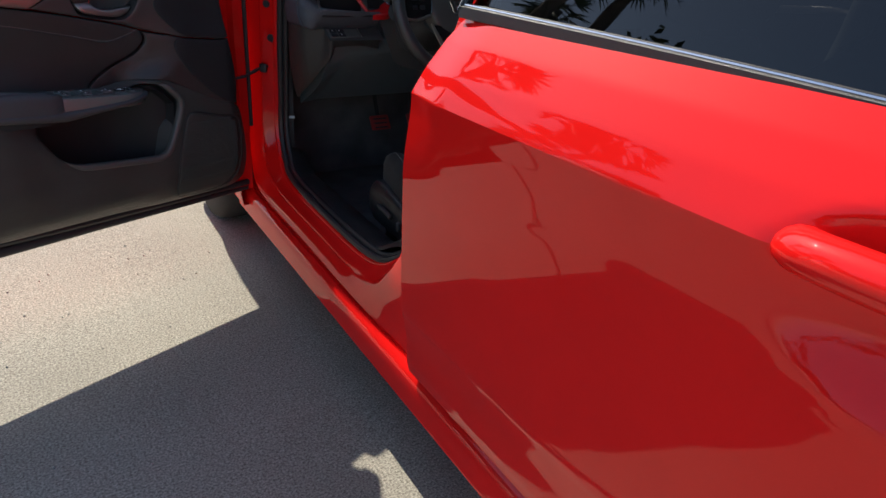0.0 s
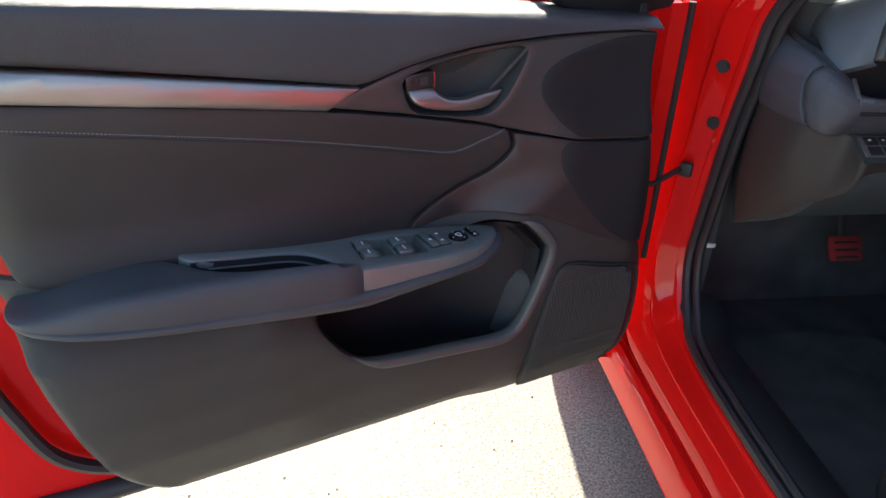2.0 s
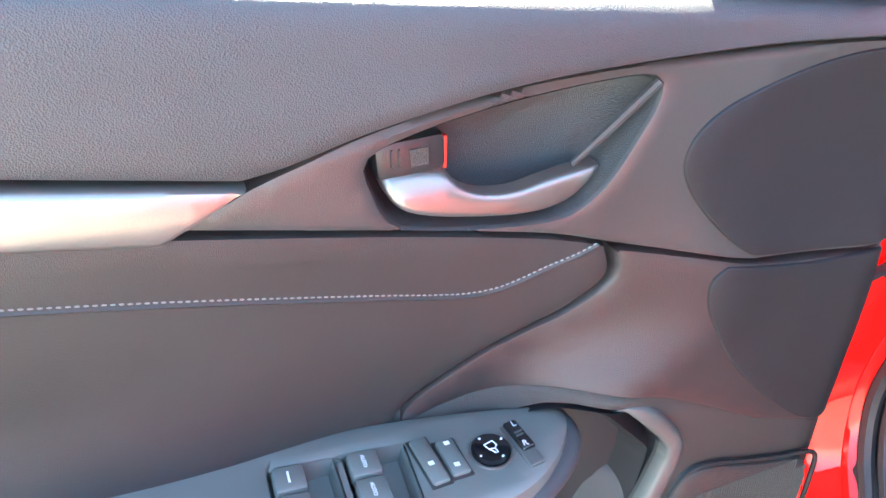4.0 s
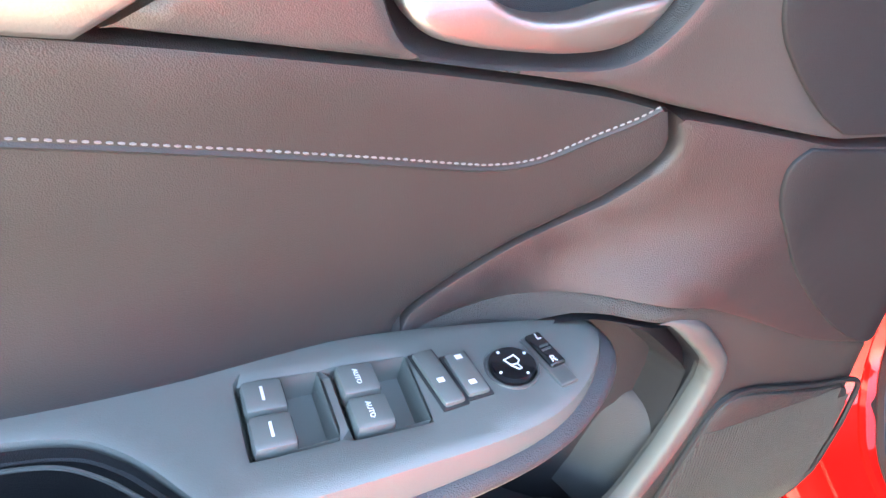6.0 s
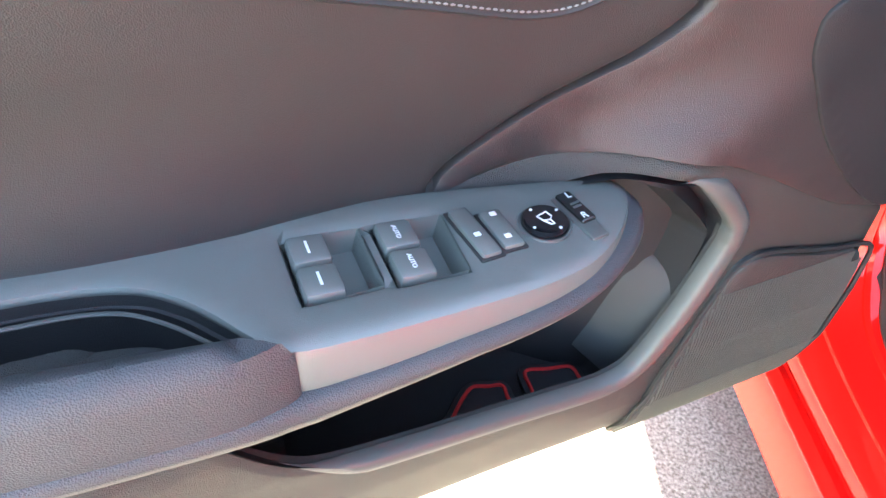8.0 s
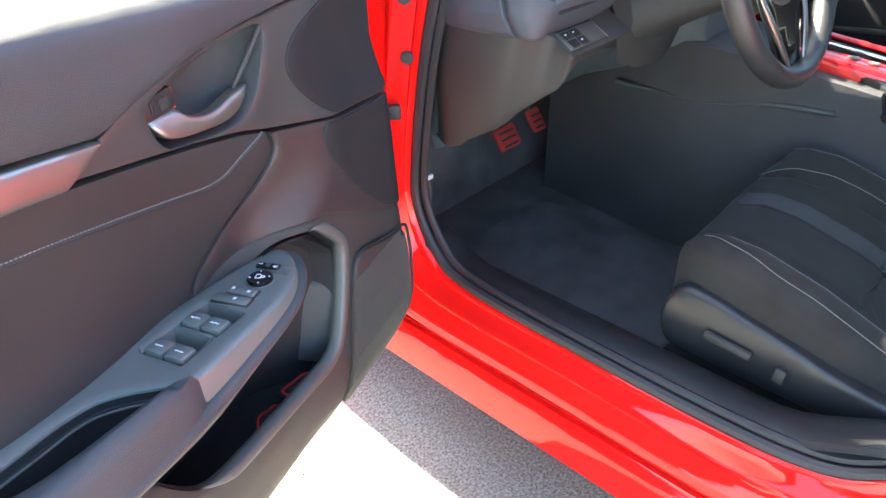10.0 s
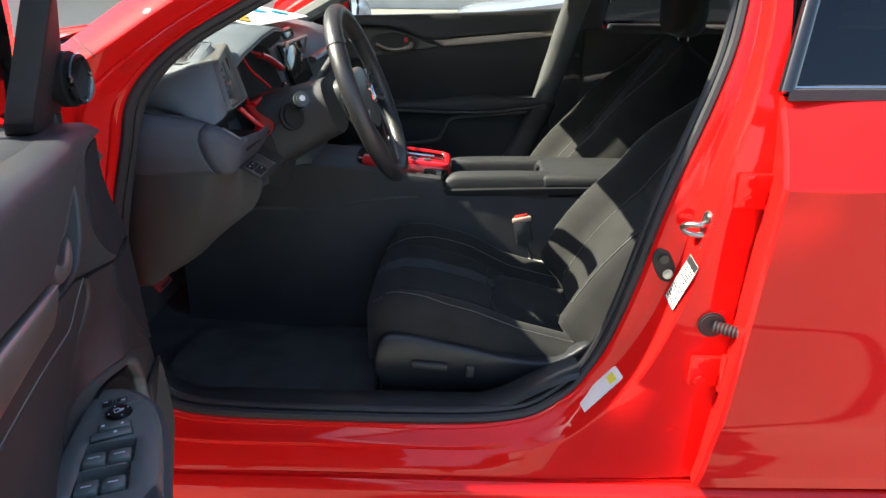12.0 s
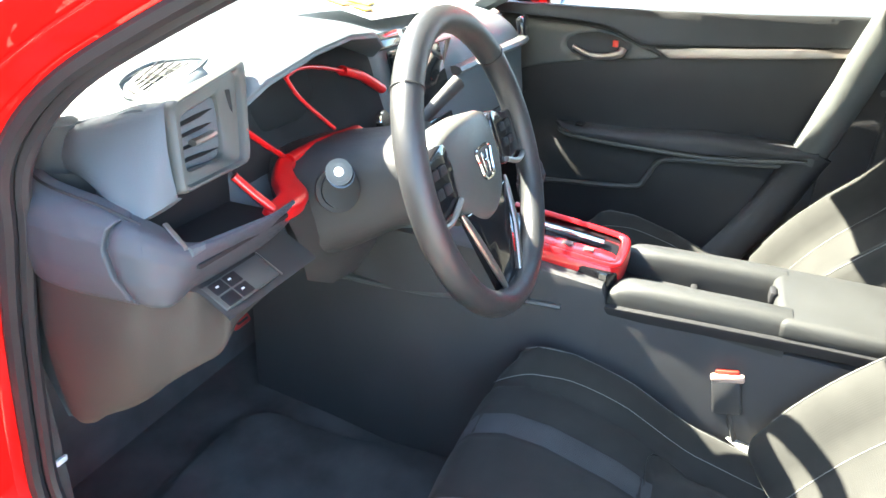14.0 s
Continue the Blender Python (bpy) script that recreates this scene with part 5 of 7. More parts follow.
def build_pillars():
    # right-hand A and B pillars, left and right, with grey lining
    for sign in (1,):
        b = curve([(0.675, 0.105, 0.70), (0.672, 0.078, 0.79), (0.662, 0.052, 0.88), (0.655, 0.040, 0.935), (0.640, 0.015, 1.03), (0.61, -0.02, 1.15), (0.57, -0.05, 1.33)], 6)
        part("b_pillar_lining", tube([(sign * x, y, z) for x, y, z in b], 0.042, 14, flat=0.6, up=(1, 0, 0)), PILLAR_GREY, car, "grey plastic B-pillar lining")
        b = curve([(0.672, 0.27, 0.40), (0.676, 0.21, 0.50), (0.678, 0.16, 0.60), (0.678, 0.12, 0.70), (0.676, 0.105, 0.73)], 6)
        part("b_pillar_foot", tube([(sign * x, y - 0.02, z) for x, y, z in b], 0.045, 12, flat=0.6, up=(1, 0, 0)), PLASTIC, car, "dark lower pillar cover")
        part("b_pillar_back", box((0.02, 0.16, 0.62), (sign * 0.690, -0.015, 0.69), 0.004), PLASTIC, car)
        part("b_pillar_upper", tube(curve([(0.690, -0.03, 0.97), (0.668, -0.045, 1.10), (0.635, -0.06, 1.22), (0.60, -0.075, 1.35)], 5), 0.062, 10, flat=0.35, up=(1, 0, 0)), PLASTIC, car)
        part("belt_guide", disc(0.007, 0.008, (sign * 0.622, -0.005, 0.885), (-1, 0.2, 0), 12, 0.002), PILLAR_GREY, car)
        a = curve([(0.70, 1.02, 0.97), (0.67, 0.85, 1.06), (0.63, 0.60, 1.20), (0.58, 0.36, 1.36)], 6)
        part("a_pillar", tube([(sign * x, y, z) for x, y, z in a], 0.034, 8), RED, car)
        part("a_pillar_lining", tube([(sign * (x - 0.03), y - 0.01, z - 0.01) for x, y, z in a], 0.028, 8), PILLAR_GREY, car)
    a = curve([(0.672, 1.0, 0.99), (0.652, 0.88, 1.055), (0.612, 0.62, 1.20), (0.57, 0.40, 1.34)], 6)
    part("a_pillar_inner", tube([(-x + 0.040, y + 0.045, z + 0.012) for x, y, z in a], 0.022, 8), PILLAR_GREY, car)
    part("a_pillar_lining", tube([(-x + 0.006, y + 0.034, z + 0.010) for x, y, z in a], 0.026, 12), PILLAR_GREY, car, "grey A-pillar lining")
    # visors out of view, added to keep the sun off the upper backrests
    for x in (-0.36, 0.36):
        part("shade_visor", box((0.40, 0.016, 0.20), (x * 0.97, 0.545, 1.270), 0.006, (24, 0, 0)), PILLAR_GREY, car, "grey unseen visor added to shade the seats")
    b = curve([(0.62, -0.09, 0.40), (0.63, -0.085, 0.66), (0.625, -0.09, 0.95), (0.59, -0.10, 1.12), (0.55, -0.10, 1.33)], 6)
    part("b_pillar_lining", tube([(-x, y, z) for x, y, z in b], 0.055, 8, flat=0.5, up=(1, 0, 0)), PLASTIC, car)
    # rail above the doors
    for sign in (-1, 1):
        r = curve([(0.585, 0.38, 1.345), (0.575, 0.1, 1.375), (0.575, -0.4, 1.37), (0.58, -0.9, 1.31), (0.66, -1.3, 1.10), (0.72, -1.45, 1.0)], 6)
        part("roof_rail", tube([(sign * x, y, z) for x, y, z in r], 0.04, 8), RED, car)
    # bolts and check strap on the front jamb
    for x, y, z in ((-0.722, 0.989, 0.863), (-0.709, 1.004, 0.765)):
        bolt = part("jamb_bolt", disc(0.011, 0.010, (x, y, z), (-0.75, -0.66, 0), 8, 0.002), RUBBER, car, "black hinge bolt")
        part("washer", disc(0.015, 0.003, (x + 0.004, y + 0.003, z), (-0.75, -0.66, 0), 16, 0.001), RUBBER, bolt)
    strap = part("check_strap", tube([(-0.715, 1.035, 0.676), (-0.745, 1.022, 0.672), (-0.79, 1.008, 0.655), (-0.82, 1.005, 0.650)], 0.0065, 8, flat=0.7), RUBBER, car, "black door check strap")
    part("bracket", box((0.022, 0.014, 0.026), (-0.731, 1.020, 0.674), 0.004, (0, 0, -40)), RUBBER, strap)
    # kick panel with a white clip
    kp = part("kick_panel", loft([[(-0.664, 1.046, z), (-0.650, 1.036, z), (-0.636, 1.033, z), (-0.630, 1.06, z), (-0.62, 1.26, z)] for z in (0.22, 0.4, 0.6, 0.75)]), PLASTIC, car, "black plastic kick panel")
    part("clip", box((0.020, 0.006, 0.009), (-0.643, 1.031, 0.512), 0.002, (0, 10, 12)), WHITE_MARK, kp, "white plastic clip")


build_pillars()


# ---- seats ----
def build_seat(sign, seat_x):
    """sign -1: the driver's; local x runs to the outer side."""
    X = lambda a: seat_x + sign * a  # a from -0.225 (inner) to 0.225 (outer)
    base = part("driver_seat" if sign < 0 else "passenger_seat", box((0.40, 0.46, 0.10), (seat_x, 0.33, 0.30), 0.02), PLASTIC, car, "dark cloth bucket seat with grey stitched seams")
    fore = lambda y: float(np.interp(y, [0.08, 0.16, 0.26, 0.36, 0.46, 0.52, 0.57, 0.60], [0.395, 0.412, 0.438, 0.478, 0.505, 0.508, 0.490, 0.450]))
    def top(a, y):
        q = abs(a) / 0.215
        z = fore(y) + 0.013 * ease(-a, 0.0, 0.15) * ease(y, 0.25, 0.40) + 0.028 * ease(q, 0.55, 0.85) * (1 if y < 0.55 else 0.6) - 0.012 * ease(q, 0.9, 1.02)
        z -= 0.006 * math.exp(-((q - 0.58) / 0.035) ** 2)
        z -= 0.003 * math.exp(-((abs(a + 0.03) - 0.026) / 0.005) ** 2) * (1 if y > 0.31 else 0)
        hip = ((abs(a) / 0.120) ** 3.2 + (abs(y - 0.213) / 0.100) ** 3.2) ** (1 / 3.2)
        z += 0.013 * (1 - ease(hip, 0.62, 1.0)) - 0.006 * math.exp(-((hip - 1.0) / 0.05) ** 2)
        return z
    outline = curve([(-0.20, 0.10), (-0.222, 0.25), (-0.222, 0.42), (-0.205, 0.53), (-0.12, 0.585), (0, 0.60), (0.12, 0.59), (0.205, 0.555), (0.226, 0.44), (0.222, 0.25), (0.20, 0.10)], 8, True)
    part("cushion", sheet(outline, top, lambda a, y, h: Vector((X(a), y, h)), 0.0085, 0.020, 0.13), CLOTH, base, "dark grey cloth seat cushion", smooth=60)
    # lighter woven bands
    def band(name, a0, a1, y0, y1, surf, place, mat):
        aa, yy = np.linspace(a0, a1, 5), np.linspace(y0, y1, 26)
        rows = [[place(a, y, surf(a, y) + 0.0012) for y in yy] for a in aa]
        part(name, loft(rows), mat, base, smooth=60)
    place_c = lambda a, y, h: (X(a), y, h)
    band("woven_band", -0.052, 0.052 - 0.06, 0.305, 0.585, top, place_c, CLOTH_BAND)
    for a, y0, y1 in ((0.150, 0.13, 0.575), (-0.150, 0.13, 0.575), (0.203, 0.12, 0.54), (-0.203, 0.12, 0.54)):
        ys = np.linspace(y0, y1, 30)
        part("seam", tube([(X(a * (1 - 0.12 * ease(y, 0.4, 0.6))), y, top(a * (1 - 0.12 * ease(y, 0.4, 0.6)), y) + 0.0004) for y in ys], 0.0008, 5), SEAM, base, "grey stitched seam")
    arc = curve([(-0.112, 0.312), (0.0, 0.313), (0.112, 0.312), (0.118, 0.22), (0.095, 0.145), (0.0, 0.118), (-0.095, 0.145), (-0.118, 0.22)], 6, True)
    part("seam", tube([(X(a), y, top(a, y) + 0.0002) for a, y in arc], 0.0012, 5, closed=True), INK, base)
    # backrest, reclined
    rec = radians(36)
    up_ = Vector((0, -math.sin(rec), math.cos(rec)))
    fw = Vector((0, math.cos(rec), math.sin(rec)))
    org = Vector((seat_x, 0.135, 0.43))
    def bk(a, v, h):
        return Vector((sign * a, 0, 0)) + org + up_ * v + fw * h
    def face(a, v):
        q = abs(a) / (0.235 - 0.05 * ease(v, 0.35, 0.66))
        h = (0.062 * ease(q, 0.42, 0.76) - 0.075 * ease(q, 0.80, 1.03)) * (1 - 0.75 * ease(v, 0.36, 0.62))
        h += 0.015 * math.sin(min(1, v / 0.3) * math.pi) - 0.006 * math.exp(-((q - 0.55) / 0.03) ** 2)
        h -= 0.005 * math.exp(-((v - 0.30) / 0.006) ** 2) * (1 if q < 0.5 else 0)
        return h
    outline = curve([(-0.21, 0.0), (-0.238, 0.10), (-0.240, 0.25), (-0.222, 0.42), (-0.19, 0.58), (-0.13, 0.65), (0, 0.665), (0.13, 0.65), (0.19, 0.58), (0.222, 0.42), (0.240, 0.25), (0.238, 0.10), (0.21, 0.0)], 8, True)
    part("backrest", sheet(outline, face, bk, 0.0095, 0.022, 0.12), CLOTH, base, "dark grey cloth backrest", smooth=60)
    vv = np.linspace(0.02, 0.62, 30)
    part("woven_band", loft([[bk(a * (1 - 0.3 * v), v, face(a * (1 - 0.3 * v), v) + 0.0012) for v in np.linspace(0.31, 0.62, 20)] for a in np.linspace(0.02, 0.085, 4)]), CLOTH_BAND, base, smooth=60)
    for s in (-1, 1):
        part("seam", tube([bk(s * (0.108 - 0.02 * ease(v, 0.35, 0.62)), v, face(s * (0.108 - 0.02 * ease(v, 0.35, 0.62)), v) + 0.0008) for v in vv], 0.0008, 5), SEAM, base)
        part("seam", tube([bk(s * (0.190 - 0.040 * ease(v, 0.35, 0.62)), v, face(s * (0.190 - 0.040 * ease(v, 0.35, 0.62)), v) + 0.0008) for v in np.linspace(0.06, 0.58, 26)], 0.0008, 5), SEAM, base)
    # headrest on two posts
    hr = org + up_ * 0.70
    bm = bmesh.new()
    bmesh.ops.create_uvsphere(bm, u_segments=24, v_segments=16, radius=1.0)
    for v in bm.verts:
        q = Vector([math.copysign(abs(c) ** 0.62, c) for c in v.co])
        v.co = hr + Vector((0.125 * q.x, 0.052 * q.y + 0.01, 0.085 * q.z + 0.06))
    part("headrest", bm, CLOTH, base, "cloth headrest", smooth=80)
    for s in (-0.05, 0.05):
        part("post", tube([hr + Vector((s, -0.0, -0.07)), hr + Vector((s, 0.0, 0.02))], 0.006, 8), CHROME, base)
    # side shield with two switches and the hinge cover
    side = curve([(0.562, 0.40), (0.553, 0.440), (0.532, 0.459), (0.49, 0.459), (0.445, 0.451), (0.37, 0.437), (0.303, 0.421), (0.22, 0.410), (0.17, 0.424), (0.123, 0.452), (0.105, 0.43), (0.112, 0.404), (0.16, 0.388), (0.215, 0.380), (0.262, 0.338), (0.40, 0.334), (0.53, 0.336), (0.555, 0.358)], 6, True)
    part("side_shield", sheet(side, lambda y, z: 0.016 - 0.012 * ((z - 0.40) / 0.06) ** 2, lambda y, z, h: Vector((X(0.232 + h), y, z)), 0.014, 0.006, 0.03), SHIELD, base, "satin black plastic seat side shield", smooth=50)
    if sign < 0:
        part("seat_switch", box((0.012, 0.075, 0.015), (X(0.254), 0.447, 0.402), 0.005, (5, 0, 0)), GREY_PLASTIC, base, "long seat slide switch")
        part("seat_switch", box((0.012, 0.017, 0.026), (X(0.254), 0.365, 0.390), 0.004, (5, 0, 0)), GREY_PLASTIC, base, "upright recline switch")
    part("seat_rail", box((0.03, 0.5, 0.03), (X(0.17), 0.33, 0.24), 0.004), GLOSS_BLACK, base)
    return base


build_seat(-1, -0.345)
build_seat(1, 0.365)

# ---- belt buckle beside the driver's seat ----
buckle = part("belt_buckle", box((0.026, 0.045, 0.075), (-0.098, 0.222, 0.515), 0.006, (-12, 0, 0)), PLASTIC, car, "black belt buckle with a red button")
part("button", box((0.022, 0.036, 0.016), (-0.098, 0.228, 0.552), 0.004, (-12, 0, 0)), BUCKLE_RED, buckle, "red release button")
# pale pink rim: sunlight on the buckle's top put into its colour
part("buckle_rim", box((0.029, 0.050, 0.014), (-0.098, 0.2265, 0.546), 0.004, (-12, 0, 0)), material("buckle_sunlit_pink", (0.6, 0.42, 0.34), 0.5), buckle)
part("stalk", tube([(-0.10, 0.21, 0.48), (-0.105, 0.195, 0.44), (-0.11, 0.18, 0.38)], 0.010, 8, flat=0.4), PLASTIC, buckle)
part("webbing", tube([(-0.10, 0.20, 0.435), (-0.115, 0.175, 0.430), (-0.118, 0.14, 0.428)], 0.012, 8, flat=0.25), material("pale_webbing", (0.45, 0.44, 0.40), 0.9), buckle)


# ---- centre console ----
def build_console():
    rows = []
    for y in (1.15, 0.95, 0.80, 0.66, 0.55, 0.44, 0.425, 0.30, 0.10, -0.10, -0.22):
        zt = float(np.interp(y, [-0.22, 0.425, 0.44, 0.66, 0.80, 0.95, 1.15], [0.60, 0.615, 0.655, 0.682, 0.69, 0.68, 0.67]))
        wd = float(np.interp(y, [0.2, 0.5, 0.8, 1.0, 1.15], [0.098, 0.105, 0.120, 0.090, 0.075]))
        rows.append([(-wd - 0.012, y, 0.22), (-wd - 0.008, y, 0.40), (-wd - 0.004, y, zt - 0.02), (-wd, y, zt - 0.004), (-wd + 0.008, y, zt), (wd - 0.008, y, zt), (wd, y, zt - 0.004), (wd + 0.004, y, zt - 0.02), (wd + 0.012, y, 0.22)])
    c = part("centre_console", loft(rows), PLASTIC, car, "black centre console with red shifter surround", smooth=40)
    bm = bmesh.new()
    bm.faces.new([bm.verts.new(v) for v in rows[-1]])
    part("console_end", bm, PLASTIC, c)
    part("console_side_trim", tube(curve([(-0.118, 0.95, 0.57), (-0.116, 0.75, 0.575), (-0.114, 0.60, 0.60), (-0.110, 0.50, 0.606)], 6), 0.009, 8, flat=0.6), SMOOTH, c)
    part("console_ledge", loft([[(-0.090, y, z + 0.002), (-0.102, y, z + 0.001), (-0.1055, y, z - 0.002), (-0.106, y, z - 0.006), (-0.103, y, z - 0.020)] for y, z in ((0.56, 0.604), (0.52, 0.616), (0.48, 0.621), (0.30, 0.628), (0.12, 0.634), (-0.05, 0.636))]), COVER, c, "matt ledge along the console's side", smooth=30)
    # padded rails either side of the bin
    for x0, x1 in ((-0.100, -0.050), (0.050, 0.100)):
        r = []
        for y, k in ((0.436, 0.0), (0.435, 0.30), (0.431, 0.55), (0.424, 0.76), (0.412, 0.90), (0.395, 0.97), (0.36, 1.0), (0.30, 1.03), (0.24, 1.05), (0.19, 1.05), (0.16, 1.04)):
            mid, half, z1 = (x0 + x1) / 2, (x1 - x0) / 2 * (0.72 + 0.28 * min(1.0, k)), 0.607 + 0.056 * k
            r.append([(mid + half * c, y, 0.607 + (z1 - 0.607) * f) for c, f in ((-1.0, -0.2), (-1.0, 0.45), (-0.97, 0.72), (-0.84, 0.91), (-0.55, 0.99), (0.0, 1.02), (0.55, 1.0), (0.85, 0.92), (0.97, 0.75), (1.0, 0.4), (1.0, -0.2))])
        part("padded_rail", loft(r), CONSOLE_PAD, c, "padded black rail", smooth=60)
    part("cup_bin", box((0.10, 0.24, 0.012), (0.0, 0.30, 0.602), 0.002), INK, c, "dark open bin")
    part("bin_divider", box((0.10, 0.012, 0.016), (0.0, 0.30, 0.614), 0.004), COVER, c)
    part("armrest_lid", box((0.205, 0.36, 0.040), (0.0, 0.0, 0.644), 0.014, (0, 0, 0), 3), CONSOLE_PAD, c, "padded armrest lid")
    part("lid_latch", box((0.03, 0.010, 0.022), (0.0, 0.183, 0.652), 0.003), COVER, c)
    # shifter plate
    pl = lambda x, y, h: Vector((x, y, 0.668 + 0.12 * (y - 0.42) + h))
    plate = curve([(-0.072, 0.425), (-0.078, 0.50), (-0.072, 0.60), (-0.06, 0.66), (0.06, 0.66), (0.072, 0.60), (0.078, 0.50), (0.072, 0.425)], 6, True)
    part("shifter_bezel", sheet(plate, lambda a, b: 0.0, pl, 0.02, 0.006, 0.03), GLOSS_BLACK, c, "gloss black shifter bezel")
    left = [(-0.066, 0.64), (-0.070, 0.55), (-0.068, 0.46), (-0.060, 0.432), (-0.030, 0.425), (0.030, 0.425), (0.060, 0.432), (0.068, 0.46), (0.070, 0.55), (0.066, 0.64)]
    lc = curve(left, 6)
    part("red_surround", tube([pl(x, y, 0.006) for x, y in lc], 0.0085, 10, flat=0.6), RED_TRIM, c, "glossy red shifter surround")
    skirt = [(0.0, 0.006), (0.006, 0.007), (0.010, 0.002), (0.011, -0.010), (0.009, -0.026)]
    out = [Vector((x, (y - 0.56) * 0.35, 0)).normalized() for x, y in lc]
    part("red_skirt", loft([[pl(x, y, h) + n * d for (x, y), n in zip(lc, out)] for d, h in skirt]), RED_TRIM, c, "glossy red skirt of the shifter surround", smooth=60)
    part("red_inlay", sheet(curve([(-0.055, 0.44), (-0.058, 0.56), (-0.03, 0.56), (-0.022, 0.50), (-0.020, 0.44)], 5, True), lambda a, b: 0.009, pl, 0.02, 0.002, 0.01), RED_TRIM, c)
    part("button_row", join(box((0.014, 0.018, 0.006), (-0.040, 0.515, 0.690), 0.002), box((0.014, 0.018, 0.006), (-0.040, 0.478, 0.686), 0.002)), SMOOTH, c)
    part("shift_gate", box((0.022, 0.14, 0.004), (0.015, 0.53, 0.690), 0.002, (6, 0, 0)), CHROME, c, "bright shift gate")
    lever = part("shift_lever", tube([(0.012, 0.585, 0.69), (0.012, 0.60, 0.74)], [0.014, 0.010], 10), CHROME, car, "black gear lever with a bright collar")
    part("knob", tube(curve([(0.012, 0.598, 0.735), (0.012, 0.604, 0.765), (0.012, 0.600, 0.795), (0.012, 0.590, 0.808)], 5), [0.016, 0.019, 0.021, 0.022, 0.023, 0.024, 0.024, 0.024, 0.024, 0.024, 0.022, 0.020, 0.018, 0.014, 0.010, 0.005], 14), LEATHER, lever, "leather gear knob")


build_console()


# ---- dashboard ----
def build_dash():
    # sections across the car: points (y, z) from the windscreen, over the brow and face, to the underside
    keys = {
        -0.605: [(1.20, 0.955), (1.00, 0.958), (0.90, 0.976), (0.838, 0.991), (0.815, 0.93), (0.868, 0.905), (0.868, 0.855), (0.800, 0.80), (0.87, 0.66), (1.05, 0.55)],
        -0.55: [(1.22, 0.99), (1.00, 0.995), (0.90, 1.000), (0.842, 0.999), (0.818, 0.93), (0.868, 0.905), (0.868, 0.855), (0.800, 0.79), (0.85, 0.71), (1.05, 0.56)],
        -0.50: [(1.23, 1.00), (1.00, 1.010), (0.90, 1.014), (0.850, 1.012), (0.826, 0.93), (0.866, 0.90), (0.86, 0.855), (0.803, 0.78), (0.853, 0.71), (1.05, 0.56)],
        -0.47: [(1.24, 1.00), (1.00, 1.012), (0.92, 1.014), (0.875, 0.985), (0.860, 0.93), (0.862, 0.89), (0.845, 0.85), (0.810, 0.76), (0.86, 0.71), (1.05, 0.56)],
        -0.32: [(1.26, 1.00), (1.02, 1.010), (0.94, 1.006), (0.925, 0.97), (0.915, 0.93), (0.880, 0.88), (0.835, 0.83), (0.820, 0.76), (0.87, 0.71), (1.05, 0.56)],
        -0.16: [(1.27, 1.00), (1.02, 1.010), (0.93, 1.004), (0.895, 0.98), (0.880, 0.93), (0.850, 0.88), (0.825, 0.83), (0.815, 0.76), (0.87, 0.71), (1.05, 0.56)],
        -0.10: [(1.27, 1.00), (1.02, 1.005), (0.92, 0.998), (0.860, 0.985), (0.835, 0.93), (0.815, 0.87), (0.790, 0.80), (0.775, 0.72), (0.80, 0.66), (1.05, 0.56)],
        0.12: [(1.27, 1.00), (1.02, 1.005), (0.92, 0.998), (0.860, 0.985), (0.835, 0.93), (0.815, 0.87), (0.790, 0.80), (0.775, 0.72), (0.80, 0.66), (1.05, 0.56)],
        0.20: [(1.26, 1.00), (1.02, 1.003), (0.92, 0.995), (0.850, 0.975), (0.815, 0.93), (0.805, 0.87), (0.79, 0.79), (0.80, 0.70), (0.86, 0.62), (1.05, 0.54)],
        0.58: [(1.20, 1.00), (1.00, 1.000), (0.91, 0.990), (0.845, 0.970), (0.805, 0.93), (0.795, 0.87), (0.785, 0.79), (0.80, 0.70), (0.86, 0.62), (1.05, 0.54)],
        0.68: [(1.12, 0.99), (1.00, 0.99), (0.93, 0.98), (0.880, 0.96), (0.855, 0.92), (0.845, 0.87), (0.84, 0.79), (0.85, 0.70), (0.90, 0.62), (1.05, 0.54)],
    }
    xs = sorted(keys)
    arr = np.array([keys[x] for x in xs])
    fine = np.unique(np.r_[xs, np.linspace(-0.605, 0.68, 60)])
    rows = []
    for x in fine:
        sec = np.array([[np.interp(x, xs, arr[:, j, k]) for k in range(2)] for j in range(arr.shape[1])])
        sec = curve(sec, 6)
        rows.append([(x, y, z) for y, z in sec])
    bm = loft(rows)
    for r in (rows[0], rows[-1]):
        bm.faces.new([bm.verts.new(v) for v in r])
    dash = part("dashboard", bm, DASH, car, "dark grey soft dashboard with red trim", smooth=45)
    # side of the dash: outboard contour from the jamb, round the rear corner, to the column: (x, y, lower z, upper z)
    turn = np.array([(-0.640, 1.00, 0.815, 0.925), (-0.672, 0.955, 0.815, 0.926), (-0.684, 0.92, 0.818, 0.923), (-0.688, 0.88, 0.820, 0.920), (-0.686, 0.84, 0.822, 0.916),
                     (-0.681, 0.805, 0.822, 0.908), (-0.669, 0.782, 0.820, 0.896), (-0.650, 0.767, 0.820, 0.882), (-0.62, 0.760, 0.821, 0.876), (-0.57, 0.758, 0.821, 0.872),
                     (-0.52, 0.758, 0.821, 0.869), (-0.465, 0.766, 0.821, 0.866)])
    fine_turn = curve(turn, 12)
    mid = np.array([-0.585, 0.885])
    seam_k, seam_i = (0, 0.10, 0.30, 0.55, 0.75, 0.90, 1.0), (61.0, 57.5, 53.5, 51.5, 53.0, 57.0, 61.5)

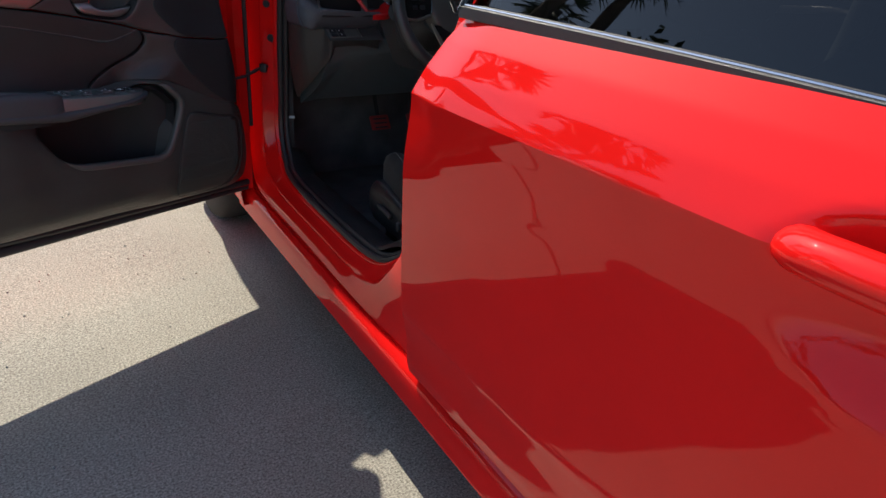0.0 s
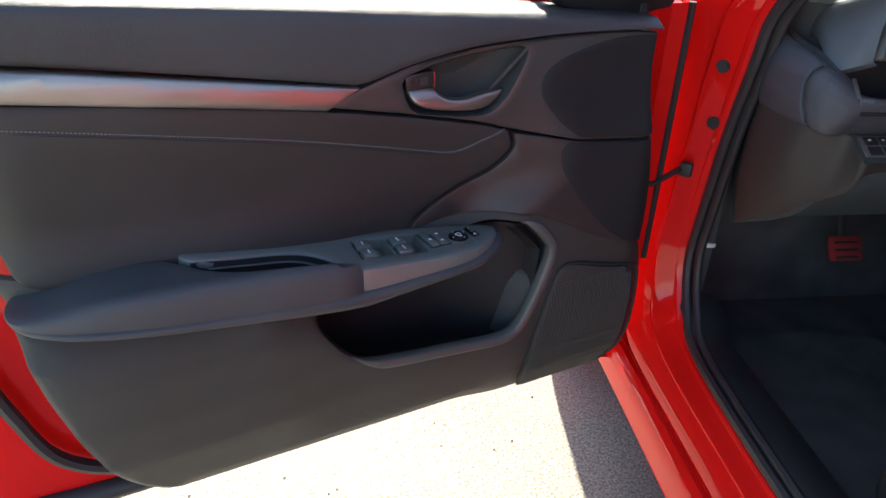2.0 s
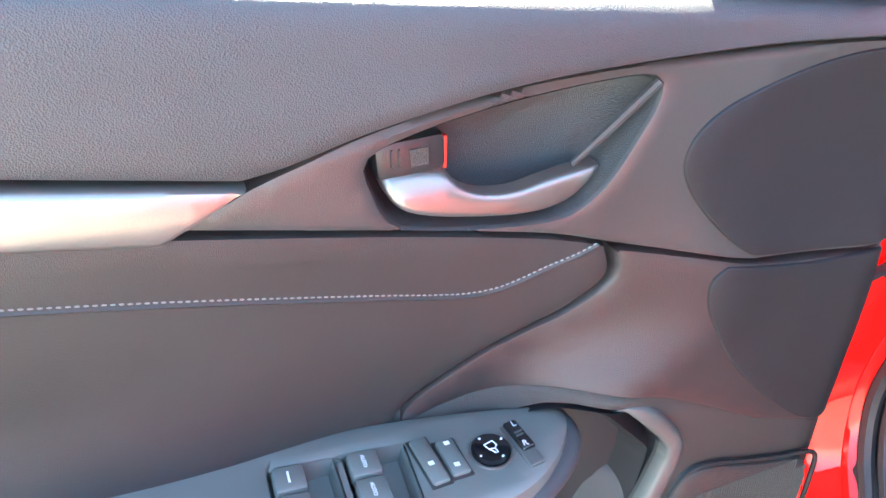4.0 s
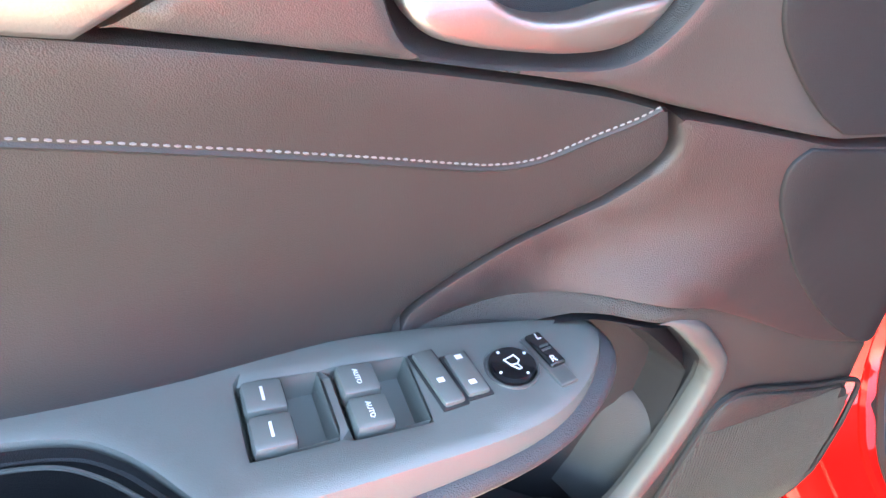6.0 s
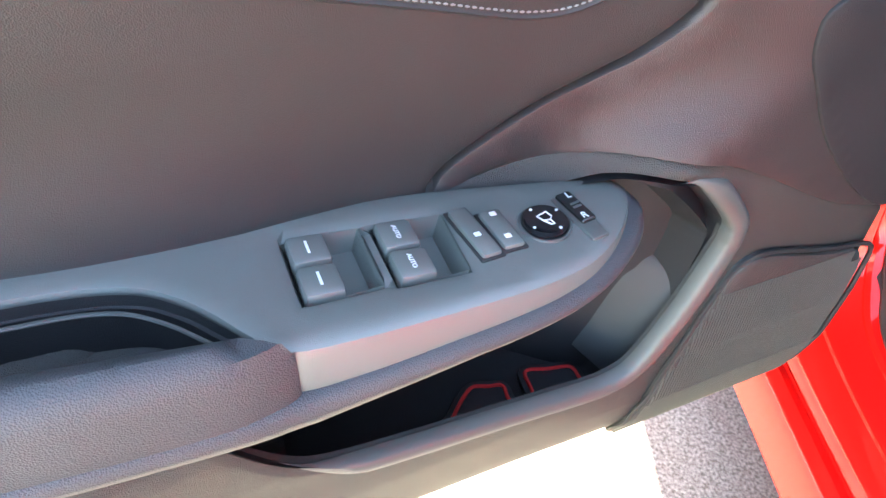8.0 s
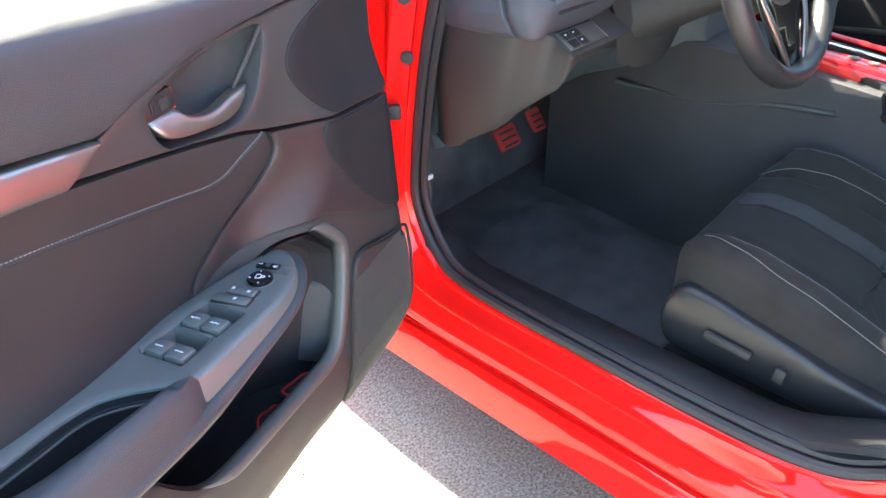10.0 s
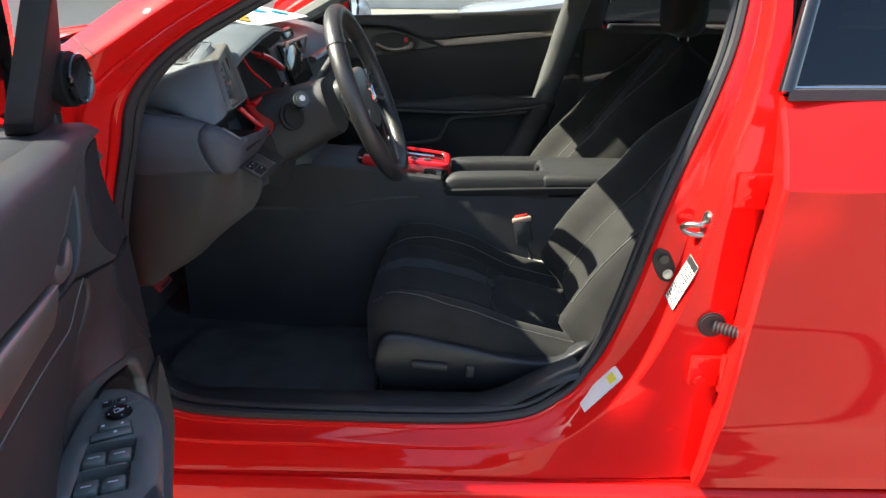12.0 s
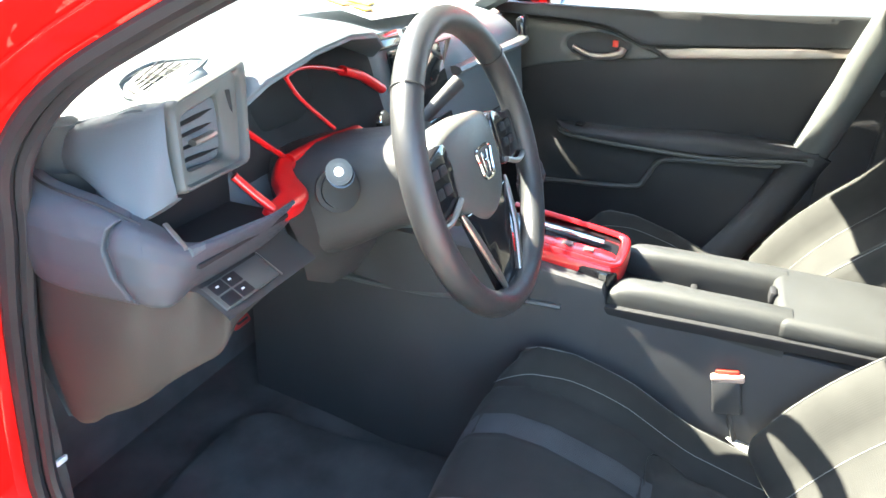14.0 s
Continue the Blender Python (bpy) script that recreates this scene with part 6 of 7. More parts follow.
    def bulge(q, k, cut=True):
        x, y, lo, hi = q[:4]
        inboard = ease(x, -0.66, -0.61)
        off = float(np.interp(k, [0, 0.06, 0.3, 0.6, 0.8, 0.93, 1.0], [-0.006, 0.0, 0.005, 0.004, -0.002, -0.010, -0.022])) * (1 - 0.72 * inboard)
        if cut:
            away = q[4] - np.interp(k, seam_k, seam_i)
            off += 0.003 * ease(away, 0.0, 4.0) * (1 - ease(away, 10, 24)) - 0.007 * math.exp(-(away / 0.75) ** 2)
        d = np.array([x, y]) - mid
        d = d / np.linalg.norm(d)
        d = d * (1 - inboard) + np.array([0.0, -1.0]) * inboard
        return (x + d[0] * off, y + d[1] * off + 0.026 * (1 - k) ** 1.6 * ease(x, -0.675, -0.625), lo + (hi - lo) * (1 - (1 - k) ** 1.25 if k > 0.6 else k * (1 - 0.4 ** 1.25) / 0.6))
    steps = np.unique(np.r_[np.arange(len(fine_turn)), np.arange(48, 66, 0.34)])
    numbered = [np.r_[[np.interp(i, np.arange(len(fine_turn)), fine_turn[:, c]) for c in range(4)], i] for i in steps]
    rows = [[bulge(q, k) for q in numbered] for k in np.r_[0, 0.03, np.linspace(0.07, 0.94, 30), 0.97, 1.0]]
    rows.append([(x + 0.012, y + 0.006, z - 0.018 * ease(x, -0.66, -0.61)) for x, y, z in rows[-1]])
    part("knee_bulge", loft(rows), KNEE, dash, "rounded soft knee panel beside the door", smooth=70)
    part("panel_gap", tube([Vector(bulge(q, 0.985, False)) + Vector((-0.001, -0.0005, 0.0)) for q in fine_turn[8:67]], 0.0018, 5), INK, dash)
    # lower panel, cut off along a line that sweeps forward to the sill
    high = curve([(-0.640, 1.00, 0.819), (-0.667, 0.957, 0.819), (-0.679, 0.924, 0.822), (-0.683, 0.884, 0.824), (-0.681, 0.844, 0.826), (-0.674, 0.815, 0.826), (-0.652, 0.797, 0.823),
                  (-0.630, 0.783, 0.820), (-0.627, 0.764, 0.810), (-0.624, 0.746, 0.799), (-0.60, 0.743, 0.797), (-0.534, 0.746, 0.797), (-0.465, 0.758, 0.797)], 6)
    low = curve([(-0.625, 1.02, 0.585), (-0.640, 0.985, 0.588), (-0.643, 0.955, 0.600), (-0.643, 0.93, 0.620), (-0.640, 0.895, 0.640), (-0.636, 0.865, 0.662), (-0.630, 0.835, 0.690),
                 (-0.624, 0.80, 0.718), (-0.620, 0.770, 0.742), (-0.617, 0.753, 0.772), (-0.595, 0.758, 0.776), (-0.53, 0.765, 0.776), (-0.465, 0.782, 0.762)], 6)
    rows = [[a_ + np.array((0.004, 0.004, 0.004)) for a_ in high]]
    for k in (0, 0.02, 0.1, 0.25, 0.4, 0.55, 0.7, 0.85, 0.96, 1.0):
        rows.append([a_ * (1 - k) + e * k + np.array((-0.010 * math.sin(k * math.pi) * (1 - ease(e[0], -0.64, -0.615)) + (0.003 if k == 1.0 else 0.0), 0, 0)) for a_, e in zip(high, low)])
    rows.append([v + np.array((0.03, 0.05, 0.0)) for v in rows[-1]])
    rows.append([v + np.array((0.10, 0.20, 0.0)) for v in rows[-2]])
    part("lower_dash_panel", loft(rows), GREY_PLASTIC, dash, "dark grey lower dash panel", smooth=60)
    # side face of the vent block, and the dark end piece ahead of it
    top_l = curve([(-0.600, 1.00, 0.945), (-0.614, 0.95, 0.956), (-0.622, 0.918, 0.966), (-0.620, 0.89, 0.975), (-0.614, 0.86, 0.985), (-0.606, 0.835, 0.993), (-0.598, 0.822, 0.999)], 5)
    bot_l = curve([(-0.600, 1.00, 0.905), (-0.625, 0.94, 0.923), (-0.642, 0.893, 0.925), (-0.655, 0.85, 0.914), (-0.656, 0.818, 0.902), (-0.643, 0.802, 0.909), (-0.622, 0.796, 0.917)], 5)
    rows = []
    for k in (-0.12, 0, 0.06, 0.25, 0.5, 0.75, 0.95, 1.0, 1.08):
        c = min(1.0, max(0.0, k))
        row = [a_ * (1 - c) + b_ * c + np.array((-0.006, -0.002, 0.0)) * math.sin(c * math.pi) for a_, b_ in zip(top_l, bot_l)]
        if k < 0:
            row = [v + np.array((0.02, 0.008, 0.004)) for v in row]
        if k > 1:
            row = [v + np.array((0.012, 0.006, -0.006)) for v in row]
        rows.append(row)
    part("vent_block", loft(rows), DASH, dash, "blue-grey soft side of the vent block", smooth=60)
    cap_ = [[(-0.612, 0.928, z0), (-0.632, 0.935, z0), (-0.645, 0.965, z0), (-0.652, 1.01, z0)] for z0 in (0.918, 0.930, 0.955, 0.968)]
    cap_.append([(x + 0.02, y + 0.01, z + 0.006) for x, y, z in cap_[-1]])
    part("end_cap", loft(cap_), PLASTIC, dash, "dark plastic dash end piece", smooth=60)
    part("jamb_garnish", loft([[(-0.625, 0.90, z), (-0.652, 0.94, z), (-0.662, 0.985, z), (-0.664, 1.03, z)] for z in (0.79, 0.83, 0.87, 0.9, 0.925)]), GREY_PLASTIC, dash, smooth=60)
    # open tray under the vent
    part("tray", join(box((0.150, 0.10, 0.005), (-0.565, 0.812, 0.857), 0.001), box((0.150, 0.004, 0.06), (-0.565, 0.845, 0.885), 0.001)), COVER, dash, "gloss black open tray")
    part("tray_lip", tube([(-0.644, 0.770, 0.873), (-0.57, 0.769, 0.866), (-0.498, 0.769, 0.858)], 0.0055, 8), DASH, dash)
    part("tray_end", tube([(-0.636, 0.803, 0.893), (-0.641, 0.786, 0.885), (-0.645, 0.771, 0.876)], 0.003, 8, flat=0.6), SILVER, dash, "bright end of the tray")
    # ledge under the tray, with a push-button plate and a thin bright edge at its inboard end
    part("button_ledge", loft([[(x, 0.790, 0.828), (x, 0.785, 0.8205), (x, 0.770, 0.8125), (x, 0.7475, 0.8000), (x, 0.7435, 0.7955)] for x in np.linspace(-0.628, -0.465, 8)]), GREY_PLASTIC, dash, smooth=30)
    tilt = Matrix.Translation((-0.5775, 0.7655, 0.8105)) @ pose(0, 0, 0, -61, 0, 0)
    sw = part("button_panel", box((0.092, 0.006, 0.036), (0, 0, 0), 0.002), SMOOTH, dash, "small panel with dash buttons", m=tilt)
    for bx, bz in ((-0.030, -0.009), (-0.030, 0.008), (-0.008, 0.008), (-0.008, -0.009)):
        part("button", box((0.020, 0.003, 0.0150), (bx, -0.0024, bz), 0.0012), COVER, sw)
    for bx, bz in ((-0.032, 0.009), (-0.012, 0.009), (-0.010, -0.008)):
        part("mark", box((0.0040, 0.0008, 0.0022), (bx, -0.0042, bz), 0), WHITE_MARK, sw, smooth=0)
    part("bright_edge", box((0.0014, 0.0024, 0.040), (0.0475, -0.0022, 0), 0.0005), SILVER, sw)
    # air vent: raised frame, cavity and slats
    tl, tr, br, bl = (Vector(v) for v in ((-0.598, 0.820, 1.001), (-0.436, 0.853, 1.018), (-0.511, 0.797, 0.922), (-0.622, 0.795, 0.918)))
    slot = [Vector(v) for v in ((-0.583, 0.819, 0.985), (-0.510, 0.833, 0.992), (-0.530, 0.814, 0.930), (-0.600, 0.803, 0.935))]
    nrm = (tr - tl).cross(bl - tl).normalized()
    nrm = nrm if nrm.y < 0 else -nrm

    def rounded(c, soft, n=9):
        """A four-sided ring with softened corners, evenly parted."""
        out = []
        for i in range(4):
            p0, p1, p2 = c[i - 1], c[i], c[(i + 1) % 4]
            a, b = p1 + (p0 - p1) * soft, p1 + (p2 - p1) * soft
            out += [a * (1 - t) ** 2 + p1 * 2 * t * (1 - t) + b * t * t for t in np.linspace(0, 1, 6)]
            far = p2 + (p1 - p2) * soft
            out += [b * (1 - t) + far * t for t in np.linspace(0, 1, n)[1:-1]]
        return out
    quad = lambda s_, t_: (slot[0] * (1 - s_) + slot[1] * s_) * (1 - t_) + (slot[3] * (1 - s_) + slot[2] * s_) * t_
    o, i = rounded([tl, tr, br, bl], 0.10), rounded(slot, 0.16)
    frame_ = loft([[v - nrm * 0.05 for v in o]] + [[v * (1 - k) + w * k + nrm * h for v, w in zip(o, i)] for k, h in ((0, -0.004), (0.01, 0.002), (0.05, 0.0055), (0.12, 0.0075), (0.24, 0.0075), (0.30, 0.005), (0.34, 0.001), (0.60, 0.001), (0.92, 0.0015), (0.98, 0.0), (1.0, -0.004), (1.0, -0.045))], close_cols=True)
    vent = part("air_vent", frame_, SMOOTH, dash, "blue-grey plastic air vent with slats", smooth=38)
    for t in (0.18, 0.38, 0.60, 0.82):
        a, b = quad(0.0, t) - nrm * 0.010, quad(1.0, t) - nrm * 0.010
        part("slat", tube([a, a * 0.5 + b * 0.5 + nrm * 0.005, b], 0.0058, 8, flat=0.30), COVER, vent)
    part("vent_tab", tube([quad(0.22, 0.56) + nrm * 0.001, quad(0.50, 0.56) + nrm * 0.004, quad(0.78, 0.56) + nrm * 0.001], 0.0055, 8, flat=0.6), SILVER, vent, "pale sliding tab")
    part("vent_wheel", tube([Vector((-0.490, 0.8365, 0.992)) + nrm * 0.002, Vector((-0.4955, 0.830, 0.968)) + nrm * 0.002], 0.0035, 8, flat=0.8), COVER, vent, "black thumb wheel")
    bm = bmesh.new()
    bm.faces.new([bm.verts.new(v - nrm * 0.032) for v in slot])
    part("vent_cavity", bm, INK, vent)
    # side defroster grille on top
    slope = lambda a: 0.9965 + 0.30 * (a + 0.564)
    quad_ = [(-0.564, 0.872), (-0.553, 0.912), (-0.512, 0.912), (-0.494, 0.866)]
    g = part("defroster_grille", sheet(curve(quad_, 5, True), lambda a, b: slope(a) + 0.001, lambda a, b, h: Vector((a, b, h)), 0.02, 0.001, 0.006), INK, dash, "black side defroster grille")
    ring_ = curve([(-0.573, 0.867), (-0.559, 0.919), (-0.508, 0.919), (-0.485, 0.862)], 5, True)
    part("grille_frame", tube([(a, b, slope(a) + 0.001) for a, b in ring_], 0.0024, 6, closed=True), DASH, g)
    for k in range(5):
        y0 = 0.876 + 0.0075 * k
        part("slat", tube([(-0.562 + 0.0015 * k, y0, slope(-0.562) + 0.002), (-0.498 - 0.003 * k, y0, slope(-0.498) + 0.002)], 0.0009, 5), PLASTIC, g)
    for k in range(3):
        x = -0.548 + k * 0.015
        part("slat", tube([(x, 0.872, slope(x) + 0.0026), (x + 0.006, 0.908, slope(x + 0.006) + 0.0026)], 0.0008, 5), SMOOTH, g)
    # cluster: hood, dark well, display
    hood = []
    for x, z, y in ((-0.475, 0.975, 0.83), (-0.44, 1.000, 0.815), (-0.36, 1.025, 0.80), (-0.28, 1.035, 0.795), (-0.20, 1.028, 0.80), (-0.14, 1.006, 0.82), (-0.11, 0.985, 0.85)):
        hood.append([(x, 1.02, 1.012), (x, y + 0.09, z + 0.004), (x, y + 0.01, z), (x, y, z - 0.006), (x, y + 0.006, z - 0.012), (x, y + 0.08, z - 0.018)])
    part("cluster_hood", loft([list(map(tuple, curve(r, 4))) for r in hood]), DASH, dash, "padded hood over the instruments", smooth=60)
    well = []
    for x in np.linspace(-0.465, -0.115, 22):
        sec = curve(np.array([[np.interp(x, xs, arr[:, j, k]) for k in range(2)] for j in range(2, 8)]), 6)
        sec = [v for v in sec if 0.862 < v[1] < 0.995]
        zs_ = np.linspace(0.990, 0.866, 12)
        ys_ = np.interp(zs_, [v[1] for v in sec][::-1], [v[0] for v in sec][::-1])
        well.append([(x, y - 0.004, z) for y, z in zip(ys_, zs_)])
    part("cluster_well", loft(well), COVER, dash, "black recess round the instruments", smooth=60)
    part("cluster_display", box((0.26, 0.006, 0.085), (-0.29, 0.898, 0.945), 0.004, (-14, 0, 0)), COVER, dash, "dark instrument display")
    # red trim runs
    def run(name, pts, r, flat=0.7):
        return part(name, tube(curve(pts, 6), r, 10, flat=flat), RED_TRIM, dash, "glossy red dash trim", smooth=60)
    run("red_trim", [(-0.523, 0.808, 0.907), (-0.512, 0.792, 0.886), (-0.500, 0.775, 0.866)], 0.007)
    tongue = [(-0.508, 0.0), (-0.48, -0.007), (-0.446, -0.006), (-0.426, 0.006), (-0.416, 0.030), (-0.402, 0.046), (-0.372, 0.051), (-0.374, 0.066), (-0.395, 0.071), (-0.414, 0.066), (-0.442, 0.047), (-0.458, 0.027), (-0.478, 0.021), (-0.503, 0.017)]
    part("red_trim_block", sheet(curve(tongue, 5, True), lambda a, b: 0.0, lambda x, t, h: Vector((x, 0.769 + 0.90 * t - 0.436 * h, 0.863 + 0.436 * t + 0.90 * h)), 0.012, 0.005, 0.016), RED_TRIM, dash, "glossy red dash trim", smooth=60)
    run("red_trim", [(-0.395, 0.823, 0.889), (-0.34, 0.812, 0.897), (-0.294, 0.803, 0.899), (-0.25, 0.803, 0.896)], 0.010, 0.6)
    run("red_trim", [(-0.495, 0.812, 0.952), (-0.448, 0.820, 0.922), (-0.400, 0.829, 0.893)], 0.005)
    run("red_trim", [(-0.315, 0.802, 0.912), (-0.345, 0.835, 0.955), (-0.362, 0.845, 0.985)], 0.004)
    run("red_trim", [(-0.362, 0.845, 0.985), (-0.33, 0.848, 0.990), (-0.28, 0.850, 0.984), (-0.21, 0.850, 0.968)], 0.005)
    run("red_trim", [(-0.21, 0.850, 0.968), (-0.17, 0.84, 0.955), (-0.13, 0.825, 0.93)], 0.011)
    # centre screen and vents
    cs = part("centre_screen", box((0.20, 0.014, 0.115), (0.02, 0.822, 0.925), 0.006, (-18, 0, 0)), SCREEN, dash, "dark centre touch screen in a bright frame")
    part("screen_frame", tube([(-0.085, 0.815, 0.982), (0.125, 0.815, 0.982), (0.125, 0.836, 0.868), (-0.085, 0.836, 0.868)], 0.005, 6, closed=True), SILVER, cs)
    for dz in (0, 1):
        part("climate_row", box((0.20, 0.012, 0.026), (0.02, 0.800 - 0.01 * dz, 0.835 - 0.04 * dz), 0.004, (-15, 0, 0)), GLOSS_BLACK, cs)
    for sx in (-0.05, 0.09):
        part("centre_vent", box((0.09, 0.02, 0.028), (sx, 0.862, 0.990), 0.004, (-25, 0, 0)), GLOSS_BLACK, dash, "black centre air vent")
    # passenger side trim bar
    part("passenger_trim", tube(curve([(0.16, 0.812, 0.915), (0.35, 0.797, 0.925), (0.55, 0.79, 0.93), (0.66, 0.835, 0.925)], 6), 0.016, 8, flat=0.6), SMOOTH, dash, "satin trim bar")
    part("passenger_vent", box((0.09, 0.02, 0.05), (0.60, 0.805, 0.955), 0.008, (-15, 0, 10)), GLOSS_BLACK, dash)
    part("glovebox_gap", tube([(0.18, 0.792, 0.80), (0.60, 0.782, 0.80)], 0.0016, 5), INK, dash)
    # steering column
    col = []
    ax = Vector((0, -0.90, 0.36)).normalized()
    for k, (w, h) in enumerate(((0.10, 0.085), (0.098, 0.082), (0.085, 0.070), (0.075, 0.062))):
        c = Vector((-0.315, 0.86, 0.80)) + ax * (0.07 * k)
        u = Vector((0, 0.36, 0.90))
        col.append([c + Vector((w * math.copysign(abs(math.cos(t)) ** 0.7, math.cos(t)), 0, 0)) + u * (h * math.copysign(abs(math.sin(t)) ** 0.7, math.sin(t))) for t in np.arange(24) * math.pi / 12])
    part("column_cover", loft(col, close_cols=True, caps=True), PLASTIC, dash, "dark grey steering column cover", smooth=60)
    part("column_skirt", loft([[(-0.46, 0.80, 0.86), (-0.44, 0.785, 0.80), (-0.40, 0.80, 0.72)], [(-0.40, 0.79, 0.86), (-0.38, 0.765, 0.79), (-0.36, 0.785, 0.70)], [(-0.30, 0.79, 0.86), (-0.30, 0.755, 0.78), (-0.30, 0.78, 0.695)],
                               [(-0.20, 0.79, 0.86), (-0.21, 0.765, 0.79), (-0.22, 0.79, 0.70)], [(-0.13, 0.81, 0.86), (-0.14, 0.79, 0.80), (-0.16, 0.81, 0.72)]]), GREY_PLASTIC, dash, smooth=60)
    # lamp stalk with a round dial
    st = part("light_stalk", tube([(-0.405, 0.735, 0.885), (-0.44, 0.718, 0.898), (-0.468, 0.705, 0.910)], [0.010, 0.013, 0.016], 14), GLOSS_BLACK, dash, "black lamp stalk with a round end")
    part("stalk_end", disc(0.0150, 0.016, (-0.480, 0.700, 0.917), (-0.8, -0.45, 0.35), 18, 0.004), SMOOTH, st)
    # white disc that paints the bright highlight on the stalk's end
    part("stalk_glint", disc(0.0055, 0.003, (-0.4885, 0.6952, 0.9207), (-0.8, -0.45, 0.35), 14, 0.001), WHITE_MARK, st, "white spot painted as the stalk end's highlight")
    part("stalk_boot", disc(0.028, 0.02, (-0.425, 0.735, 0.872), (-0.6, -0.7, 0.3), 20, 0.006), INK, st)
    part("wiper_stalk", tube([(-0.23, 0.735, 0.885), (-0.18, 0.71, 0.93), (-0.145, 0.69, 0.960)], [0.009, 0.010, 0.012], 10), GREY_PLASTIC, dash, "wiper stalk")
    part("start_button", disc(0.018, 0.012, (-0.155, 0.808, 0.885), (0, -1, 0.3), 20, 0.003), CHROME, dash, "round start button")
    return dash


build_dash()


# ---- steering wheel ----
def build_wheel():
    tilt = radians(21)
    m = Matrix.Translation((-0.322, 0.600, 0.897)) @ Matrix(((1, 0, 0), (0, math.sin(tilt), -math.cos(tilt)), (0, math.cos(tilt), math.sin(tilt)))).to_4x4()
    R = 0.178
    ring = [(R * math.cos(a), R * math.sin(a), 0.012) for a in np.arange(64) * math.pi / 32]
    w = part("steering_wheel", tube(ring, 0.0165, 14, flat=1.1, closed=True), WHEEL, car, "leather steering wheel with silver lower spokes", smooth=60, m=m)
    hub = curve([(-0.075, 0.052), (0, 0.062), (0.075, 0.052), (0.088, 0.01), (0.066, -0.045), (0.03, -0.068), (0, -0.072), (-0.03, -0.068), (-0.066, -0.045), (-0.088, 0.01)], 6, True)
    part("airbag_cover", sheet(hub, lambda a, b: 0.018 - 1.6 * (a * a + b * b), lambda a, b, h: Vector((a, b, h)), 0.012, 0.008, 0.04), SMOOTH, w, "satin black airbag cover", smooth=60)
    for s in (-1, 1):
        sp = curve([(s * 0.080, 0.045), (s * 0.13, 0.040), (s * 0.170, 0.030), (s * 0.168, -0.025), (s * 0.13, -0.030), (s * 0.082, -0.020)], 5, True)
        part("spoke", sheet(sp, lambda a, b: 0.010, lambda a, b, h: Vector((a, b, h)), 0.015, 0.004, 0.02), GLOSS_BLACK, w, "gloss black spoke with buttons")
        part("spoke_trim", tube(curve([(s * 0.088, -0.02, 0.013), (s * 0.13, -0.033, 0.014), (s * 0.166, -0.028, 0.013)], 5), 0.004, 8), SILVER, w, "silver spoke trim")
        for i in range(4):
            part("spoke_button", box((0.016, 0.012, 0.004), (s * (0.108 + 0.022 * (i % 2)), 0.022 - 0.022 * (i // 2), 0.0115), 0.002), COVER, w)
        part("lower_spoke", tube(curve([(s * 0.083, -0.040, 0.006), (s * 0.058, -0.105, 0.012), (s * 0.030, -0.162, 0.012)], 5), [0.003, 0.005, 0.006] + [0.0065] * 5 + [0.006, 0.005, 0.003], 8, flat=0.6), SILVER, w, "silver edge of the lower spoke")
    infill = np.array([(-0.075, -0.045), (0.075, -0.045), (0.055, -0.10), (0.030, -0.165), (-0.030, -0.165), (-0.055, -0.10)])
    part("lower_infill", sheet(infill, lambda a, b: 0.008, lambda a, b, h: Vector((a, b, h)), 0.03, 0.003, 0.012), GLOSS_BLACK, w, "black lower spoke")
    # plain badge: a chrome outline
    b = curve([(-0.022, 0.018), (0.022, 0.018), (0.020, 0.0), (0.014, -0.018), (-0.014, -0.018), (-0.020, 0.0)], 4, True)
    part("badge", tube([(x, y, 0.0195) for x, y in b], 0.0022, 6, closed=True), CHROME, w, "chrome badge outline")
    part("badge_bar", join(box((0.004, 0.028, 0.003), (-0.008, 0, 0.0195), 0.001, (0, 0, 6)), box((0.004, 0.028, 0.003), (0.008, 0, 0.0195), 0.001, (0, 0, -6)), box((0.016, 0.004, 0.003), (0, 0.002, 0.0195), 0.001)), CHROME, w)
    for a in (0.72, math.pi - 0.72):
        p = Vector((R * math.cos(a), R * math.sin(a), 0.012))
        part("rim_seam", tube([p + 0.0172 * (math.cos(q) * Vector((math.cos(a), math.sin(a), 0)) + 1.1 * math.sin(q) * Vector((0, 0, 1))) for q in np.arange(16) * math.pi / 8], 0.0009, 5, closed=True), INK, w)


build_wheel()

# ---- pedals, floor mat ----
for nm, x, y, z, sx, sz in (("brake_pedal", -0.275, 1.135, 0.435, 0.075, 0.055), ("accelerator_pedal", -0.120, 1.165, 0.420, 0.050, 0.060)):
    p = part(nm, box((sx, 0.012, sz), (x, y, z), 0.006, (-35, 0, 0)), material(nm + "_metal", (0.42, 0.05, 0.05), 0.45, metal=0.4), car, "red metal pedal with rubber studs")
    part("pedal_arm", tube([(x, y + 0.02, z + 0.02), (x, 1.22, 0.60)], 0.008, 6), RUBBER, p)
    for k in range(3):
        part("stud", box((sx * 0.7, 0.006, 0.006), (x, y - 0.006 + 0.0098 * (k - 1) * 0.9, z + 0.015 * (k - 1) * 0.9), 0.002, (-35, 0, 0)), RUBBER, p)
mat = part("floor_mat", sheet(curve([(-0.58, 0.62), (-0.58, 1.0), (-0.50, 1.08), (-0.2, 1.08), (-0.17, 0.9), (-0.17, 0.62)], 5, True), lambda a, b: 0.236 + 0.15 * max(0, b - 1.0), lambda a, b, h: Vector((a, b, h)), 0.05, 0.004, 0.008), CARPET)
tagged(mat, "black carpet mat on the driver footwell floor", "floor mat")


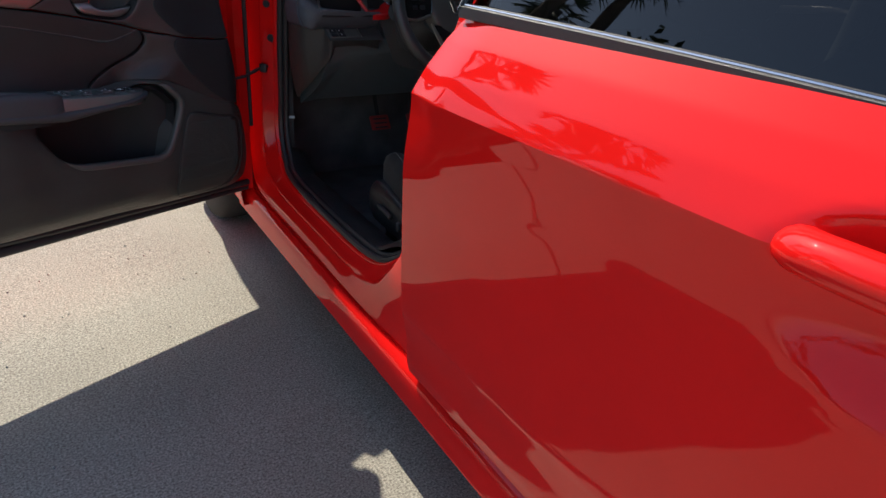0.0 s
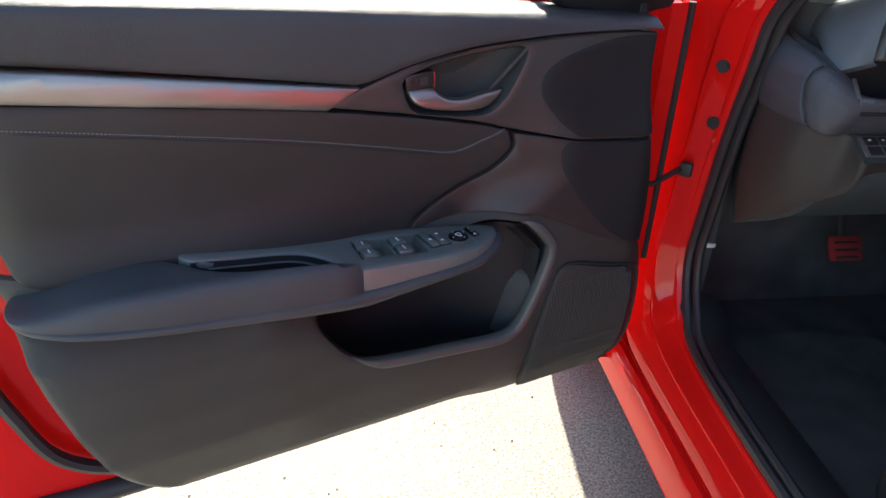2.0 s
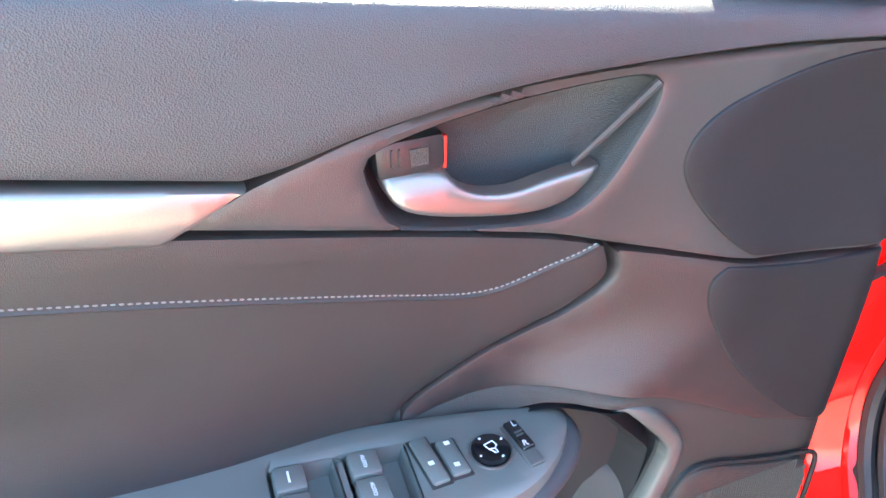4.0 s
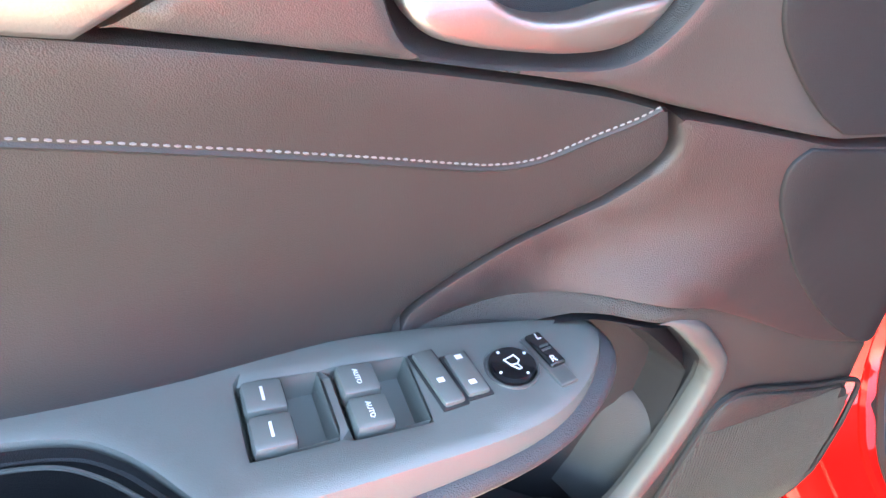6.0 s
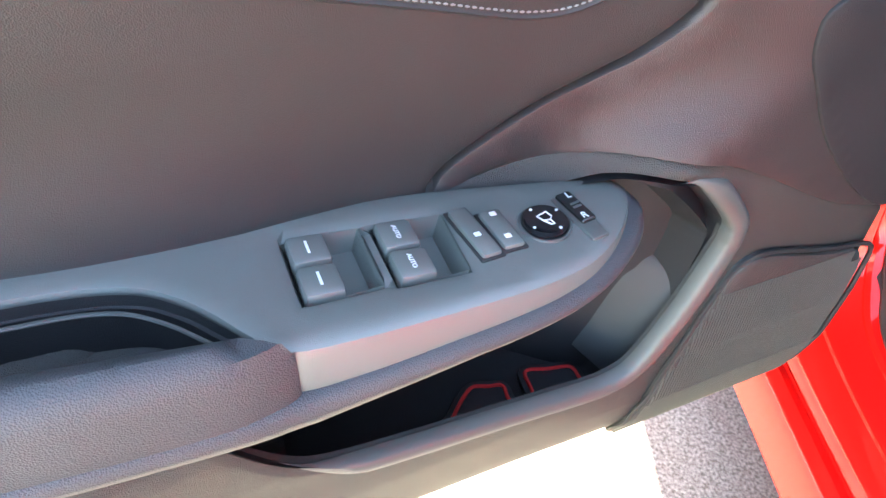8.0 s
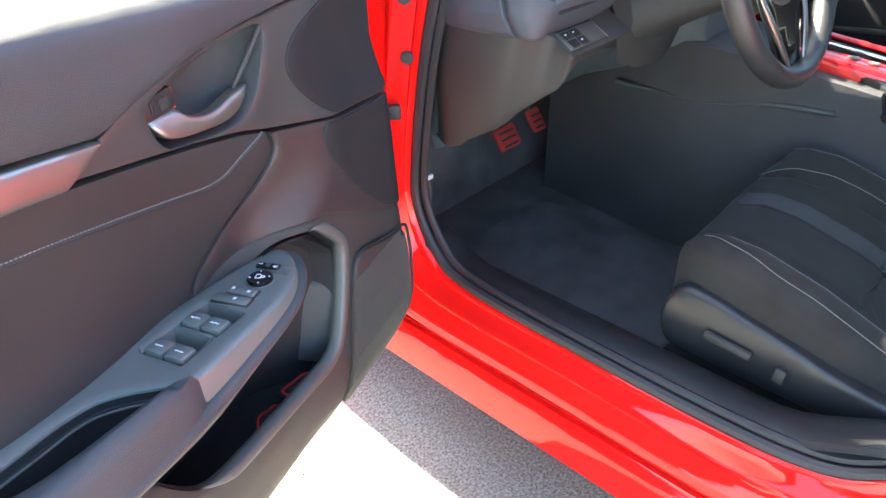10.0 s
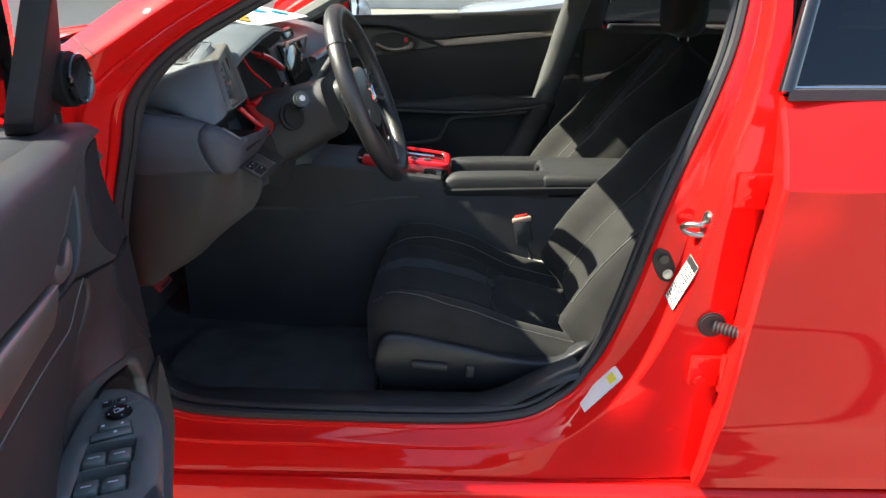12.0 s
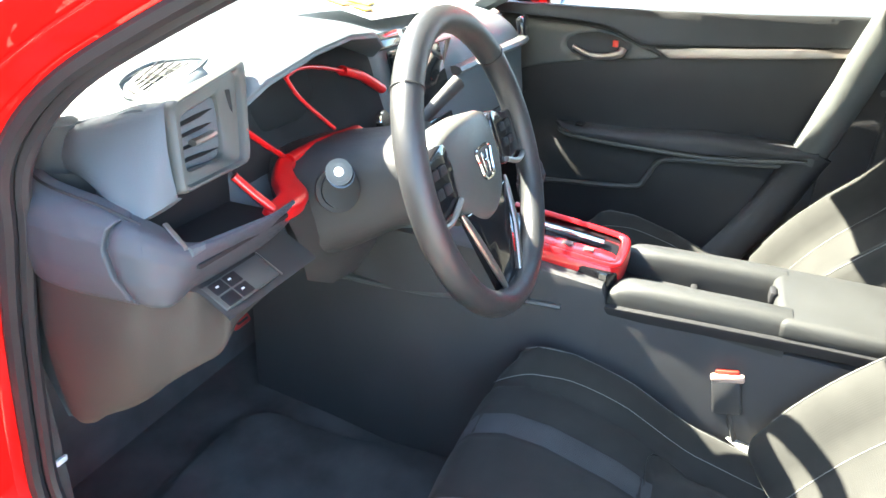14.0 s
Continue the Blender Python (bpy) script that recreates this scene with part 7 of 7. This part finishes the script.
# ---- passenger door lining ----
def build_passenger_door():
    pl = lambda y, z, h: Vector((0.735 - h, y, z))
    f = lambda y, z: float(np.interp(z, [0.34, 0.45, 0.58, 0.64, 0.68, 0.75, 0.86, 0.95, 1.0], [0.02, 0.05, 0.055, 0.045, 0.02, 0.03, 0.05, 0.05, 0.02])) - 0.03 * ease(y, 0.80, 0.95)
    d = part("passenger_door", sheet(curve([(0.94, 0.42), (0.90, 0.35), (0.2, 0.36), (0.06, 0.45), (0.0, 0.70), (-0.03, 0.99), (0.45, 0.985), (0.88, 0.985), (0.95, 0.95), (0.96, 0.6)], 6, True), f, pl, 0.02, 0.006, 0.05), INSERT, car, "black lined passenger door", smooth=60)
    part("upper_pad", sheet(curve([(0.495, 0.930), (0.535, 0.936), (0.62, 0.966), (0.78, 0.975), (0.90, 0.975), (0.90, 1.0), (0.61, 1.008), (0.30, 1.020), (-0.02, 1.033), (-0.02, 0.978), (0.25, 0.950)], 6, True), lambda y, z: f(y, min(z, 0.95)) + 0.012, pl, 0.015, 0.006, 0.03), PAD, d, "soft grey upper pad")
    strip = [(0.488, 0.925), (0.452, 0.904), (0.25, 0.923), (0.0, 0.952), (0.0, 0.974), (0.25, 0.946)]
    dense = np.concatenate([np.linspace(strip[i], strip[(i + 1) % 6], 5, endpoint=False) for i in range(6)])
    part("silver_strip", sheet(dense, lambda y, z: f(y, z) + 0.016, pl, 0.02, 0.003, 0.02), SILVER, d, "brushed silver strip")
    part("handle_panel", sheet(curve([(0.475, 0.903), (0.53, 0.927), (0.62, 0.958), (0.78, 0.966), (0.90, 0.966), (0.90, 0.83), (0.775, 0.853), (0.693, 0.870), (0.58, 0.885)], 6, True), lambda y, z: f(y, z) + 0.006 - 0.03 * bump_at(y, z, 0.63, 0.915, 0.085, 0.035) ** 0.4, pl, 0.010, 0.004, 0.02), SMOOTH, d, smooth=60)
    part("inner_handle", tube(curve([pl(0.565, 0.915, 0.058), pl(0.572, 0.902, 0.064), pl(0.61, 0.893, 0.066), pl(0.645, 0.893, 0.064), pl(0.69, 0.910, 0.058)], 6), [0.010] * 10 + [0.008] * 8 + [0.006] * 7, 8), SILVER, d, "silver inner handle")
    part("lock_mark", box((0.006, 0.014, 0.016), tuple(pl(0.585, 0.925, 0.058)), 0.002), BUCKLE_RED, d)
    rows = []
    for y in (0.715, 0.708, 0.69, 0.66, 0.50, 0.33, 0.15, 0.08):
        t0, b0 = float(np.interp(y, [0.08, 0.15, 0.33, 0.49, 0.66, 0.715], [0.738, 0.736, 0.735, 0.716, 0.712, 0.712])), float(np.interp(y, [0.08, 0.17, 0.30, 0.485, 0.67, 0.715], [0.712, 0.700, 0.686, 0.684, 0.688, 0.705]))
        k = ease(0.722 - y, 0.0, 0.05)
        rows.append([(0.735 - w * (0.35 + 0.65 * k), y, z) for w, z in ((0.02, t0), (0.062, t0), (0.078, t0 - 0.003), (0.086, t0 - 0.010), (0.088, (t0 + b0) / 2), (0.084, b0 + 0.002), (0.070, b0 - 0.004), (0.03, b0 - 0.02))])
    part("armrest", loft(rows), LEATHER, d, "padded armrest", smooth=50)
    part("armrest_rim", tube(curve([pl(0.70, 0.700, 0.070), pl(0.66, 0.688, 0.084), pl(0.485, 0.681, 0.088), pl(0.30, 0.683, 0.088), pl(0.10, 0.705, 0.084)], 6), 0.005, 8), SMOOTH, d)
    part("window_switch", box((0.03, 0.022, 0.006), tuple(pl(0.645, 0.716, 0.062)), 0.002), GLOSS_BLACK, d, "black window switch")
    part("pocket_lip", tube(curve([pl(0.80, 0.545, 0.060), pl(0.725, 0.550, 0.066), pl(0.495, 0.571, 0.070), pl(0.456, 0.602, 0.070), pl(0.422, 0.654, 0.068), pl(0.30, 0.667, 0.064), pl(0.12, 0.684, 0.060)], 6), 0.007, 8), SMOOTH, d)


build_passenger_door()


# ---- rear bench ----
def build_bench():
    b = part("rear_seat", box((1.24, 0.46, 0.18), (0, -0.78, 0.36), 0.05, (6, 0, 0), 3), CLOTH, car, "dark cloth rear bench")
    part("backrest", box((1.24, 0.16, 0.60), (0, -1.10, 0.70), 0.05, (-22, 0, 0), 3), CLOTH, b)
    part("parcel_shelf", box((1.2, 0.42, 0.02), (0, -1.38, 0.98), 0.006), PLASTIC, b)
    for s in (-0.38, 0.38):
        part("headrest", box((0.24, 0.10, 0.14), (s, -1.22, 1.05), 0.04, (-12, 0, 0), 3), CLOTH, b)
    for s in (-1, 1):
        part("rear_door_lining", box((0.03, 1.14, 0.74), (s * 0.675, -0.60 - 0.06 * (s < 0), 0.60), 0.012), PLASTIC, b)
        part("rear_window_ledge", box((0.088, 1.04, 0.03), (s * 0.700, -0.64, 0.968), 0.01), PLASTIC, b)


build_bench()

# ---- printed sheet on the dash ----
sheet_ = part("printed_sign", box((0.42, 0.24, 0.002), (0, 0, 0), 0.0005), PAPER, smooth=0, m=pose(0.23, 1.01, 1.035, 10, 0, -6))
tagged(sheet_, "white printed paper sign lying on the dashboard", "paper sign")
rng = random.Random(9)
for k in range(16):
    part("print_field", box((rng.uniform(0.03, 0.09), rng.uniform(0.02, 0.05), 0.0006), (rng.uniform(-0.17, 0.17), rng.uniform(-0.08, 0.08), 0.0014 + 0.0003 * k), 0, (0, 0, rng.uniform(-15, 15))),
         (PAPER_BLUE, PAPER_YELLOW, PAPER_BLUE)[k % 3], sheet_, smooth=0)


# ---- surroundings ----
def build_palm(x, y, h, seed, lean=0.0):
    rng = random.Random(seed)
    trunk = curve([(x, y, 0), (x + lean * 0.2, y, h * 0.4), (x + lean * 0.6, y + 0.1, h * 0.75), (x + lean, y + 0.1, h)], 8)
    t = empty("palm_tree", (0, 0, 0))
    tagged(t, "tall fan palm with a shaggy head beside the car park", "palm tree", "palms by the car park")
    rad = np.interp(np.linspace(0, 1, len(trunk)), [0, 0.08, 0.9, 1], [0.30, 0.20, 0.14, 0.18])
    part("trunk", tube(trunk, list(rad * [1.0 + 0.06 * ((i * 7) % 3 - 1) for i in range(len(trunk))]), 10), BARK, t)
    top = Vector([float(c) for c in trunk[-1]])
    bm = bmesh.new()
    for i in range(34):
        az, el = rng.uniform(0, 2 * math.pi), rng.uniform(-0.9, 1.3)
        d = Vector((math.cos(az) * math.cos(el), math.sin(az) * math.cos(el), math.sin(el)))
        side = d.cross(Vector((0, 0, 1))).normalized()
        L = rng.uniform(0.70, 1.12)
        hub = top + d * L * 0.62 + Vector((0, 0, -0.08 * L))
        for j in range(11):
            q = (j - 5) / 5 * 1.0
            tip = hub + (d * math.cos(q) + side * math.sin(q)) * L * rng.uniform(0.62, 0.80) + Vector((0, 0, -0.22 * L * abs(math.sin(q)) - 0.08))
            w = (side * math.cos(q) - d * math.sin(q)) * 0.036
            mid = hub * 0.55 + tip * 0.45 + Vector((0, 0, 0.03))
            bm.faces.new([bm.verts.new(p) for p in (hub, mid - w, tip, mid + w)])
        b = [bm.verts.new(p) for p in (top - side * 0.02, top + side * 0.02, hub + side * 0.02, hub - side * 0.02)]
        bm.faces.new(b)
    part("crown", bm, FROND, t, smooth=0)


def build_tree(x, y, h, r, seed):
    rng = random.Random(seed)
    t = empty("tree")
    tagged(t, "leafy broad tree at the edge of the car park", "tree", "trees round the car park")
    part("trunk", tube([(x, y, 0), (x + 0.1, y, h * 0.3), (x, y + 0.1, h * 0.6)], [0.22, 0.17, 0.10], 8), BARK, t)
    for k in range(5):
        az = k * 1.26 + rng.uniform(-0.3, 0.3)
        part("limb", tube([(x, y, h * 0.35), (x + r * 0.4 * math.cos(az), y + r * 0.4 * math.sin(az), h * 0.6), (x + r * 0.7 * math.cos(az), y + r * 0.7 * math.sin(az), h * 0.8)], [0.09, 0.06, 0.03], 6), BARK, t)
    bm = bmesh.new()
    clumps = [(Vector((rng.gauss(0, 0.42), rng.gauss(0, 0.42), rng.gauss(0, 0.33))), rng.uniform(0.25, 0.5)) for _ in range(26)]
    for c, s in clumps:
        for _ in range(90):
            p = c + Vector((rng.gauss(0, 1), rng.gauss(0, 1), rng.gauss(0, 1))) * s * 0.5
            w = Vector((x, y, h * 0.72)) + Vector((p.x * r, p.y * r, p.z * h * 0.36))
            d = Vector((rng.gauss(0, 1), rng.gauss(0, 1), rng.gauss(0, 1))).normalized() * 0.16
            e = d.orthogonal().normalized() * 0.07
            bm.faces.new([bm.verts.new(q) for q in (w - d, w + e, w + d, w - e)])
    part("crown", bm, LEAF, t, smooth=0)


build_palm(-4.6, 10.3, 7.4, 1, 0.2)
build_palm(-7.6, 9.7, 7.5, 2, -0.3)
build_palm(-8.9, 9.2, 8.0, 5, 0.3)
build_palm(-11.5, 14.0, 7.5, 3, 0.4)
for i, (x, y, h, r) in enumerate(((-11.6, 8.6, 6.4, 2.4), (-9.0, 12.5, 5.4, 2.2), (-14, 5, 5.0, 2.6), (-16, 10, 6.0, 3.0), (-17, 1, 5.0, 2.8), (-17, -6, 5.5, 2.8))):
    build_tree(x, y, h, r, 20 + i)


def build_house(x, y, w, d, h, turn):
    t = empty("building", (x, y, 0))
    t.rotation_euler = (0, 0, radians(turn))
    tagged(t, "long low pale stucco building with a tiled roof", "building")
    part("wall", box((w, d, h), (0, 0, h / 2), 0.02), STUCCO, t, smooth=0)
    rows = [[(-w / 2 - 0.4, -d / 2 - 0.4, h), (w / 2 + 0.4, -d / 2 - 0.4, h)], [(-w / 2 + 0.6, 0, h + 1.2), (w / 2 - 0.6, 0, h + 1.2)], [(-w / 2 - 0.4, d / 2 + 0.4, h), (w / 2 + 0.4, d / 2 + 0.4, h)]]
    part("roof", loft(rows), ROOF_TILE, t, smooth=0)
    n = int(w // 3)
    for i in range(n):
        wx = -w / 2 + (i + 0.5) * w / n
        win = part("window", box((1.3, 0.06, 1.2), (wx, -d / 2 - 0.02, 1.6), 0.01), SMOOTH, t, smooth=0)
        part("pane", box((1.15, 0.03, 1.05), (wx, -d / 2 - 0.05, 1.6), 0), SCREEN, win, smooth=0)


build_house(26, 6, 30, 8, 3.2, -90)


def build_parked_car(x, y, turn):
    t = empty("parked_car", (x, y, 0))
    t.rotation_euler = (0, 0, radians(turn))
    tagged(t, "silver sedan parked across the lane", "car")
    prof = [(-2.25, 0.35), (-2.28, 0.62), (-2.15, 0.90), (-1.5, 0.96), (-0.85, 1.38), (0.35, 1.42), (1.15, 0.98), (2.1, 0.82), (2.25, 0.60), (2.22, 0.33)]
    c = curve(prof, 6)
    rows = []
    for s in np.linspace(-1, 1, 13):
        rows.append([(s * (0.88 - 0.22 * ease(z, 0.9, 1.4)), y_ * (1 - 0.03 * s * s), 0.3 + (z - 0.3) * (1 - 0.05 * s * s)) for y_, z in c])
    part("body", loft([[(-(0.86 - 0.22 * ease(z, 0.9, 1.4)), y_, 0.28) for y_, z in c]] + rows + [[((0.86 - 0.22 * ease(z, 0.9, 1.4)), y_, 0.28) for y_, z in c]]), WHITE_PAINT, t, smooth=35)
    for s in (-1, 1):
        part("side_glass", loft([[(s * 0.865, -1.35, 0.97), (s * 0.875, -0.4, 0.965), (s * 0.865, 0.95, 0.96)], [(s * 0.70, -0.85, 1.33), (s * 0.70, -0.2, 1.36), (s * 0.70, 0.32, 1.34)]]), SCREEN, t)
        for wy in (-1.38, 1.36):
            w = part("wheel", disc(0.215, 0.20, (s * 0.80, wy, 0.32), (1, 0, 0), 28, 0.02), RIM, t)
            rr = [[(s * 0.80 + dx, wy + r * math.cos(a), 0.32 + r * math.sin(a)) for dx, r in ((-0.1, 0.21), (-0.1, 0.29), (-0.07, 0.32), (0.07, 0.32), (0.1, 0.29), (0.1, 0.21))] for a in np.arange(30) * math.pi / 15]
            part("tyre", loft(rr, close_rows=True, close_cols=True), TYRE, w)
    part("rear_glass", loft([[(-0.68, -1.48, 0.99), (0.68, -1.48, 0.99)], [(-0.58, -0.92, 1.36), (0.58, -0.92, 1.36)]]), SCREEN, t)


build_parked_car(5.6, 3.6, 8)
build_parked_car(5.8, -1.8, 5)
